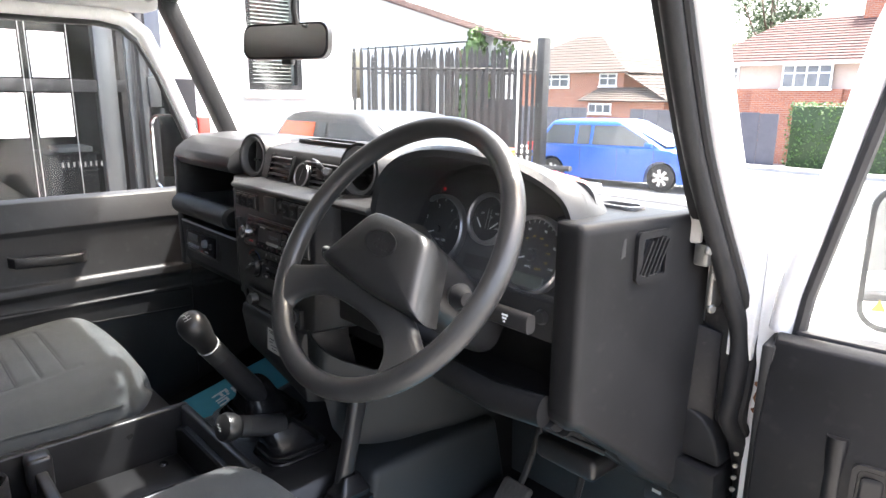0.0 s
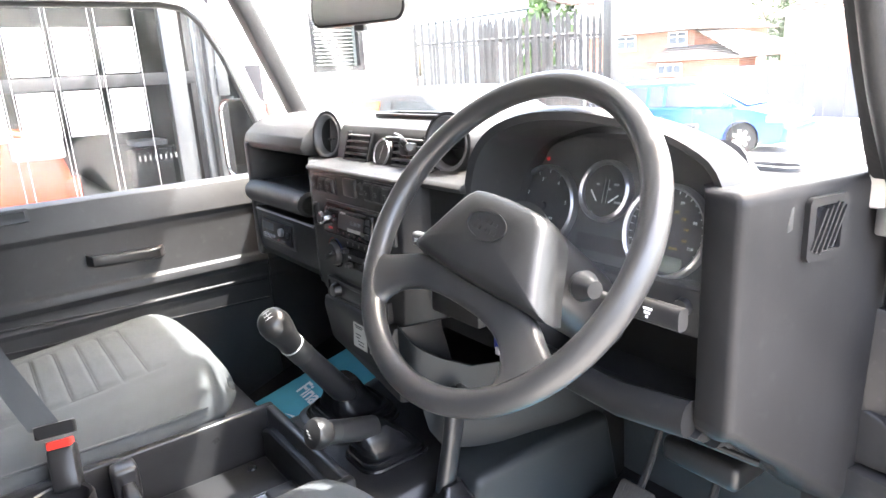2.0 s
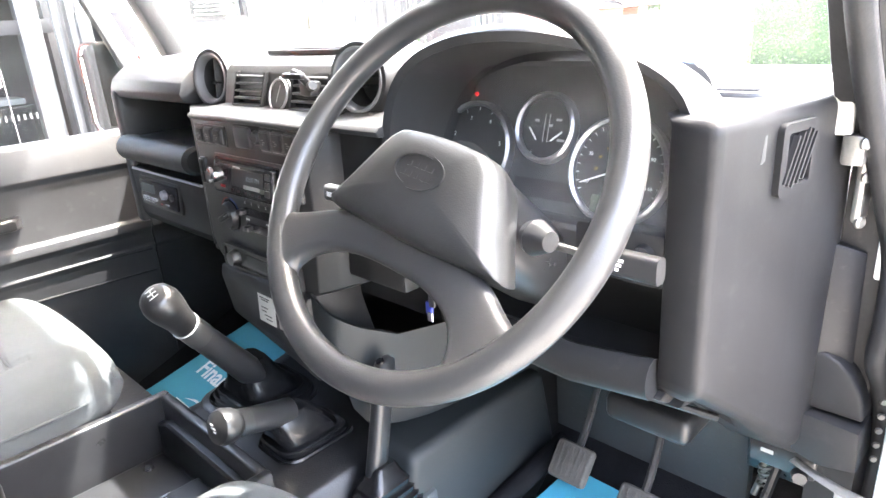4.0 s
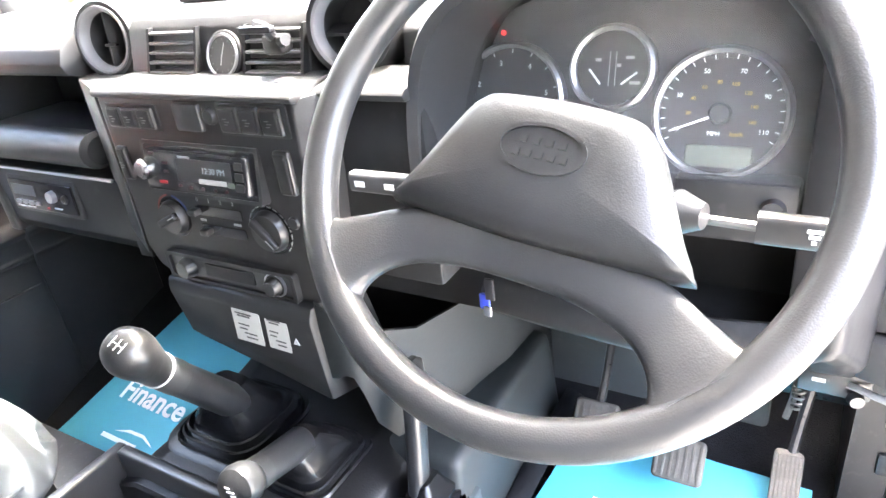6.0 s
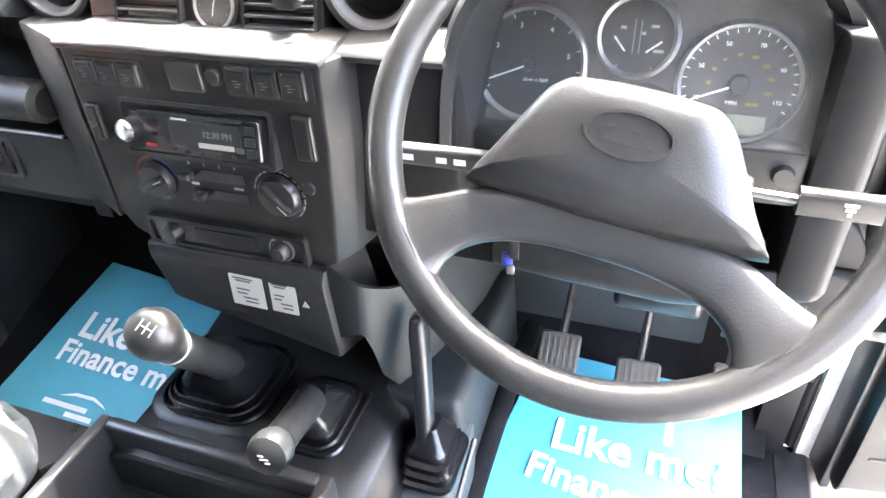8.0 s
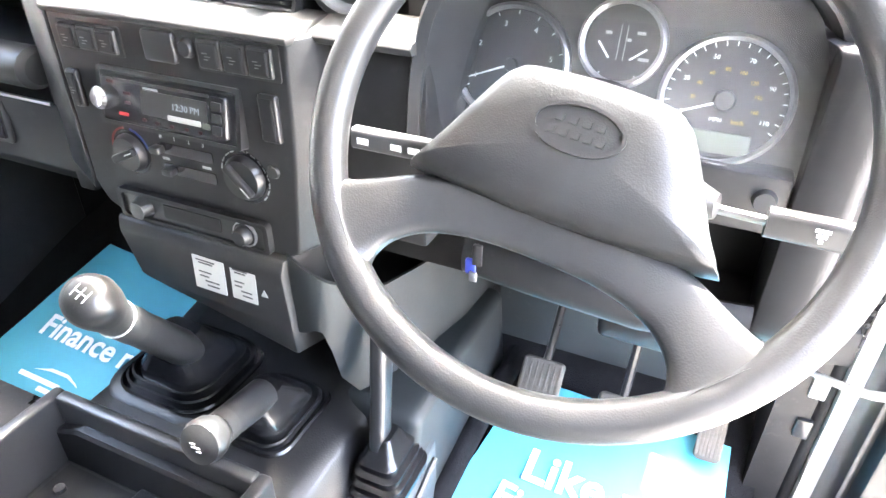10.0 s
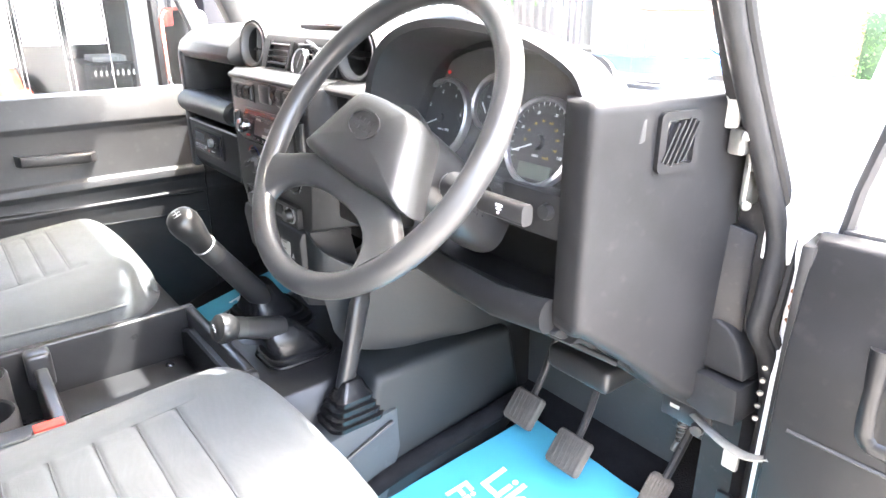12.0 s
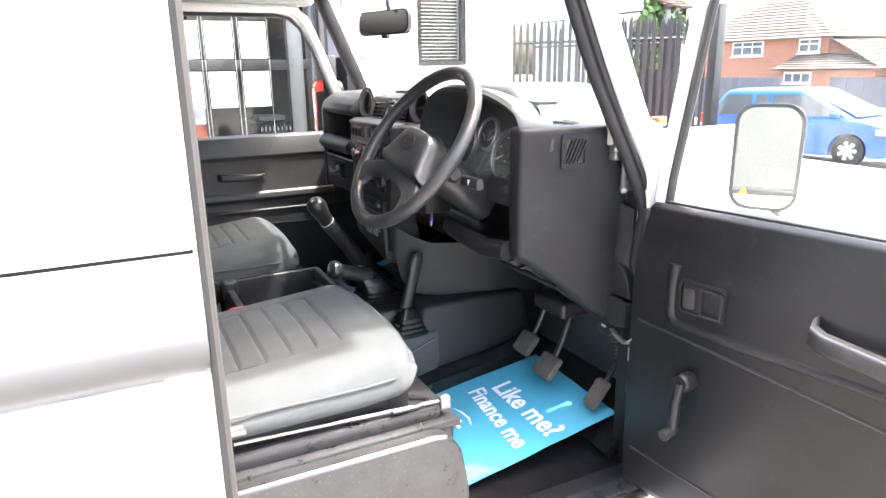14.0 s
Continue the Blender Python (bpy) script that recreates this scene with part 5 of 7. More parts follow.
part("boot_plate", loft([[(-0.060 + x, 0.0 + y, z) for x, y in rounded(w, d, 0.05, 6)] for w, d, z in ((0.196, 0.196, 0.862), (0.196, 0.196, 0.874), (0.188, 0.188, 0.8775), (0.150, 0.145, 0.8775))]), TUNNELM, GL, "grained black plate round the boot")
part("boot", boot(-0.062, -0.004, 0.874, 0.165, 0.160, [(1.0, 0), (1.0, 0.008), (0.96, 0.011), (0.93, 0.005), (0.90, 0.005), (0.885, 0.018), (0.85, 0.020), (0.82, 0.012), (0.79, 0.012), (0.775, 0.028), (0.74, 0.030), (0.71, 0.022), (0.68, 0.022), (0.62, 0.038), (0.50, 0.052), (0.42, 0.070), (0.34, 0.092)], 0.092, (0.012, -0.03)), BOOT, GL, "ribbed black rubber boot")
la, lb = Vector((-0.042, -0.022, 0.925)), Vector((0.006, -0.143, 1.086))
part("shaft", tube([la, la.lerp(lb, 0.5), lb], [0.024, 0.0215, 0.0195], 20), BLACK, GL, "tapered black plastic shaft")
part("collar", tube([lb - (lb - la).normalized() * 0.038, lb - (lb - la).normalized() * 0.001, lb], [0.0212, 0.0203, 0.0203], 22), material("lever_grey", (0.028, 0.028, 0.027), 0.36, vary=0.1, scale=20), GL)
UPSILVER = material("bright_ring", (0.55, 0.55, 0.54), 0.4, 0.3, vary=0.05, scale=20)
part("silver_ring", tube([lb - (lb - la).normalized() * 0.002, lb + (lb - la).normalized() * 0.0005], 0.0213, 24), UPSILVER, GL)
kd = Vector((0.36, -0.50, 0.79)).normalized()
kp = [lb, lb + kd * 0.02, lb + kd * 0.036, lb + kd * 0.053, lb + kd * 0.068, lb + kd * 0.081, lb + kd * 0.089, lb + kd * 0.092]
KNOB = material("worn_knob", (0.013, 0.013, 0.013), 0.31, vary=0.1, scale=25, bump=0.08, bump_scale=300, wear=0.05)
part("knob", tube(kp, [0.0200, 0.0208, 0.0232, 0.0258, 0.0266, 0.0236, 0.0152, 0.004], 24), KNOB, GL, "worn black gear knob")
km = facing(lb + kd * 0.0932, kd, (0, 1, 0))
part("shift_pattern", joined([bars(km, [(-0.007, 0, 0.0010), (0, 0, 0.0010), (0.007, 0, 0.0010)], 0.013, 0.0005), bars(km, [(0, 0, 0.015)], 0.0010, 0.0005)]), GREYINK, GL)
TLV = thing("transfer_lever", "short transfer-box lever with a round grey knob", "gear lever", (0.09, -0.02, 0.88))
part("boot", boot(0.092, -0.022, 0.868, 0.105, 0.140, [(1.0, 0), (1.0, 0.008), (0.95, 0.011), (0.91, 0.005), (0.87, 0.005), (0.855, 0.020), (0.81, 0.022), (0.77, 0.014), (0.73, 0.014), (0.70, 0.034), (0.62, 0.050), (0.50, 0.062), (0.38, 0.072)], 0.072, (0.005, -0.035)), BOOT, TLV, "ribbed black rubber boot")
ta, tb = Vector((0.100, -0.055, 0.935)), Vector((0.112, -0.142, 0.966))
part("shaft", tube([ta, tb], [0.021, 0.0185], 18), BLACK, TLV)
part("collar", tube([tb - (tb - ta).normalized() * 0.016, tb + (tb - ta).normalized() * 0.001], 0.0195, 20), MATS["lever_grey"], TLV)
td = (tb - ta).normalized()
part("knob", tube([tb, tb + td * 0.012, tb + td * 0.024, tb + td * 0.032, tb + td * 0.036, tb + td * 0.038], [0.0185, 0.024, 0.0255, 0.023, 0.014, 0.004], 22), KNOB, TLV, "worn black round knob")
part("shift_pattern", bars(facing(tb + td * 0.0385, td, (0, 0, 1)), [(-0.004, 0.004, 0.006), (0.004, -0.004, 0.006), (0, 0, 0.010)], 0.0016, 0.0006), GREYINK, TLV)
HB = thing("handbrake_lever", "black upright handbrake lever with a pleated boot", "handbrake", (0.24, 0.02, 0.85))
part("grip", loft([[(x + 0.0105 * a * k, y + 0.0165 * b * k, z) for a, b in rounded(2, 2, 0.7)] for x, y, z, k in ((0.234, -0.010, 0.845, 0.9), (0.232, -0.004, 0.865, 1.0), (0.223, 0.021, 0.935, 1.0), (0.215, 0.042, 1.000, 1.08), (0.213, 0.047, 1.014, 0.9), (0.212, 0.049, 1.020, 0.4))]), BLACK, HB)
part("button", lathe([(0, 0.006), (0.006, 0.005), (0.007, 0), (0, 0)], facing((0.213, 0.040, 1.014), (0, -0.5, 1)), 14), GLOSSY, HB)
part("boot", boot(0.240, -0.002, 0.800, 0.078, 0.105, [(1.0, 0), (1.02, 0.008), (0.90, 0.010), (0.92, 0.020), (0.80, 0.023), (0.82, 0.033), (0.68, 0.036), (0.70, 0.046), (0.52, 0.055), (0.38, 0.070), (0.30, 0.074)], 0.074, (-0.004, 0.006)), BOOT, HB, "pleated black rubber boot")
part("bracket", prism([(-0.09, 0.60), (-0.09, 0.79), (0.075, 0.805), (0.08, 0.72), (0.04, 0.60)], "x", 0.20, 0.275, 0.006), TRIM, HB, "blue-grey painted steel bracket")
part("bolt_strip", tube([(0.278, -0.04, 0.745), (0.280, 0.06, 0.785)], 0.004, 8), DARKSTEEL, HB)

# ---- cubby box between the seats ----
CB = thing("cubby_box", "open black plastic cubby box between the seats with cup holders", "storage box", (0, -0.35, 0.80))
for nm, a in (("box_side", (-0.178, -0.160, -0.62, -0.128)), ("box_side", (0.148, 0.166, -0.62, -0.128))):
    part(nm, box(*a, 0.70, 0.903, 0.005, 3), BLACK, CB)
part("box_front", box(-0.162, 0.150, -0.146, -0.128, 0.70, 0.903, 0.005, 3), BLACK, CB)
part("box_floor", box(-0.162, 0.150, -0.42, -0.140, 0.785, 0.800, 0.003), BLACK, CB)
part("floor_tray", box(-0.150, 0.050, -0.40, -0.165, 0.800, 0.806, 0.003), DASHG, CB, "grey insert in the bottom of the box")
part("divider", box(-0.162, 0.150, -0.425, -0.405, 0.70, 0.900, 0.005, 3), BLACK, CB)
part("divider_clip", box(-0.115, -0.075, -0.435, -0.395, 0.86, 0.925, 0.008, 3), BLACK, CB)
part("tray_screw", lathe([(0, 0.004), (0.007, 0.004), (0.009, 0), (0, 0)], Matrix.Translation((-0.125, -0.20, 0.806)), 14), GLOSSY, CB)
part("tray_slot", hoop(rounded(0.028, 0.175, 0.003), rounded(0.018, 0.165, 0.002), Matrix.Translation((-0.02, -0.29, 0.806)), 0, 0.005), GLOSSY, CB)
for k in range(3):
    part("slot_rib", box(-0.028 + 0.006 * k, -0.0255 + 0.006 * k, -0.37, -0.21, 0.806, 0.810, 0.0005, 1), SATIN, CB)
part("loose_lid", box(-0.025, 0.065, -0.215, -0.160, 0.807, 0.819, 0.005, 3), DASHG, CB)
part("holder_deck", box(-0.162, 0.150, -0.62, -0.425, 0.70, 0.76, 0.004), BLACK, CB)
for cx in (-0.095, 0.035):
    part("cup_holder", lathe([(0.050, 0.76), (0.050, 0.900), (0.0465, 0.905), (0.043, 0.902), (0.041, 0.775), (0, 0.772), (0, 0.76)], Matrix.Translation((cx, -0.51, 0)), 32), BLACK, CB)
part("holder_frame", box(0.085, 0.150, -0.61, -0.43, 0.76, 0.897, 0.006, 3), BLACK, CB)

# ---- seats ----


def seat(name_label, cx, lap, lift=0.0, back_by=0.0, pleat=0.106):
    S = thing("front_seat", name_label, "car seat", (cx, -0.35, 0.80), "front seats")
    ny, nx = 80, 25
    def top_at(u, v):
        """Height of the cushion at u across (-1..1), v from back (0) to front (1)."""
        z = 0.905 + lift + 0.050 * v - 0.055 * max(0, (v - 0.85) / 0.15) ** 2.6 - 0.032 * abs(u) ** 8
        z += 0.008 * (1 - u * u) + 0.0022 * noise.noise(Vector((u * 2.7 + cx * 9, v * 3.4, 0.7))) + 0.0008 * noise.noise(Vector((u * 8 + cx * 5, v * 9, 2.1)))
        if abs(u) < 0.53:
            for k in range(5):
                d = (v - (0.692 - pleat * k)) / 0.0085
                z -= 0.0045 * math.exp(-d * d)
                d = (v - (0.692 - pleat * (k - 0.5))) / 0.05
                z += 0.0008 * math.exp(-d * d)
        if v < 0.76:
            d = (abs(u) - 0.55) / 0.020
            z -= 0.0035 * math.exp(-d * d)
        return z
    loops = []
    def outline(s, v):
        half = 0.262 * (1 - 0.10 * max(0, (v - 0.62) / 0.38) ** 2 - 0.22 * max(0, (v - 0.86) / 0.14) ** 2)
        return half
    bm = bmesh.new()
    grid = []
    for j in range(ny * 2 + 1):
        v = j / (ny * 2)
        row = []
        hw = outline(1, v)
        for i in range(nx * 2 + 1):
            u = -1 + i / nx
            row.append(bm.verts.new((cx + u * hw, -0.60 + 0.485 * v - 0.012 * abs(u) ** 3 * v, top_at(u, v))))
        grid.append(row)
    for a, b in zip(grid, grid[1:]):
        for i in range(len(a) - 1):
            bm.faces.new((a[i], a[i + 1], b[i + 1], b[i]))
    rim = grid[0][:] + [r[-1] for r in grid[1:]] + list(reversed(grid[-1]))[1:] + [r[0] for r in reversed(grid)][1:-1]
    prev = rim
    for out, zz in ((0.012, 0.885 + lift), (0.016, 0.865 + lift), (0.012, 0.853 + lift), (0.0, 0.844 + lift)):
        cur = []
        for v0 in rim:
            d = Vector((v0.co.x - cx, v0.co.y + 0.36, 0))
            d.normalize()
            zt = min(zz, v0.co.z - 0.004) if zz > 0.88 + lift else zz
            cur.append(bm.verts.new((v0.co.x + d.x * out, v0.co.y + d.y * out, zt)))
        for i in range(len(rim)):
            k = (i + 1) % len(rim)
            bm.faces.new((prev[i], prev[k], cur[k], cur[i]))
        prev = cur
    bm.faces.new(prev)
    cu = part("cushion", bm, SEAT, S, "grey cloth cushion with pleated centre", smooth=70)
    for k in range(5):
        v = 0.692 - pleat * k
        part("seam", tube([(cx + u * 0.262, -0.60 + 0.485 * v, top_at(u, v) + 0.0006) for u in (-0.53, -0.4, -0.2, 0, 0.2, 0.4, 0.53)], 0.0013, 5), SEATD, cu)
    for sx in (-0.55, 0.55):
        part("seam", tube([(cx + sx * 0.262, -0.60 + 0.485 * v, top_at(sx, v) + 0.0004) for v in (0.08, 0.2, 0.4, 0.55, 0.74)], 0.0011, 5), SEATD, cu)
    pipe = []
    for j in range(8, 45, 2):
        v = j / 52
        pipe.append((cx + 0.274 * (1 - 0.10 * max(0, (v - 0.62) / 0.38) ** 2 - 0.22 * max(0, (v - 0.86) / 0.14) ** 2), -0.60 + 0.478 * v, 0.893 + lift - 0.004 * v))
    left = [(2 * cx - x, y, z) for x, y, z in pipe]
    part("piping", tube(pipe, 0.0028, 6), SEAT, cu)
    part("piping", tube(left, 0.0028, 6), SEAT, cu)
    part("base", box(cx - 0.235, cx + 0.235, -0.58, -0.155, 0.812, 0.846 + lift, 0.006), BLACK, S)
    part("loop_handle", tube(smooth_line([(cx + 0.20 * lap, -0.15, 0.83), (cx + 0.235 * lap, -0.115, 0.835), (cx + 0.27 * lap, -0.14, 0.845), (cx + 0.278 * lap, -0.21, 0.85)], 5), 0.005, 8), BLACK, S)
    for sx in (-1, 1):
        part("runner", box(cx + sx * 0.245 - 0.014, cx + sx * 0.245 + 0.014, -0.60, -0.125, 0.812, 0.828, 0.003), DARKSTEEL, S)
    for y in (-0.52, -0.36, -0.24):
        part("bolt", lathe([(0, 0.005), (0.005, 0.005), (0.0065, 0), (0, 0)], facing((cx + 0.260 * lap, y, 0.820), (lap, 0, 0.4)), 10), DARKSTEEL, S)
    back = []
    for z, y, w, d in ((0.90 + lift, -0.575, 0.43, 0.10), (0.95, -0.585, 0.47, 0.13), (1.10, -0.625, 0.50, 0.135), (1.25, -0.66, 0.49, 0.125), (1.38, -0.695, 0.44, 0.11), (1.45, -0.71, 0.36, 0.08), (1.47, -0.715, 0.22, 0.04)):
        back.append([(cx + px, y + py - d / 2, z) for px, py in rounded(w, d, 0.035 if d > 0.06 else 0.015)])
    part("backrest", loft(back), SEAT, S, "grey cloth backrest", smooth=70)
    hr = [[(cx + px, -0.745 + py, z) for px, py in rounded(w, d, 0.03)] for z, w, d in ((1.50, 0.20, 0.07), (1.53, 0.26, 0.10), (1.62, 0.26, 0.10), (1.66, 0.20, 0.07))]
    part("headrest", loft(hr), SEAT, S, smooth=70)
    for sx in (-0.06, 0.06):
        part("headrest_post", tube([(cx + sx, -0.745, 1.44), (cx + sx, -0.745, 1.52)], 0.006, 8), STEEL, S)
    S.matrix_basis = Matrix.Translation((cx, -0.35 + back_by, 0.80))
    return S


DSEAT = seat("grey cloth driver's seat with a pleated cushion", 0.432, 1, 0.024, -0.030)
part("side_rail", tube([(0.700, -0.54, 0.862), (0.702, -0.30, 0.852), (0.704, -0.125, 0.845)], 0.0035, 8), STEEL, DSEAT, "bare steel seat slide rail")
part("slide_channel", box(0.684, 0.712, -0.56, -0.135, 0.8125, 0.840, 0.004), DARKSTEEL, DSEAT)
part("rail_stop", box(0.694, 0.714, -0.135, -0.112, 0.828, 0.856, 0.004), STEEL, DSEAT)
seat("grey cloth passenger seat with a pleated cushion beside the cubby box", -0.458, 1, 0.036, -0.050, 0.093)
SB = thing("seat_belt", "grey webbing seat belt clipped into a red-button buckle", "seat belt", (-0.12, -0.46, 0.9))
part("webbing", loft([[(x - 0.010 * c, y - 0.024, z), (x + 0.012 * c, y + 0.026, z - 0.006), (x + 0.0135 * c, y + 0.026, z - 0.005), (x - 0.0085 * c, y - 0.024, z + 0.001)] for x, y, z, c in ((-0.62, -0.66, 1.62, 1), (-0.44, -0.60, 1.36, 1), (-0.26, -0.53, 1.13, 1), (-0.150, -0.475, 1.012, 1))]), BELT, SB)
bk = facing((-0.118, -0.462, 0.985), (0.55, -0.2, 0.25), (-0.25, 0.0, 1))
part("tongue", slab(rounded(0.062, 0.022, 0.004), bk @ Matrix.Translation((-0.004, 0.034, 0)), -0.006, 0.006, 0.002), BLACK, SB)
part("buckle", slab(rounded(0.044, 0.075, 0.006), bk @ Matrix.Translation((0, -0.030, 0)), -0.011, 0.011, 0.004), BLACK, SB)
part("red_button", slab(rounded(0.038, 0.014, 0.003), bk @ Matrix.Translation((0, 0.010, 0)), -0.009, 0.0125, 0.002), REDBTN, SB, "red release button")
part("stalk", tube([(-0.105, -0.465, 0.92), (-0.10, -0.47, 0.82)], 0.010, 8), BLACK, SB)
SB.matrix_basis = Matrix.Translation((-0.16, -0.488, 0.870))
SB2 = thing("belt_buckle", "black seat belt buckle with a red button beside the cushion", "belt buckle", (0.14, -0.45, 0.90), "belt buckles")
part("body", box(0.134, 0.158, -0.455, -0.410, 0.80, 0.916, 0.006, 3), BLACK, SB2)
part("red_button", box(0.136, 0.156, -0.452, -0.413, 0.916, 0.921, 0.002), REDBTN, SB2)

# ---- driver's door, swung wide open ----
DM = Matrix.Translation((0.821, 0.257, 0)) @ Matrix.Rotation(radians(8), 4, "Z")
DR = thing("door_driver", "open black-trimmed driver's door with wind-down window", "car door", m=DM)
DP = [(0.012, 0.60), (0.002, 0.62), (0.0, 0.70), (0.0, 1.085), (0.004, 1.105), (0.016, 1.140), (0.030, 1.195), (0.040, 1.225), (0.055, 1.234), (0.068, 1.230), (0.07, 0.60)]
part("trim_panel", prism(DP, "x", 0.0, 0.88, 0.004, 2), DOORM, DR, "black moulded door trim", local=True)
part("outer_skin", box(-0.005, 0.90, 0.071, 0.095, 0.56, 1.225, 0.004), WHITE, DR, local=True)
part("door_edge", box(-0.012, 0.004, 0.03, 0.095, 0.58, 1.22, 0.004), BLACK, DR, local=True)
dl = Matrix.Rotation(radians(90), 4, "X")   # x along, y up, z towards the seat


def dpos(x, z, h=0.0):
    return Matrix.Translation((x, -h, z)) @ dl


pk = part("latch_surround", hoop(rounded(0.098, 0.066, 0.010), rounded(0.086, 0.055, 0.008), dpos(0.162, 1.077), -0.002, 0.005), DOORM, DR, local=True)
part("latch_frame", hoop(rounded(0.046, 0.052, 0.005), rounded(0.038, 0.044, 0.004), dpos(0.184, 1.075), -0.002, 0.010), BLACK, pk, local=True)
part("latch_recess", slab(rounded(0.084, 0.053, 0.006), dpos(0.162, 1.076), -0.001, 0.002), DOORM, pk, local=True)
part("latch_paddle", slab(rounded(0.024, 0.042, 0.006), dpos(0.134, 1.075) @ Matrix.Rotation(radians(12), 4, "Y"), 0.002, 0.006, 0.003), DOORM, pk, local=True)
part("panel_ridge", tube(smooth_line([(0.092, 0.012, 1.13), (0.093, 0.009, 1.09), (0.094, 0.008, 1.04), (0.100, 0.008, 1.022), (0.122, 0.008, 1.015), (0.25, 0.008, 1.014), (0.36, 0.008, 1.013), (0.6, 0.009, 1.012), (0.86, 0.010, 1.012)], 6), 0.0125, 20), DOORM, DR, local=True)
for z0, z1 in ((0.998, 0.925), (0.70, 0.66)):
    part("panel_crease", tube([(0.02, 0.0, z0), (0.45, 0.0, (z0 + z1) / 2), (0.87, 0.0, z1)], 0.003, 6), BLACK, DR, local=True)
part("pull_handle", loft([[(x, -y + 0.014 * a, z + 0.016 * b) for a, b in rounded(2, 2, 0.6)] for x, y, z in ((0.368, 0.004, 1.094), (0.378, 0.035, 1.090), (0.40, 0.045, 1.085), (0.49, 0.048, 1.075), (0.57, 0.045, 1.07), (0.595, 0.035, 1.07), (0.605, 0.004, 1.07))]), BLACK, DR, "black pull handle", local=True)
wn_ = part("window_winder", lathe([(0, 0.030), (0.016, 0.030), (0.020, 0.024), (0.020, 0.0), (0, 0)], dpos(0.148, 0.910), 20), DOORM, DR, "black window winder", local=True)
part("crank", tube(smooth_line([(0.148, -0.026, 0.910), (0.147, -0.034, 0.872), (0.144, -0.034, 0.807)], 4), 0.010, 10), DOORM, wn_, local=True)
part("winder_grip", tube([(0.144, -0.034, 0.810), (0.142, -0.060, 0.805)], 0.011, 12), BLACK, wn_, local=True)
# window frame above the waist
FR = [(0.000, 0.078, 1.23), (0.006, 0.078, 1.285), (0.074, 0.058, 1.62), (0.10, 0.052, 1.70), (0.14, 0.050, 1.725), (0.85, 0.050, 1.74), (0.885, 0.055, 1.70), (0.885, 0.078, 1.23)]
fo = part("window_frame", tube(FR, 0.017, 10), WHITE, DR, "white metal window frame", local=True)
part("frame_rubber", tube([(x + (0.022 if x < 0.5 else -0.022), y - 0.006, z - (0.02 if z > 1.6 else 0)) for x, y, z in FR], 0.009, 8), RUBBER, fo, local=True)
part("waist_rail", box(0.02, 0.89, 0.060, 0.092, 1.222, 1.238, 0.004), RUBBER, DR, local=True)
gl_ = part("window_pane", loft([[(0.012, 0.074, 1.235), (0.875, 0.074, 1.235), (0.87, 0.052, 1.73), (0.14, 0.052, 1.72), (0.085, 0.056, 1.62)], [(0.012, 0.078, 1.235), (0.875, 0.078, 1.235), (0.87, 0.056, 1.73), (0.14, 0.056, 1.72), (0.085, 0.06, 1.62)]]), PANE, DR, local=True, smooth=0)
gl_.visible_shadow = False
MX = thing("wing_mirror", "black framed wing mirror on a stalk outside the open door", "wing mirror", m=facing((0.914, 0.50, 1.319), (0.46, -0.89, 0.02)), group="wing mirrors")
part("housing", loft([[(x, y, z) for x, y in rounded(0.126 * k, 0.210 * k, 0.036 * k, 6)] for k, z in ((0.55, -0.040), (0.80, -0.032), (0.96, -0.014), (1.0, 0.0))]), BLACK, MX, local=True)
part("rim", hoop(rounded(0.128, 0.212, 0.037), rounded(0.114, 0.198, 0.032), Matrix.Identity(4), -0.004, 0.004), RUBBER, MX, local=True)
part("glass", slab(rounded(0.114, 0.198, 0.032), Matrix.Identity(4), -0.002, 0.001), MIRROR, MX, local=True)
part("warning_sticker", joined([slab([(-0.010, -0.009), (0.010, -0.009), (0, 0.009)], Matrix.Translation((-0.036, -0.068, 0.001)), 0, 0.0006)]), AMBERINK, MX, local=True)
part("stalk", tube([(0.02, -0.105, -0.03), (0.03, -0.15, -0.10), (0.02, -0.16, -0.18)], 0.010, 8), BLACK, MX, local=True)

# ---- passenger door, shut ----
PD = thing("door_passenger", "closed passenger door with black trim and lit sill", "car door", (-0.66, -0.25, 0.56))
PP = [(-0.766, 0.60), (-0.766, 1.266), (-0.756, 1.276), (-0.735, 1.279), (-0.716, 1.270), (-0.700, 1.204), (-0.707, 1.190), (-0.706, 1.070), (-0.698, 1.062), (-0.694, 1.044), (-0.706, 1.030), (-0.704, 1.002), (-0.699, 0.997), (-0.706, 0.985), (-0.702, 0.60)]
part("trim_panel", prism(PP, "y", -0.60, 0.10, 0.003, 2), DASH, PD, "black moulded door trim")
# Trim profile continued in dark rubber, which paints in the dash's shadow.
part("shadowed_trim", prism(PP, "y", 0.101, 0.34, 0.002, 1), SEALM, PD)
part("outer_skin", box(-0.80, -0.767, -0.60, 0.40, 0.56, 1.268, 0.004), WHITE, PD)
for z in (1.000, 0.945):
    part("trim_strip", tube([(-0.7035, -0.59, z + 0.012), (-0.7035, 0.09, z - 0.012)], 0.0026, 6), DASHG, PD)
part("pull_handle", loft([[(x + 0.011 * a, y, z + 0.013 * b) for a, b in rounded(2, 2, 0.6)] for y, x, z in ((-0.335, -0.706, 1.132), (-0.325, -0.685, 1.131), (-0.30, -0.679, 1.130), (-0.20, -0.679, 1.126), (-0.178, -0.685, 1.125), (-0.163, -0.706, 1.124))]), BLACK, PD, "black pull handle")
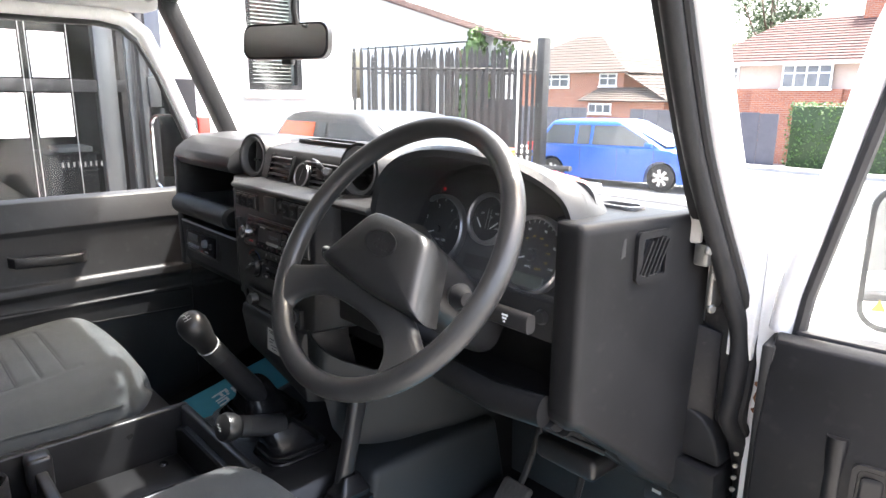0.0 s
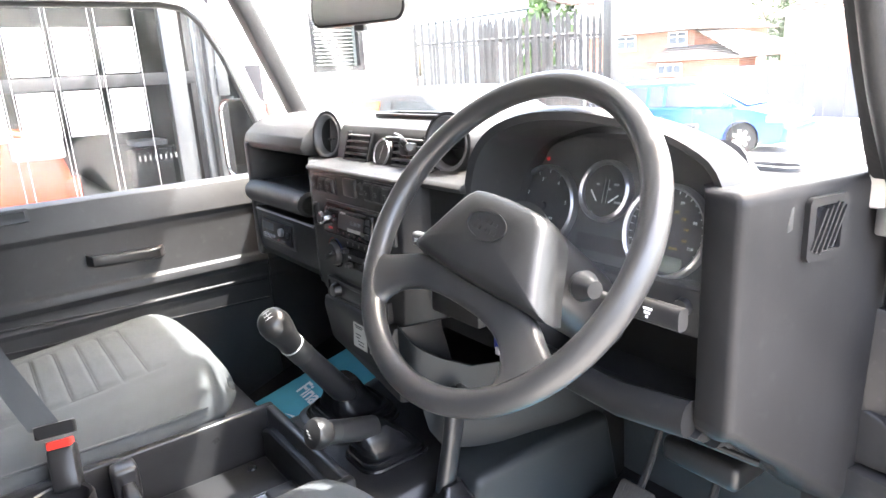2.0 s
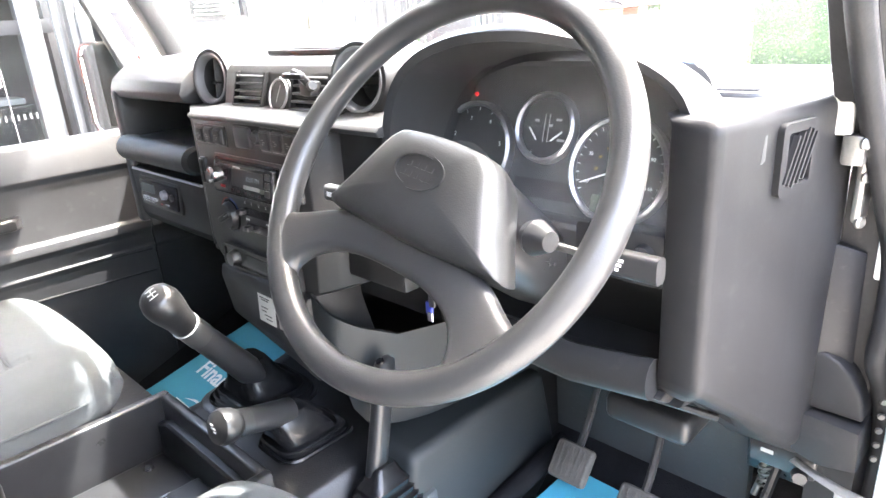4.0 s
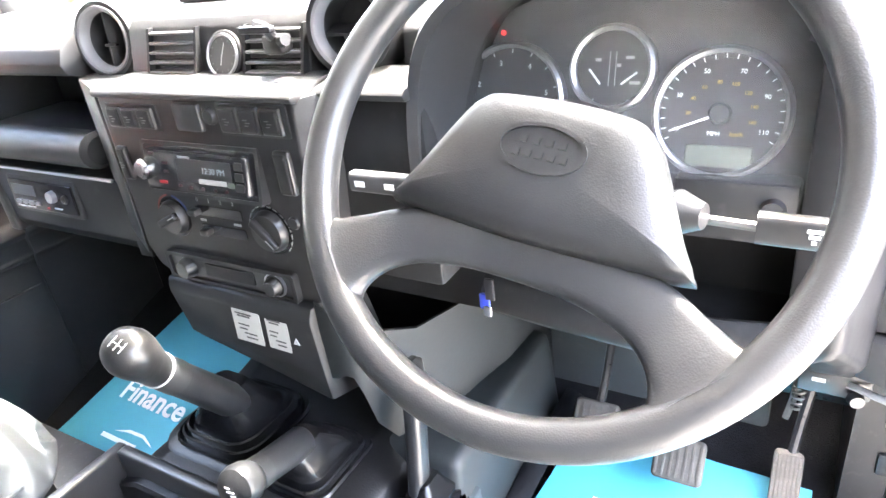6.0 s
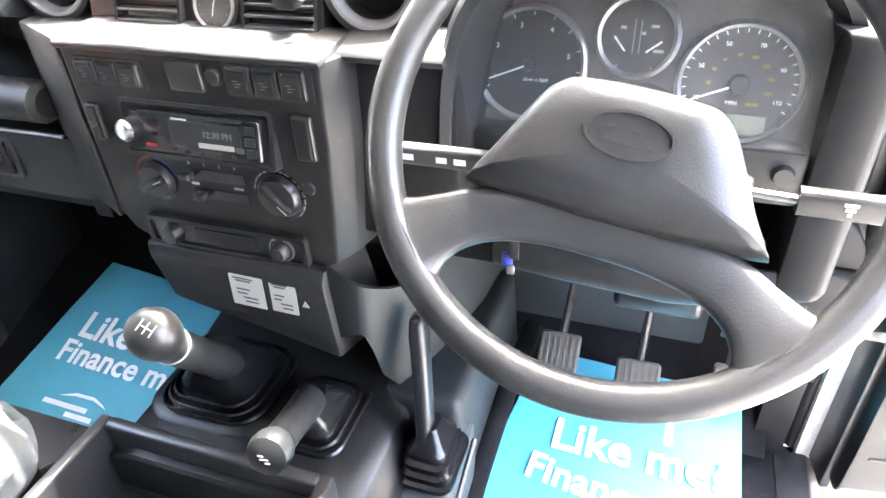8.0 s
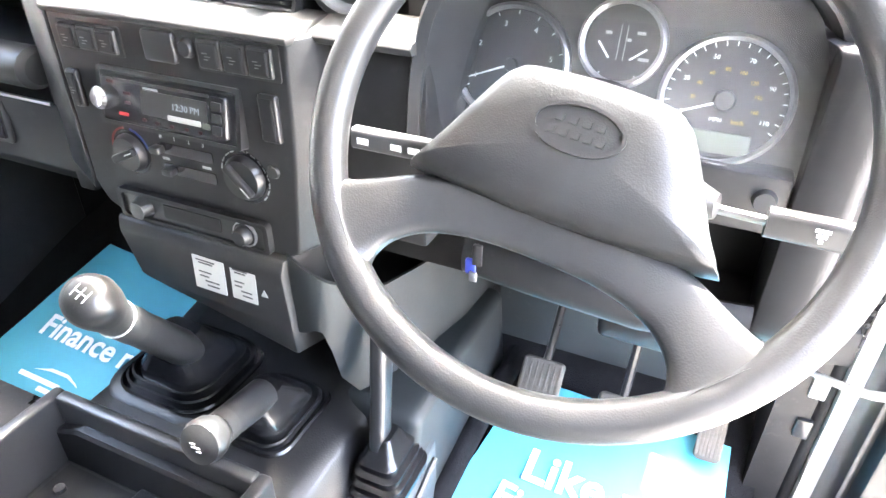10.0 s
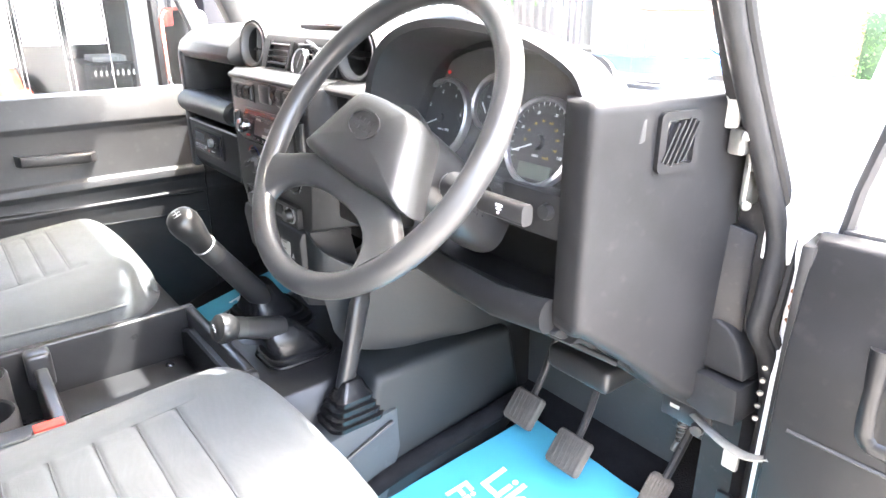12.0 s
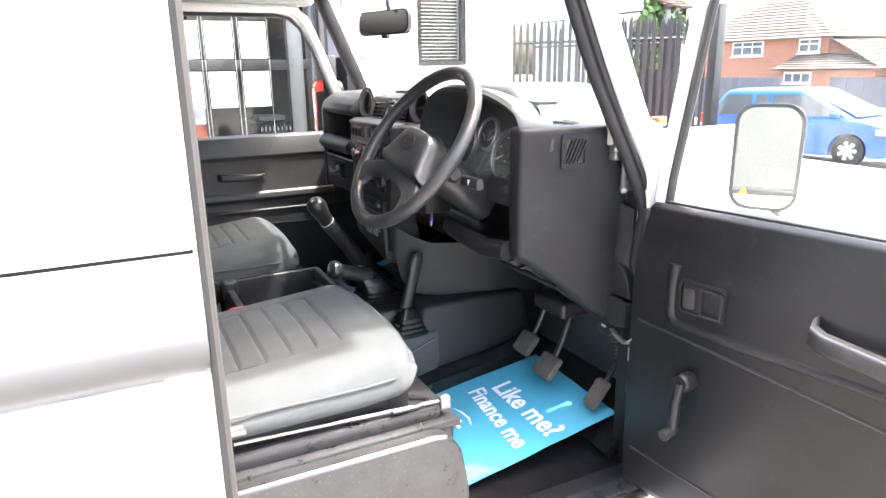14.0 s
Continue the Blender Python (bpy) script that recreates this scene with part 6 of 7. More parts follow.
part("lock_catch", hoop(rounded(0.060, 0.030, 0.004), rounded(0.044, 0.018, 0.003), facing((-0.712, -0.458, 1.258), (0.9, 0, 0.25)), -0.002, 0.006), BLACK, PD)
PF = [(-0.735, 0.165, 1.275), (-0.733, 0.150, 1.40), (-0.716, 0.075, 1.58), (-0.708, 0.030, 1.68), (-0.705, -0.01, 1.712), (-0.702, -0.06, 1.72), (-0.702, -0.55, 1.72), (-0.704, -0.585, 1.68), (-0.735, -0.59, 1.275)]
pf = part("window_frame", tube(PF, 0.020, 10), WHITE, PD, "white metal window frame")
part("frame_rubber", tube([(x + 0.012, y + (0.0 if y > 0.1 else 0), z) for x, y, z in [(a, b - 0.024 if b > -0.3 else b + 0.024, c - (0.022 if c > 1.6 else 0)) for a, b, c in PF]], 0.007, 8), RUBBER, pf)
pg = part("window_pane", loft([[(-0.735, -0.58, 1.27), (-0.735, 0.16, 1.27), (-0.710, 0.03, 1.68), (-0.706, -0.56, 1.71)], [(-0.739, -0.58, 1.27), (-0.739, 0.16, 1.27), (-0.714, 0.03, 1.68), (-0.710, -0.56, 1.71)]]), PANE, PD, smooth=0)
pg.visible_shadow = False
MX2 = thing("wing_mirror", "chrome-edged wing mirror outside the passenger window", "wing mirror", m=facing((-0.935, 0.155, 1.352), (0.34, -0.94, 0.0)), group="wing mirrors")
part("housing", slab(rounded(0.156, 0.226, 0.034), Matrix.Identity(4), -0.04, 0.0), BLACK, MX2, local=True)
part("rim", hoop(rounded(0.164, 0.236, 0.040), rounded(0.148, 0.220, 0.033), Matrix.Identity(4), -0.008, 0.005), CHROME, MX2, local=True)
part("glass", slab(rounded(0.150, 0.222, 0.033), Matrix.Identity(4), -0.002, 0.001), MIRROR, MX2, local=True)
part("arm", tube([(0.03, -0.11, -0.03), (0.07, -0.125, 0.02), (0.14, -0.115, 0.05)], 0.020, 10), WHITE, MX2, local=True)

# ---- outside ----
def ground_mat(name, colour, vary, scale):
    return material(name, colour, 0.9, vary=vary, scale=scale, bump=0.5, bump_scale=60, wear=0.1)


CONC = ground_mat("pale_concrete", (0.23, 0.225, 0.215), 0.2, 0.7)
ASPH = ground_mat("worn_asphalt", (0.10, 0.10, 0.10), 0.25, 0.8)
KERB = ground_mat("kerb_stone", (0.36, 0.35, 0.33), 0.2, 2)
BRICK = bpy.data.materials.new("red_brick")
BRICK.use_nodes = True
_n = BRICK.node_tree
_p = _n.nodes["Principled BSDF"]
_p.inputs["Roughness"].default_value = 0.9
_t = _n.nodes.new("ShaderNodeTexCoord")
_mp = _n.nodes.new("ShaderNodeMapping")
_b = _n.nodes.new("ShaderNodeTexBrick")
_b.inputs["Scale"].default_value = 1.0
_b.inputs["Brick Width"].default_value = 0.225
_b.inputs["Row Height"].default_value = 0.075
_b.inputs["Mortar Size"].default_value = 0.008
_b.inputs["Color1"].default_value = (0.36, 0.12, 0.06, 1)
_b.inputs["Color2"].default_value = (0.27, 0.085, 0.05, 1)
_b.inputs["Mortar"].default_value = (0.34, 0.28, 0.23, 1)
_mp.inputs["Rotation"].default_value = (radians(90), 0, 0)
_n.links.new(_t.outputs["Object"], _mp.inputs["Vector"])
_n.links.new(_mp.outputs[0], _b.inputs["Vector"])
_n.links.new(_b.outputs["Color"], _p.inputs["Base Color"])
RENDERM = material("pink_render", (0.52, 0.42, 0.36), 0.9, vary=0.1, scale=2, bump=0.3, bump_scale=40)
TILE = material("roof_tile", (0.075, 0.040, 0.034), 0.85, vary=0.3, scale=3, bump=0.3, bump_scale=20)
TILEG = material("brown_roof_tile", (0.075, 0.058, 0.050), 0.85, vary=0.3, scale=3, bump=0.3, bump_scale=20)
UPVC = material("white_window_frame", (0.78, 0.78, 0.77), 0.4, vary=0.03, scale=5)
WPANE = material("house_window_pane", (0.12, 0.13, 0.14), 0.08, vary=0.3, scale=1.5)
FENCEM = material("black_fence_paint", (0.014, 0.015, 0.017), 0.5, vary=0.3, scale=6, wear=0.1)
GREYW = material("grey_hoarding", (0.085, 0.085, 0.10), 0.8, vary=0.15, scale=2)
LEAF = material("leaf", (0.055, 0.11, 0.022), 0.6, vary=0.5, scale=30)
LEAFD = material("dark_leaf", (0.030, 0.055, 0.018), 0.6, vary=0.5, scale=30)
BARK = material("bark", (0.10, 0.075, 0.055), 0.9, vary=0.3, scale=10, bump=0.6, bump_scale=40)
BLUEP = material("blue_car_paint", (0.009, 0.085, 0.40), 0.3, vary=0.04, scale=2, coat=0.3)
SHOWP = material("red_orange_car_paint", (0.42, 0.045, 0.010), 0.25, vary=0.04, scale=2, coat=0.5)
ORANGEP = material("orange_car_paint", (0.75, 0.10, 0.012), 0.25, vary=0.04, scale=2, coat=0.8)
BLACKP = material("black_car_paint", (0.012, 0.012, 0.013), 0.4, vary=0.1, scale=2, coat=0.15)
CARGLASS = material("car_glass", (0.09, 0.10, 0.105), 0.06, vary=0.2, scale=2)
TYRE = material("tyre", (0.018, 0.018, 0.018), 0.8, vary=0.2, scale=20, bump=0.3, bump_scale=100)
ALLOY = material("alloy_wheel", (0.60, 0.60, 0.61), 0.35, 0.8, vary=0.1, scale=10)
WBRICK = material("white_painted_brick", (0.60, 0.62, 0.64), 0.7, vary=0.07, scale=3, bump=0.4, bump_scale=90)
FRAMEM = material("grey_door_frame", (0.012, 0.012, 0.014), 0.55, vary=0.1, scale=5, spec=0.15)
# Dark base colours put the dimness behind the glass into walls, floor and counter.
DIMROOM = material("dim_interior", (0.022, 0.022, 0.025), 0.8, vary=0.3, scale=2, spec=0.15)
SHOPFLOOR = material("dim_shop_floor", (0.07, 0.07, 0.072), 0.5, vary=0.2, scale=3, spec=0.2)

g = bmesh.new()
rows = []
for y, z in ((-300, 0), (-20, 0), (8.5, 0), (10.6, -0.29), (12.6, -0.38), (19.5, -0.62), (30, -1.3), (60, -1.6), (400, -1.6)):
    rows.append([g.verts.new((x, y, z)) for x in (-300, -60, -20, 0, 20, 60, 300)])
for r0, r1 in zip(rows, rows[1:]):
    for k in range(6):
        g.faces.new((r0[k], r0[k + 1], r1[k + 1], r1[k]))
solo("ground", g, CONC, "pale sunlit concrete forecourt and ground", "ground", kind="structure")
rd = loft([[(-120, 12.8, -0.380), (120, 12.8, -0.380), (120, 12.8, -0.40), (-120, 12.8, -0.40)], [(-120, 19.5, -0.604), (120, 19.5, -0.604), (120, 19.5, -0.625), (-120, 19.5, -0.625)]])
solo("road", rd, ASPH, "worn asphalt street beyond the forecourt", "road", kind="structure")
pv = loft([[(-120, 19.5, -0.50), (120, 19.5, -0.50), (120, 19.5, -0.70), (-120, 19.5, -0.70)], [(-120, 21.4, -0.60), (120, 21.4, -0.60), (120, 21.4, -0.80), (-120, 21.4, -0.80)]])
solo("pavement", pv, KERB, "concrete pavement with a raised kerb", "pavement", kind="structure")

# palisade fence and gate
FA, FB = Vector((-10.15, 6.75, 0)), Vector((-7.45, 8.9, 0))


def palisade(a, b, height, count, label, base=0.05, sheet=None):
    F = thing("palisade_fence", label, "fence", a, "palisade fencing")
    d = (b - a)
    L = d.length
    d.normalize()
    nrm = Vector((d.y, -d.x, 0))
    first = None
    for k in range(count):
        p = a + d * (L * (k + 0.5) / count)
        mm = Matrix((d, -nrm, Vector((0, 0, 1)))).transposed().to_4x4()
        h = height + 0.03 * math.sin(k * 2.3)
        if first is None:
            pts = [(-0.034, base), (0.034, base), (0.034, height - 0.16), (0.016, height - 0.05), (0.0, height), (-0.016, height - 0.05), (-0.034, height - 0.16)]
            bm = prism(pts, "y", -0.012, 0.012)
            first = part("pale", bm, FENCEM, F, local=True, smooth=0)
            first.matrix_basis = Matrix.Translation(p - a) @ mm
        else:
            share("pale", first, F, Matrix.Translation(p - a) @ mm)
    for z in (0.35, height - 0.42):
        q0, q1 = a + nrm * -0.03 + Vector((0, 0, z)), b + nrm * -0.03 + Vector((0, 0, z))
        part("rail", tube([q0, q1], 0.03, 4), FENCEM, F, smooth=0)
    return F


palisade(FA, FB, 2.42, 24, "black steel palisade fence with pointed pales")
palisade(FA + Vector((0.6, 1.5, 0)), FB + Vector((-0.2, 0.9, 0)), 2.42, 21, "black steel palisade gate standing open behind the fence")
palisade(FA + Vector((-1.2, 1.6, 0)), FA + Vector((1.4, 3.8, 0)), 2.40, 15, "black steel palisade fence with pointed pales")
GP = thing("gate_post", "square black steel gate post", "post", (-7.85, 10.24, 0), "gate posts")
part("post", box(-7.95, -7.75, 10.14, 10.34, -0.06, 2.66, 0.01), FENCEM, GP)
GP2 = thing("gate_post", "white painted gate edge post", "post", (-7.97, 9.6, 0), "gate posts")
part("post", box(-8.02, -7.93, 9.55, 9.65, -0.04, 2.55, 0.01), UPVC, GP2)
GS = thing("gate_sheet", "dark steel sheet on the lower gate", "gate panel", (-7.5, 9.0, 0))
part("sheet", box(-0.42, 0.42, -0.02, 0.02, 0.05, 1.45, 0.004, 2, Matrix.Translation((-7.95, 8.95, 0)) @ Matrix.Rotation(math.atan2(2.4, 3.0), 4, "Z")), FENCEM, GS)

# white painted brick building with a blinded window
WB = thing("white_building", "white painted brick building with a blinded window", "building", (-8, 4, 0))
WY0, WY1, WZ0, WZ1 = 3.37, 4.15, 1.56, 2.95      # window opening
for y0, y1, z0, z1 in ((2.3, WY0, 0, 6), (WY1, 4.95, 0, 6), (WY0, WY1, 0, WZ0), (WY0, WY1, WZ1, 6)):
    part("wall", box(-7.4, -7.0, y0, y1, z0, z1, 0), WBRICK, WB, smooth=0)
part("wall", box(-13, -7.4, 4.55, 4.95, 0, 6, 0), WBRICK, WB, smooth=0)
part("wall", box(-13, -7.4, 2.3, 2.7, 0, 6, 0), WBRICK, WB, smooth=0)
part("roof", box(-13.2, -6.8, 2.2, 5.1, 6.0, 6.2, 0.02), TILEG, WB)
bw = part("window", hoop(rounded(WY1 - WY0, WZ1 - WZ0, 0.02), rounded(WY1 - WY0 - 0.14, WZ1 - WZ0 - 0.14, 0.01), facing((-7.06, (WY0 + WY1) / 2, (WZ0 + WZ1) / 2), (1, 0, 0)), -0.04, 0.05), FRAMEM, WB)
part("pane", box(-7.10, -7.095, WY0 + 0.06, WY1 - 0.06, WZ0 + 0.06, WZ1 - 0.06, 0), PANE, bw, smooth=0)
for k in range(26):
    part("blind_slat", box(-7.20, -7.16, WY0 + 0.04, WY1 - 0.04, WZ0 + 0.05 + 0.048 * k, WZ0 + 0.058 + 0.048 * k, 0, 2), UPVC, bw, smooth=0)
part("room_back", box(-7.35, -7.30, WY0, WY1, WZ0, WZ1, 0), DIMROOM, bw)
part("sill", box(-7.0, -6.90, WY0 - 0.1, WY1 + 0.1, WZ0 - 0.10, WZ0 - 0.01, 0.01), UPVC, WB)

# far houses


def tiled_slope(parent, quad, rows, mat, name="roof_slope"):
    """A roof slope of overlapping tile courses: eaves left, eaves right, ridge right, ridge left."""
    a, b, c, d = [Vector(p) for p in quad]
    n = (b - a).cross(d - a).normalized()
    if n.z < 0:
        n = -n
    bm = bmesh.new()
    for r in range(rows):
        f0, f1 = r / rows, (r + 1.0) / rows
        p = [a.lerp(d, f0) + n * 0.05, b.lerp(c, f0) + n * 0.05, b.lerp(c, f1) + n * 0.012, a.lerp(d, f1) + n * 0.012]
        q = [a.lerp(d, f0) - n * 0.02, b.lerp(c, f0) - n * 0.02, b.lerp(c, f1) - n * 0.02, a.lerp(d, f1) - n * 0.02]
        vt = [bm.verts.new(v) for v in p]
        vb = [bm.verts.new(v) for v in q]
        bm.faces.new(vt)
        for k in range(4):
            bm.faces.new((vt[k], vb[k], vb[(k + 1) % 4], vt[(k + 1) % 4]))
    return tagged(part(name, bm, mat, parent, smooth=0), "", "", "", "stuff")


def house_window(parent, x0, x1, z0, z1, y, lights=2, transom=True):
    w = part("window", box(x0, x1, y - 0.05, y + 0.06, z0, z1, 0.01), UPVC, parent)
    n = lights
    for k in range(n):
        a = x0 + 0.07 + (x1 - x0 - 0.07) * k / n
        b = x0 + (x1 - x0 - 0.07) * (k + 1) / n
        zt = z1 - 0.07 - (0.28 * (z1 - z0) if transom else 0)
        part("pane", box(a, b, y - 0.056, y - 0.048, z0 + 0.07, zt - 0.03, 0), WPANE, w, smooth=0)
        if transom:
            part("pane", box(a, b, y - 0.056, y - 0.048, zt + 0.03, z1 - 0.07, 0), WPANE, w, smooth=0)
    part("sill", box(x0 - 0.05, x1 + 0.05, y - 0.10, y, z0 - 0.07, z0, 0.01), UPVC, w)
    return w


HL = thing("brick_house", "detached red brick house with a brown hipped tile roof", "house", (-23, 32, -1.3), "houses across the street")
part("wall", box(-28.0, -18.8, 30, 37, -1.4, 2.75, 0), BRICK, HL, smooth=0)
tiled_slope(HL, [(-28.4, 29.6, 2.7), (-18.4, 29.6, 2.7), (-22.9, 33.5, 5.0), (-24.3, 33.5, 5.0)], 14, TILEG)
tiled_slope(HL, [(-18.4, 29.6, 2.7), (-18.4, 37.4, 2.7), (-22.9, 33.6, 5.0), (-22.9, 33.5, 5.0)], 14, TILEG)
tiled_slope(HL, [(-28.4, 37.4, 2.7), (-28.4, 29.6, 2.7), (-24.3, 33.5, 5.0), (-24.3, 33.6, 5.0)], 14, TILEG)
part("extension_wall", box(-20.1, -15.6, 28.6, 30, -1.4, 1.30, 0), BRICK, HL, smooth=0)
tiled_slope(HL, [(-20.4, 28.3, 1.25), (-15.2, 28.3, 1.25), (-16.4, 30, 1.95), (-20.2, 30, 1.95)], 7, TILEG, "extension_roof")
tiled_slope(HL, [(-15.2, 28.3, 1.25), (-13.6, 33.5, 1.35), (-18.8, 33.5, 2.7), (-18.8, 30, 2.7)], 9, TILEG, "extension_roof")
house_window(HL, -20.3, -19.2, 2.02, 2.68, 30, 2)
house_window(HL, -24.2, -22.3, 1.95, 2.68, 30, 3)
house_window(HL, -19.9, -18.5, 0.62, 1.15, 28.6, 3, False)
HR = thing("brick_house", "semi-detached brick and render house with a red tiled roof", "house", (-7, 31, -1.2), "houses across the street")
part("wall", box(-12.5, 1.5, 28.0, 35, 1.85, 2.9, 0), RENDERM, HR, smooth=0)
part("brick_base", box(-12.55, 1.55, 27.95, 35, -1.3, 1.85, 0), BRICK, HR, smooth=0)
tiled_slope(HR, [(-12.9, 27.6, 2.85), (2.0, 27.6, 2.85), (-0.5, 31.5, 4.9), (-10.6, 31.5, 4.9)], 17, TILE)
tiled_slope(HR, [(-12.9, 35.4, 2.85), (-12.9, 27.6, 2.85), (-10.6, 31.5, 4.9), (-10.6, 31.6, 4.9)], 17, TILE)
part("gutter", tube([(-12.9, 27.55, 2.84), (2, 27.55, 2.84)], 0.06, 6), UPVC, HR)
house_window(HR, -12.25, -11.0, 1.93, 2.80, 27.98, 2)
house_window(HR, -9.15, -7.3, 1.88, 2.80, 27.75, 4)
part("bay_brick", box(-10.3, -6.9, 27.76, 28.0, -1.2, 1.86, 0), BRICK, HR, smooth=0)
part("chimney", box(-7.55, -6.85, 31.1, 31.9, 4.7, 6.1, 0.02), BRICK, HR, smooth=0)
HR.matrix_basis = Matrix.Translation((-7.85, 31, -1.2))
BU = thing("bungalow", "low building with a white wall and pink tiled roof", "house", (-17, 16, 0), "houses across the street")
part("wall", box(-20, -12.8, 14.2, 15.0, -0.5, 3.15, 0), WBRICK, BU, smooth=0)
part("gable", prism([(-21, 3.1), (-12.8, 3.1), (-21, 5.4)], "y", 14.2, 15.0), WBRICK, BU, smooth=0)
tiled_slope(BU, [(-12.3, 15.0, 3.05), (-12.3, 13.8, 3.05), (-21, 13.8, 5.5), (-21, 15.0, 5.5)], 22, TILE)

HO = thing("hoarding", "dark grey timber hoarding along the far pavement", "hoarding", (-9, 20.6, -0.6))
for k in range(9):
    part("board", box(-12.86 + 0.6 * k, -12.28 + 0.6 * k, 21.45, 21.50, -0.75, 1.05 if k < 8 else 1.02, 0.004), GREYW, HO, smooth=0)
YF = thing("hoarding", "dark timber fence in front of the detached house", "hoarding", (-20, 26, -1))
for k in range(14):
    part("board", box(-24.0 + 0.42 * k, -23.6 + 0.42 * k, 26.0, 26.05, -1.1, 0.95, 0.004), GREYW, YF, smooth=0)


def leaf_cloud(name, centre, radii, count, size, seed, flatten=0.0):
    """Many small leaf faces through a lumpy volume."""
    rng = random.Random(seed)
    verts, faces = [], []
    lumps = [Vector((rng.uniform(-0.7, 0.7), rng.uniform(-0.7, 0.7), rng.uniform(-0.7, 0.7))) for _ in range(14)]
    while len(faces) < count:
        l = rng.choice(lumps)
        d = Vector((rng.gauss(0, 1), rng.gauss(0, 1), rng.gauss(0, 1)))
        d.normalize()
        p = l + d * (rng.random() ** 0.4) * 0.42
        if flatten:
            p = Vector((rng.uniform(-1, 1), rng.uniform(-1, 1), rng.uniform(-1, 1) ** 1))
        c = Vector(centre) + Vector((p.x * radii[0], p.y * radii[1], p.z * radii[2]))
        u = Vector((rng.gauss(0, 1), rng.gauss(0, 1), rng.gauss(0, 1))).normalized()
        v = u.orthogonal().normalized()
        s = size * rng.uniform(0.6, 1.4)
        k = len(verts)
        verts += [c - u * s, c + v * s * 0.5, c + u * s, c - v * s * 0.5]
        faces.append((k, k + 1, k + 2, k + 3))
    me = bpy.data.meshes.new(name)
    me.from_pydata(verts, [], faces)
    return me


def tree(label, x, y, z, h, rx, mat, seed, count=6000):
    T = thing("tree", label, "tree", (x, y, z), "trees")
    part("trunk", tube(smooth_line([(x, y, z), (x + 0.1, y, z + h * 0.3), (x - 0.05, y + 0.1, z + h * 0.6), (x, y, z + h * 0.85)], 4), [0.22 * (1 - 0.06 * k) for k in range(13)], 10), BARK, T)
    rng = random.Random(seed)
    for k in range(6):
        a = rng.uniform(0, 6.28)
        zz = z + h * rng.uniform(0.35, 0.65)
        part("limb", tube([(x, y, zz), (x + math.cos(a) * rx * 0.4, y + math.sin(a) * rx * 0.4, zz + h * 0.12), (x + math.cos(a) * rx * 0.7, y + math.sin(a) * rx * 0.7, zz + h * 0.28)], [0.09, 0.06, 0.03], 6), BARK, T)
    me = leaf_cloud("crown", (0, 0, h * 0.66), (rx, rx, h * 0.36), count, 0.12, seed)
    me.materials.append(mat)
    cr = new("crown", me)
    cr.parent = T
    return T


tree("tall dark tree behind the houses", -16.5, 42, -1.6, 10.0, 2.6, LEAFD, 5)
tree("leafy tree behind the house gap", -21.5, 44, -1.6, 7.5, 2.2, LEAFD, 8, 4000)
tree("bright green tree behind the palisade fence", -13.4, 13.8, -0.3, 3.7, 0.8, LEAF, 11, 1800)
HG = thing("hedge", "clipped green hedge by the far pavement", "hedge", (-4.6, 22.3, -0.6))
hm = leaf_cloud("foliage", (-0.2, 0, 0.95), (2.6, 0.45, 1.05), 9000, 0.05, 21, 1.0)
hm.materials.append(LEAF)
hf = new("foliage", hm)
hf.parent = HG
hf.matrix_basis = Matrix.Identity(4)
# Solid darker green box, added for the shaded inside of the hedge.
part("hedge_core", box(-7.3, -2.3, 22.0, 22.6, -0.7, 1.28, 0.05), LEAFD, HG)

# unseen grey wall behind, added to cut the sky light from that side
part("wall", box(-3.6, 10.0, -5.2, -5.0, 0, 5.0, 0), material("added_wall_grey", (0.065, 0.066, 0.070), 0.8, vary=0.15, scale=2, bump=0.4, bump_scale=60), thing("sky_block_wall", "tall grey wall added out of view behind the vehicle to block sky light", "wall", (3, -5.1, 0), kind="structure"), smooth=0)

# parked cars


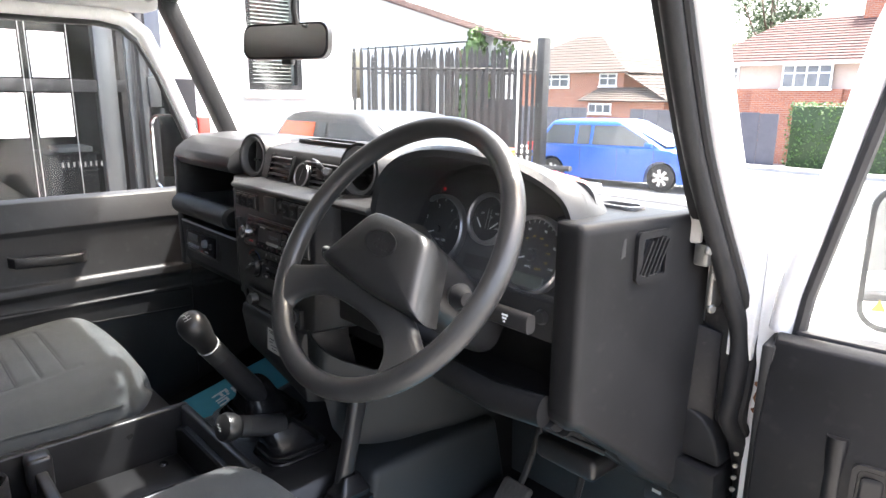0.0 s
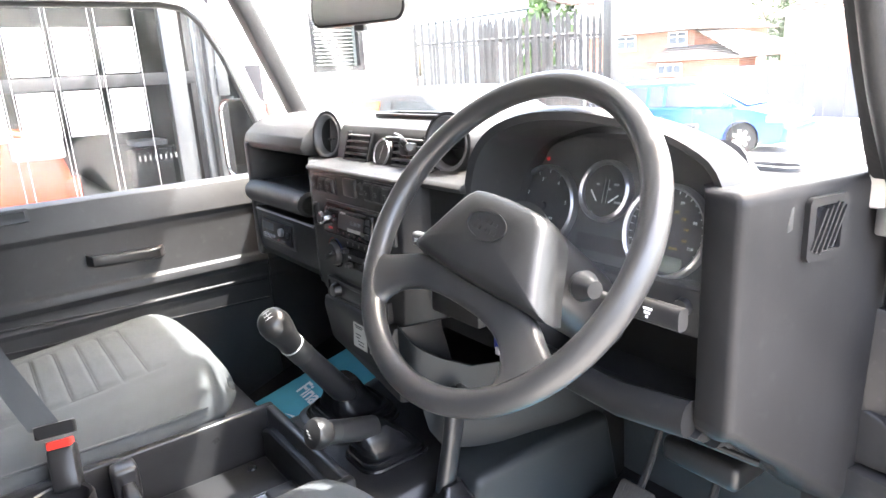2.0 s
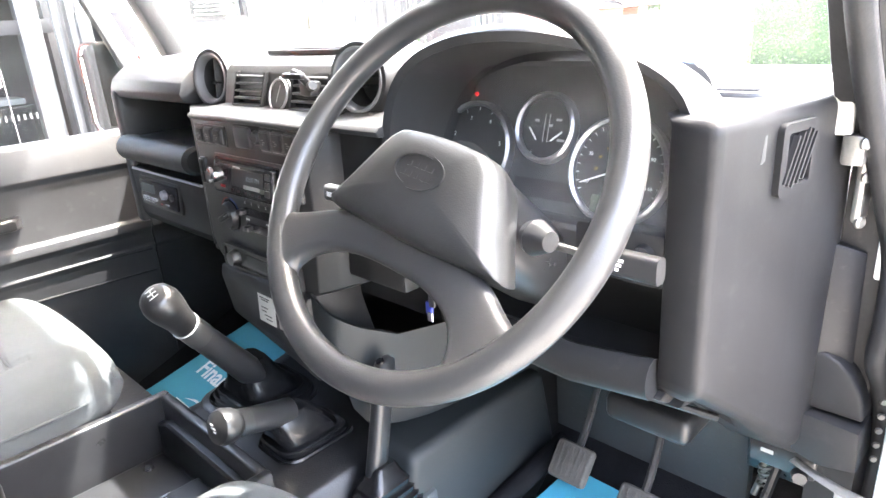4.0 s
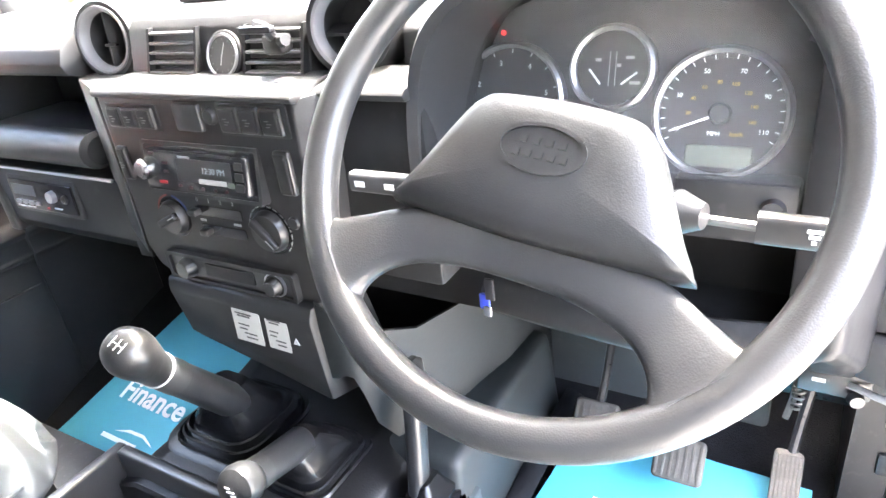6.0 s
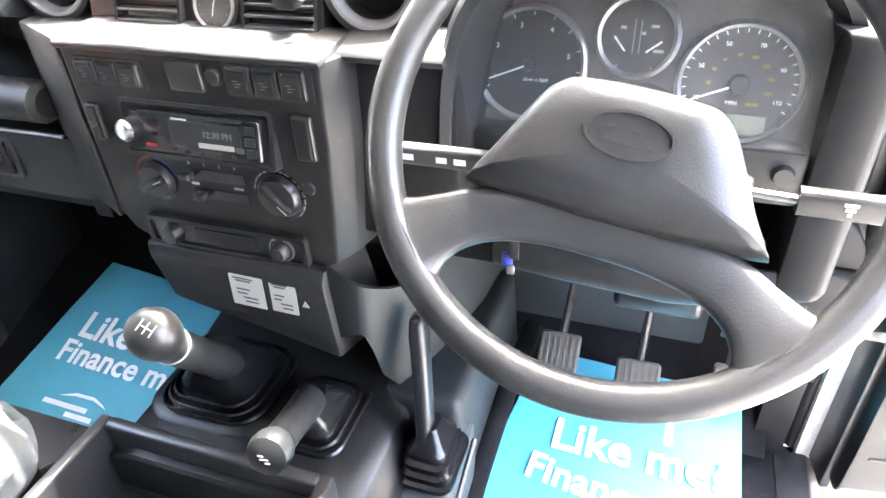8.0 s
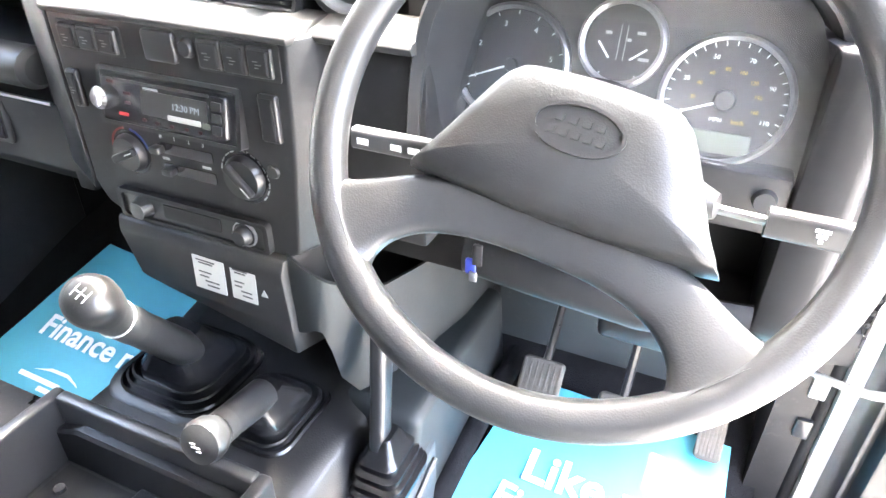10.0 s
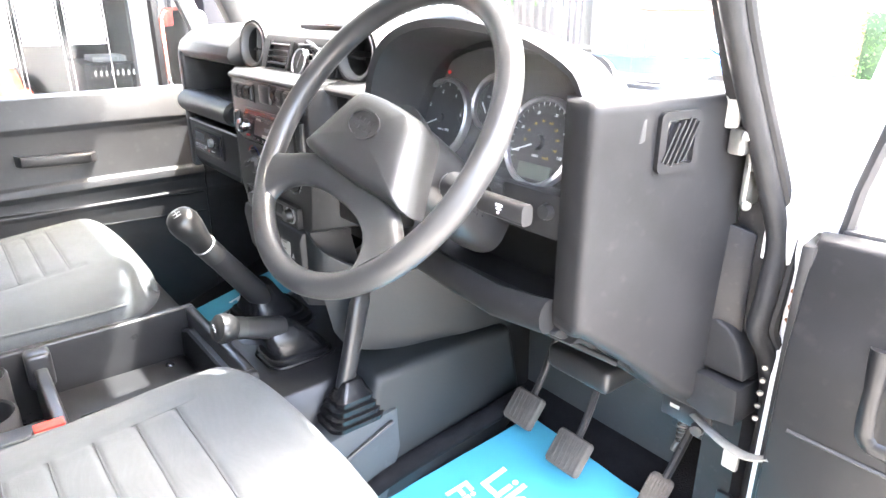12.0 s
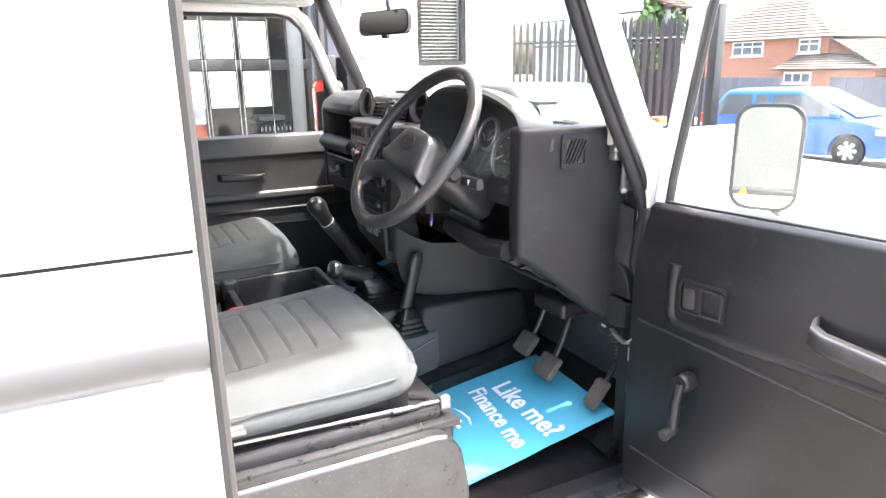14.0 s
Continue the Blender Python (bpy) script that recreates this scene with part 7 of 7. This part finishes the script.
def car(label, paint, roofp, m, L, W, H, hood=0.28, cab=0.30, group="parked cars", name="parked_car"):
    """A hatchback: nose towards +x, standing on z = 0 of its pose."""
    C = thing(name, label, "car", m=m, group=group)
    hl, hw = L / 2, W / 2
    r = 0.30 * H / 1.5
    ax0, ax1 = -hl + 0.16 * L, hl - 0.20 * L
    waist = H * 0.60

    def arch(cx):
        return [(cx - (r + 0.05) * math.cos(radians(t)), r + (r + 0.05) * math.sin(radians(t))) for t in range(0, 181, 20)]
    low = 0.17
    ctrl = [(ax1 + r + 0.10, low), (hl - 0.10, low + 0.02), (hl, H * 0.28), (hl - 0.02, H * 0.40), (hl - 0.14, H * 0.50), (hl - hood * L * 0.6, H * 0.565), (hl - hood * L, waist), (0.0, waist + 0.03), (-hl + 0.25, waist + 0.04), (-hl + 0.03, waist - 0.03), (-hl, H * 0.38), (-hl + 0.06, low + 0.05), (ax0 - r - 0.10, low)]
    curve = [(p.x, p.z) for p in smooth_line([(x, 0, z) for x, z in ctrl], 3)]
    under = arch(ax0) + arch(ax1)
    side = curve + [(ax0 - r - 0.06, low)] + arch(ax0) + [(ax0 + r + 0.06, low), (ax1 - r - 0.06, low)] + arch(ax1) + [(ax1 + r + 0.06, low)]
    secs = []
    for yy, kx, kz in ((-1, 0.955, 0.045), (-0.985, 0.972, 0.02), (-0.93, 0.988, 0.006), (-0.80, 1.0, 0.0), (0.80, 1.0, 0.0), (0.93, 0.988, 0.006), (0.985, 0.972, 0.02), (1, 0.955, 0.045)):
        loop = []
        for i, (x, z) in enumerate(side):
            if i < len(curve):
                loop.append((x * (kx if abs(x) > hl * 0.7 else 1), yy * hw * (1 - 0.05 * (abs(x) / hl) ** 4), z - kz * max(0.0, (z - H * 0.35) / (H * 0.25))))
            else:
                loop.append((x, yy * hw, z))
        secs.append(loop)
    body = part("body", loft(secs), paint, C, local=True, smooth=45)
    xa, xb = hl - hood * L + 0.05, -hl + 0.08
    rt0, rt1 = xa - 0.26 * L, xb + 0.12 * L

    def ring(x0, x1, w, z, rr):
        return [(x + (x0 + x1) / 2, y, z) for x, y in rounded(x1 - x0, 2 * w, rr, 4)]
    cabm = loft([ring(xb, xa, hw - 0.05, waist - 0.01, 0.12), ring(rt1 - 0.08, rt0 + 0.10, hw - 0.16, H - 0.09, 0.12), ring(rt1 - 0.02, rt0 + 0.01, hw - 0.20, H - 0.04, 0.14), ring(rt1 + 0.12, rt0 - 0.14, hw - 0.30, H - 0.008, 0.16), ring(rt1 + 0.4, rt0 - 0.45, hw - 0.5, H, 0.1)])
    rf_ = part("roof", cabm, roofp, C, local=True, smooth=60)
    for s in (-1, 1):
        def wp(x, z):
            f = (z - waist) / (H - 0.09 - waist)
            return (x, s * (hw - 0.05 - 0.11 * f + 0.006), z)
        zb, zt = waist + 0.04, H - 0.12
        cuts = [(xb + 0.22, rt1 + 0.02, rt1 + 0.30 * L * 0.5, rt1 + 0.30 * L * 0.5), (rt1 + 0.17 * L, rt1 + 0.17 * L, (rt0 + rt1) / 2 + 0.15, (rt0 + rt1) / 2 + 0.15), ((rt0 + rt1) / 2 + 0.22, (rt0 + rt1) / 2 + 0.22, rt0 + 0.05, xa - 0.14)]
        for x0, x1, x2, x3 in cuts:
            q = [wp(x0, zb), wp(x3, zb), wp(x2, zt), wp(x1, zt)]
            part("side_window" if roofp is paint or x0 > xb + 0.3 else "rear_quarter", loft([q, [(a, b + s * 0.004, c) for a, b, c in q]]), CARGLASS if roofp is paint or x0 > xb + 0.3 else paint, C, local=True, smooth=0)
        for cx in (ax0, ax1):
            wmm = Matrix.Translation((cx, s * (hw - 0.10), r)) @ Matrix.Rotation(radians(90), 4, "X")
            wh = part("wheel", lathe([(r * 0.62, -0.09), (r, -0.07), (r, 0.07), (r * 0.62, 0.09), (r * 0.62, -0.09)], wmm, 24), TYRE, C, local=True)
            part("rim", lathe([(0, 0.03), (r * 0.62, 0.05), (r * 0.62, -0.05), (0, -0.03)], wmm, 24), DARKSTEEL, wh, local=True)
            for k in range(7):
                part("spoke", box(0.02, r * 0.60, -0.028, 0.028, 0.0, s * -0.075 if s < 0 else -0.075, 0, 2, wmm @ Matrix.Rotation(radians(51.4 * k), 4, "Z")), ALLOY, wh, local=True)
        part("headlight", box(hl - 0.34, hl - 0.03, *sorted((s * (hw - 0.02), s * (hw - 0.30))), H * 0.41, H * 0.49, 0.02), SATIN, C, local=True)
        part("tail_light", box(-hl - 0.01, -hl + 0.10, *sorted((s * (hw + 0.004), s * (hw - 0.16))), H * 0.50, H * 0.64, 0.015), REDBTN, C, local=True)
        part("door_mirror", box(xa - 0.36, xa - 0.22, *sorted((s * (hw - 0.02), s * (hw + 0.14))), waist + 0.02, waist + 0.13, 0.03, 3), paint, C, local=True)
        for hx in (-0.35, 0.45):
            part("door_handle", box(hx - 0.08, hx + 0.08, *sorted((s * (hw + 0.001), s * (hw + 0.025))), waist - 0.13, waist - 0.10, 0.008), paint, C, local=True)
        for hx in (-0.62, 0.22, 1.0):
            part("door_gap", box(hx - 0.006, hx + 0.006, *sorted((s * (hw - 0.01), s * (hw + 0.0015))), 0.30, waist - 0.02, 0), DARKINK, C, local=True)
    part("windscreen", loft([[(xa - 0.014, -hw + 0.19, waist + 0.04), (xa - 0.014, hw - 0.19, waist + 0.04), (rt0 + 0.13, hw - 0.30, H - 0.11), (rt0 + 0.13, -hw + 0.30, H - 0.11)], [(xa - 0.002, -hw + 0.19, waist + 0.045), (xa - 0.002, hw - 0.19, waist + 0.045), (rt0 + 0.136, hw - 0.30, H - 0.105), (rt0 + 0.136, -hw + 0.30, H - 0.105)]]), CARGLASS, C, local=True, smooth=0)
    part("rear_window", loft([[(xb - 0.004, -hw + 0.2, waist + 0.06), (xb - 0.004, hw - 0.2, waist + 0.06), (rt1 - 0.09, hw - 0.26, H - 0.13), (rt1 - 0.09, -hw + 0.26, H - 0.13)], [(xb - 0.010, -hw + 0.2, waist + 0.065), (xb - 0.010, hw - 0.2, waist + 0.065), (rt1 - 0.096, hw - 0.26, H - 0.125), (rt1 - 0.096, -hw + 0.26, H - 0.125)]]), CARGLASS, C, local=True, smooth=0)
    part("bumper", box(hl - 0.10, hl + 0.03, -hw + 0.06, hw - 0.06, 0.20, H * 0.34, 0.03, 3), paint, C, local=True)
    return C


car("bright blue small hatchback parked across the forecourt", BLUEP, BLUEP, pose(-6.85, 11.9, -0.345, 0, -1, 8), 3.85, 1.68, 1.40, 0.20)
car("orange car with a black roof parked ahead of the windscreen", ORANGEP, BLACKP, pose(-4.7, 4.2, 0, 0, 0, 4), 4.0, 1.75, 1.33)

# glazed showroom front with price sheets
SR = thing("showroom", "dark glazed showroom front with a metal frame", "building", (-6, -2, 0))
XS = -3.8
part("back_wall", box(-12.2, -12.0, -7, 1.2, 0, 3.4, 0), DIMROOM, SR, smooth=0)
part("side_wall", box(-12.0, XS - 0.1, 0.90, 1.10, 0, 3.4, 0), DIMROOM, SR, smooth=0)
part("side_wall", box(-12.0, XS, -7.2, -7.0, 0, 3.4, 0), DIMROOM, SR, smooth=0)
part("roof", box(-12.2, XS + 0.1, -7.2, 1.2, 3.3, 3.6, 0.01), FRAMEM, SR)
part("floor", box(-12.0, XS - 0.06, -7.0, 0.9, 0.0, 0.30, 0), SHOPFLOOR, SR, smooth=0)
part("fascia", box(XS - 0.12, XS + 0.02, -7, 0.92, 2.35, 3.4, 0.01), FRAMEM, SR)
for y in (-4.4, -2.3, -1.1, 0.78):
    part("mullion", box(XS - 0.06, XS + 0.03, y - 0.06, y + 0.06, 0, 2.4, 0.008), FRAMEM if y < 0.5 else GREYSATIN, SR)
part("transom", box(XS - 0.05, XS + 0.02, -7, 0.9, 1.525, 1.605, 0.006), FRAMEM, SR)
part("kick_rail", box(XS - 0.05, XS + 0.02, -7, 0.9, 0.0, 0.35, 0.006), FRAMEM, SR)
sp = part("pane", box(XS - 0.012, XS - 0.004, -7, 0.80, 0.35, 2.35, 0), SHOPGLASS, SR, smooth=0)
sp.visible_shadow = False
PS = thing("price_sheet_rack", "rows of white price sheets hung on thin wires", "price sheets", (XS, 0, 1.6))
for k, y in enumerate((-0.91, -0.63, -0.35, -0.07, 0.185, 0.45)):
    for z0, z1 in ((1.615, 1.895), (1.238, 1.515)):
        w = 0.205
        s0 = part("sheet", box(XS + 0.012, XS + 0.018, y - w / 2, y + w / 2, z0, z1, 0.004), INK, PS)
        part("print", box(XS + 0.0185, XS + 0.019, y - 0.04, y + 0.02, z1 - 0.08, z1 - 0.07, 0), GREYINK, s0)
    for dy in (-0.115, 0.115):
        part("wire", tube([(XS + 0.02, y + dy, 0.36), (XS + 0.02, y + dy, 2.35)], 0.0022, 5), SATIN, PS)
part("phone_bars", bars(facing((XS + 0.004, 0.58, 1.05), (1, 0, 0)), [(-0.12 + 0.034 * k, 0, 0.010) for k in range(8)], 0.034, 0.001), FAINTINK, PS)
car("orange and black car standing inside the showroom", SHOWP, BLACKP, pose(-4.86, -2.12, 0.30, 0, 0, 90), 4.4, 1.9, 1.95)
DK = thing("reception_counter", "dark counter with papers inside the showroom", "counter", (-5.0, 0.5, 0))
part("counter", box(-5.0, -4.5, 0.52, 0.85, 0.30, 1.05, 0.01), DIMROOM, DK)
part("top", box(-5.02, -4.48, 0.50, 0.87, 1.05, 1.07, 0.008), DIMROOM, DK)
part("paper_stack", box(-4.85, -4.55, 0.60, 0.84, 1.07, 1.11, 0.004), PAPER, DK)
RP = thing("roller_door_post", "black roller door guide post with a motor box", "post", (-3.6, 0.98, 0))
part("guide", box(-3.64, -3.56, 0.93, 0.97, 0, 2.6, 0.005), FENCEM, RP)
part("motor_box", box(-3.66, -3.54, 0.97, 1.05, 1.43, 1.63, 0.01), FENCEM, RP)
part("conduit", tube([(-3.6, 1.07, 0), (-3.6, 1.07, 1.42)], 0.018, 8), FENCEM, RP)
part("frame_strip", box(-3.70, -3.66, 0.88, 0.92, 0, 2.6, 0.004), GREYSATIN, RP)
TS = thing("tool_station", "dark cabinet with a red side standing by the wall", "cabinet", (-3.7, 1.25, 0))
part("cabinet", box(-4.0, -3.5, 1.12, 1.27, 0, 1.62, 0.01), FRAMEM, TS)
part("red_panel", box(-4.0, -3.5, 1.275, 1.36, 1.10, 1.36, 0.01), REDBTN, TS)

# bricks of the white wall, one course over another
b0 = None
for row in range(28):
    z = 1.20 + 0.075 * row
    for k in range(12):
        y = 2.32 + 0.225 * k + (0.1125 if row % 2 else 0.0)
        if y + 0.215 > 4.95 or (y + 0.215 > WY0 - 0.02 and y < WY1 + 0.02 and WZ0 - 0.12 < z + 0.065 and z < WZ1 + 0.01):
            continue
        if b0 is None:
            b0 = part("brick", box(0, 0.010, 0.005, 0.215, 0.005, 0.068, 0.003, 1), WBRICK, WB, local=True, smooth=0)
            b0.matrix_basis = Matrix.Translation((1.0, y - 4, z))
        else:
            share("brick", b0, WB, Matrix.Translation((1.0 + 0.002 * math.sin(k * 3.1 + row * 1.7), y - 4, z)))
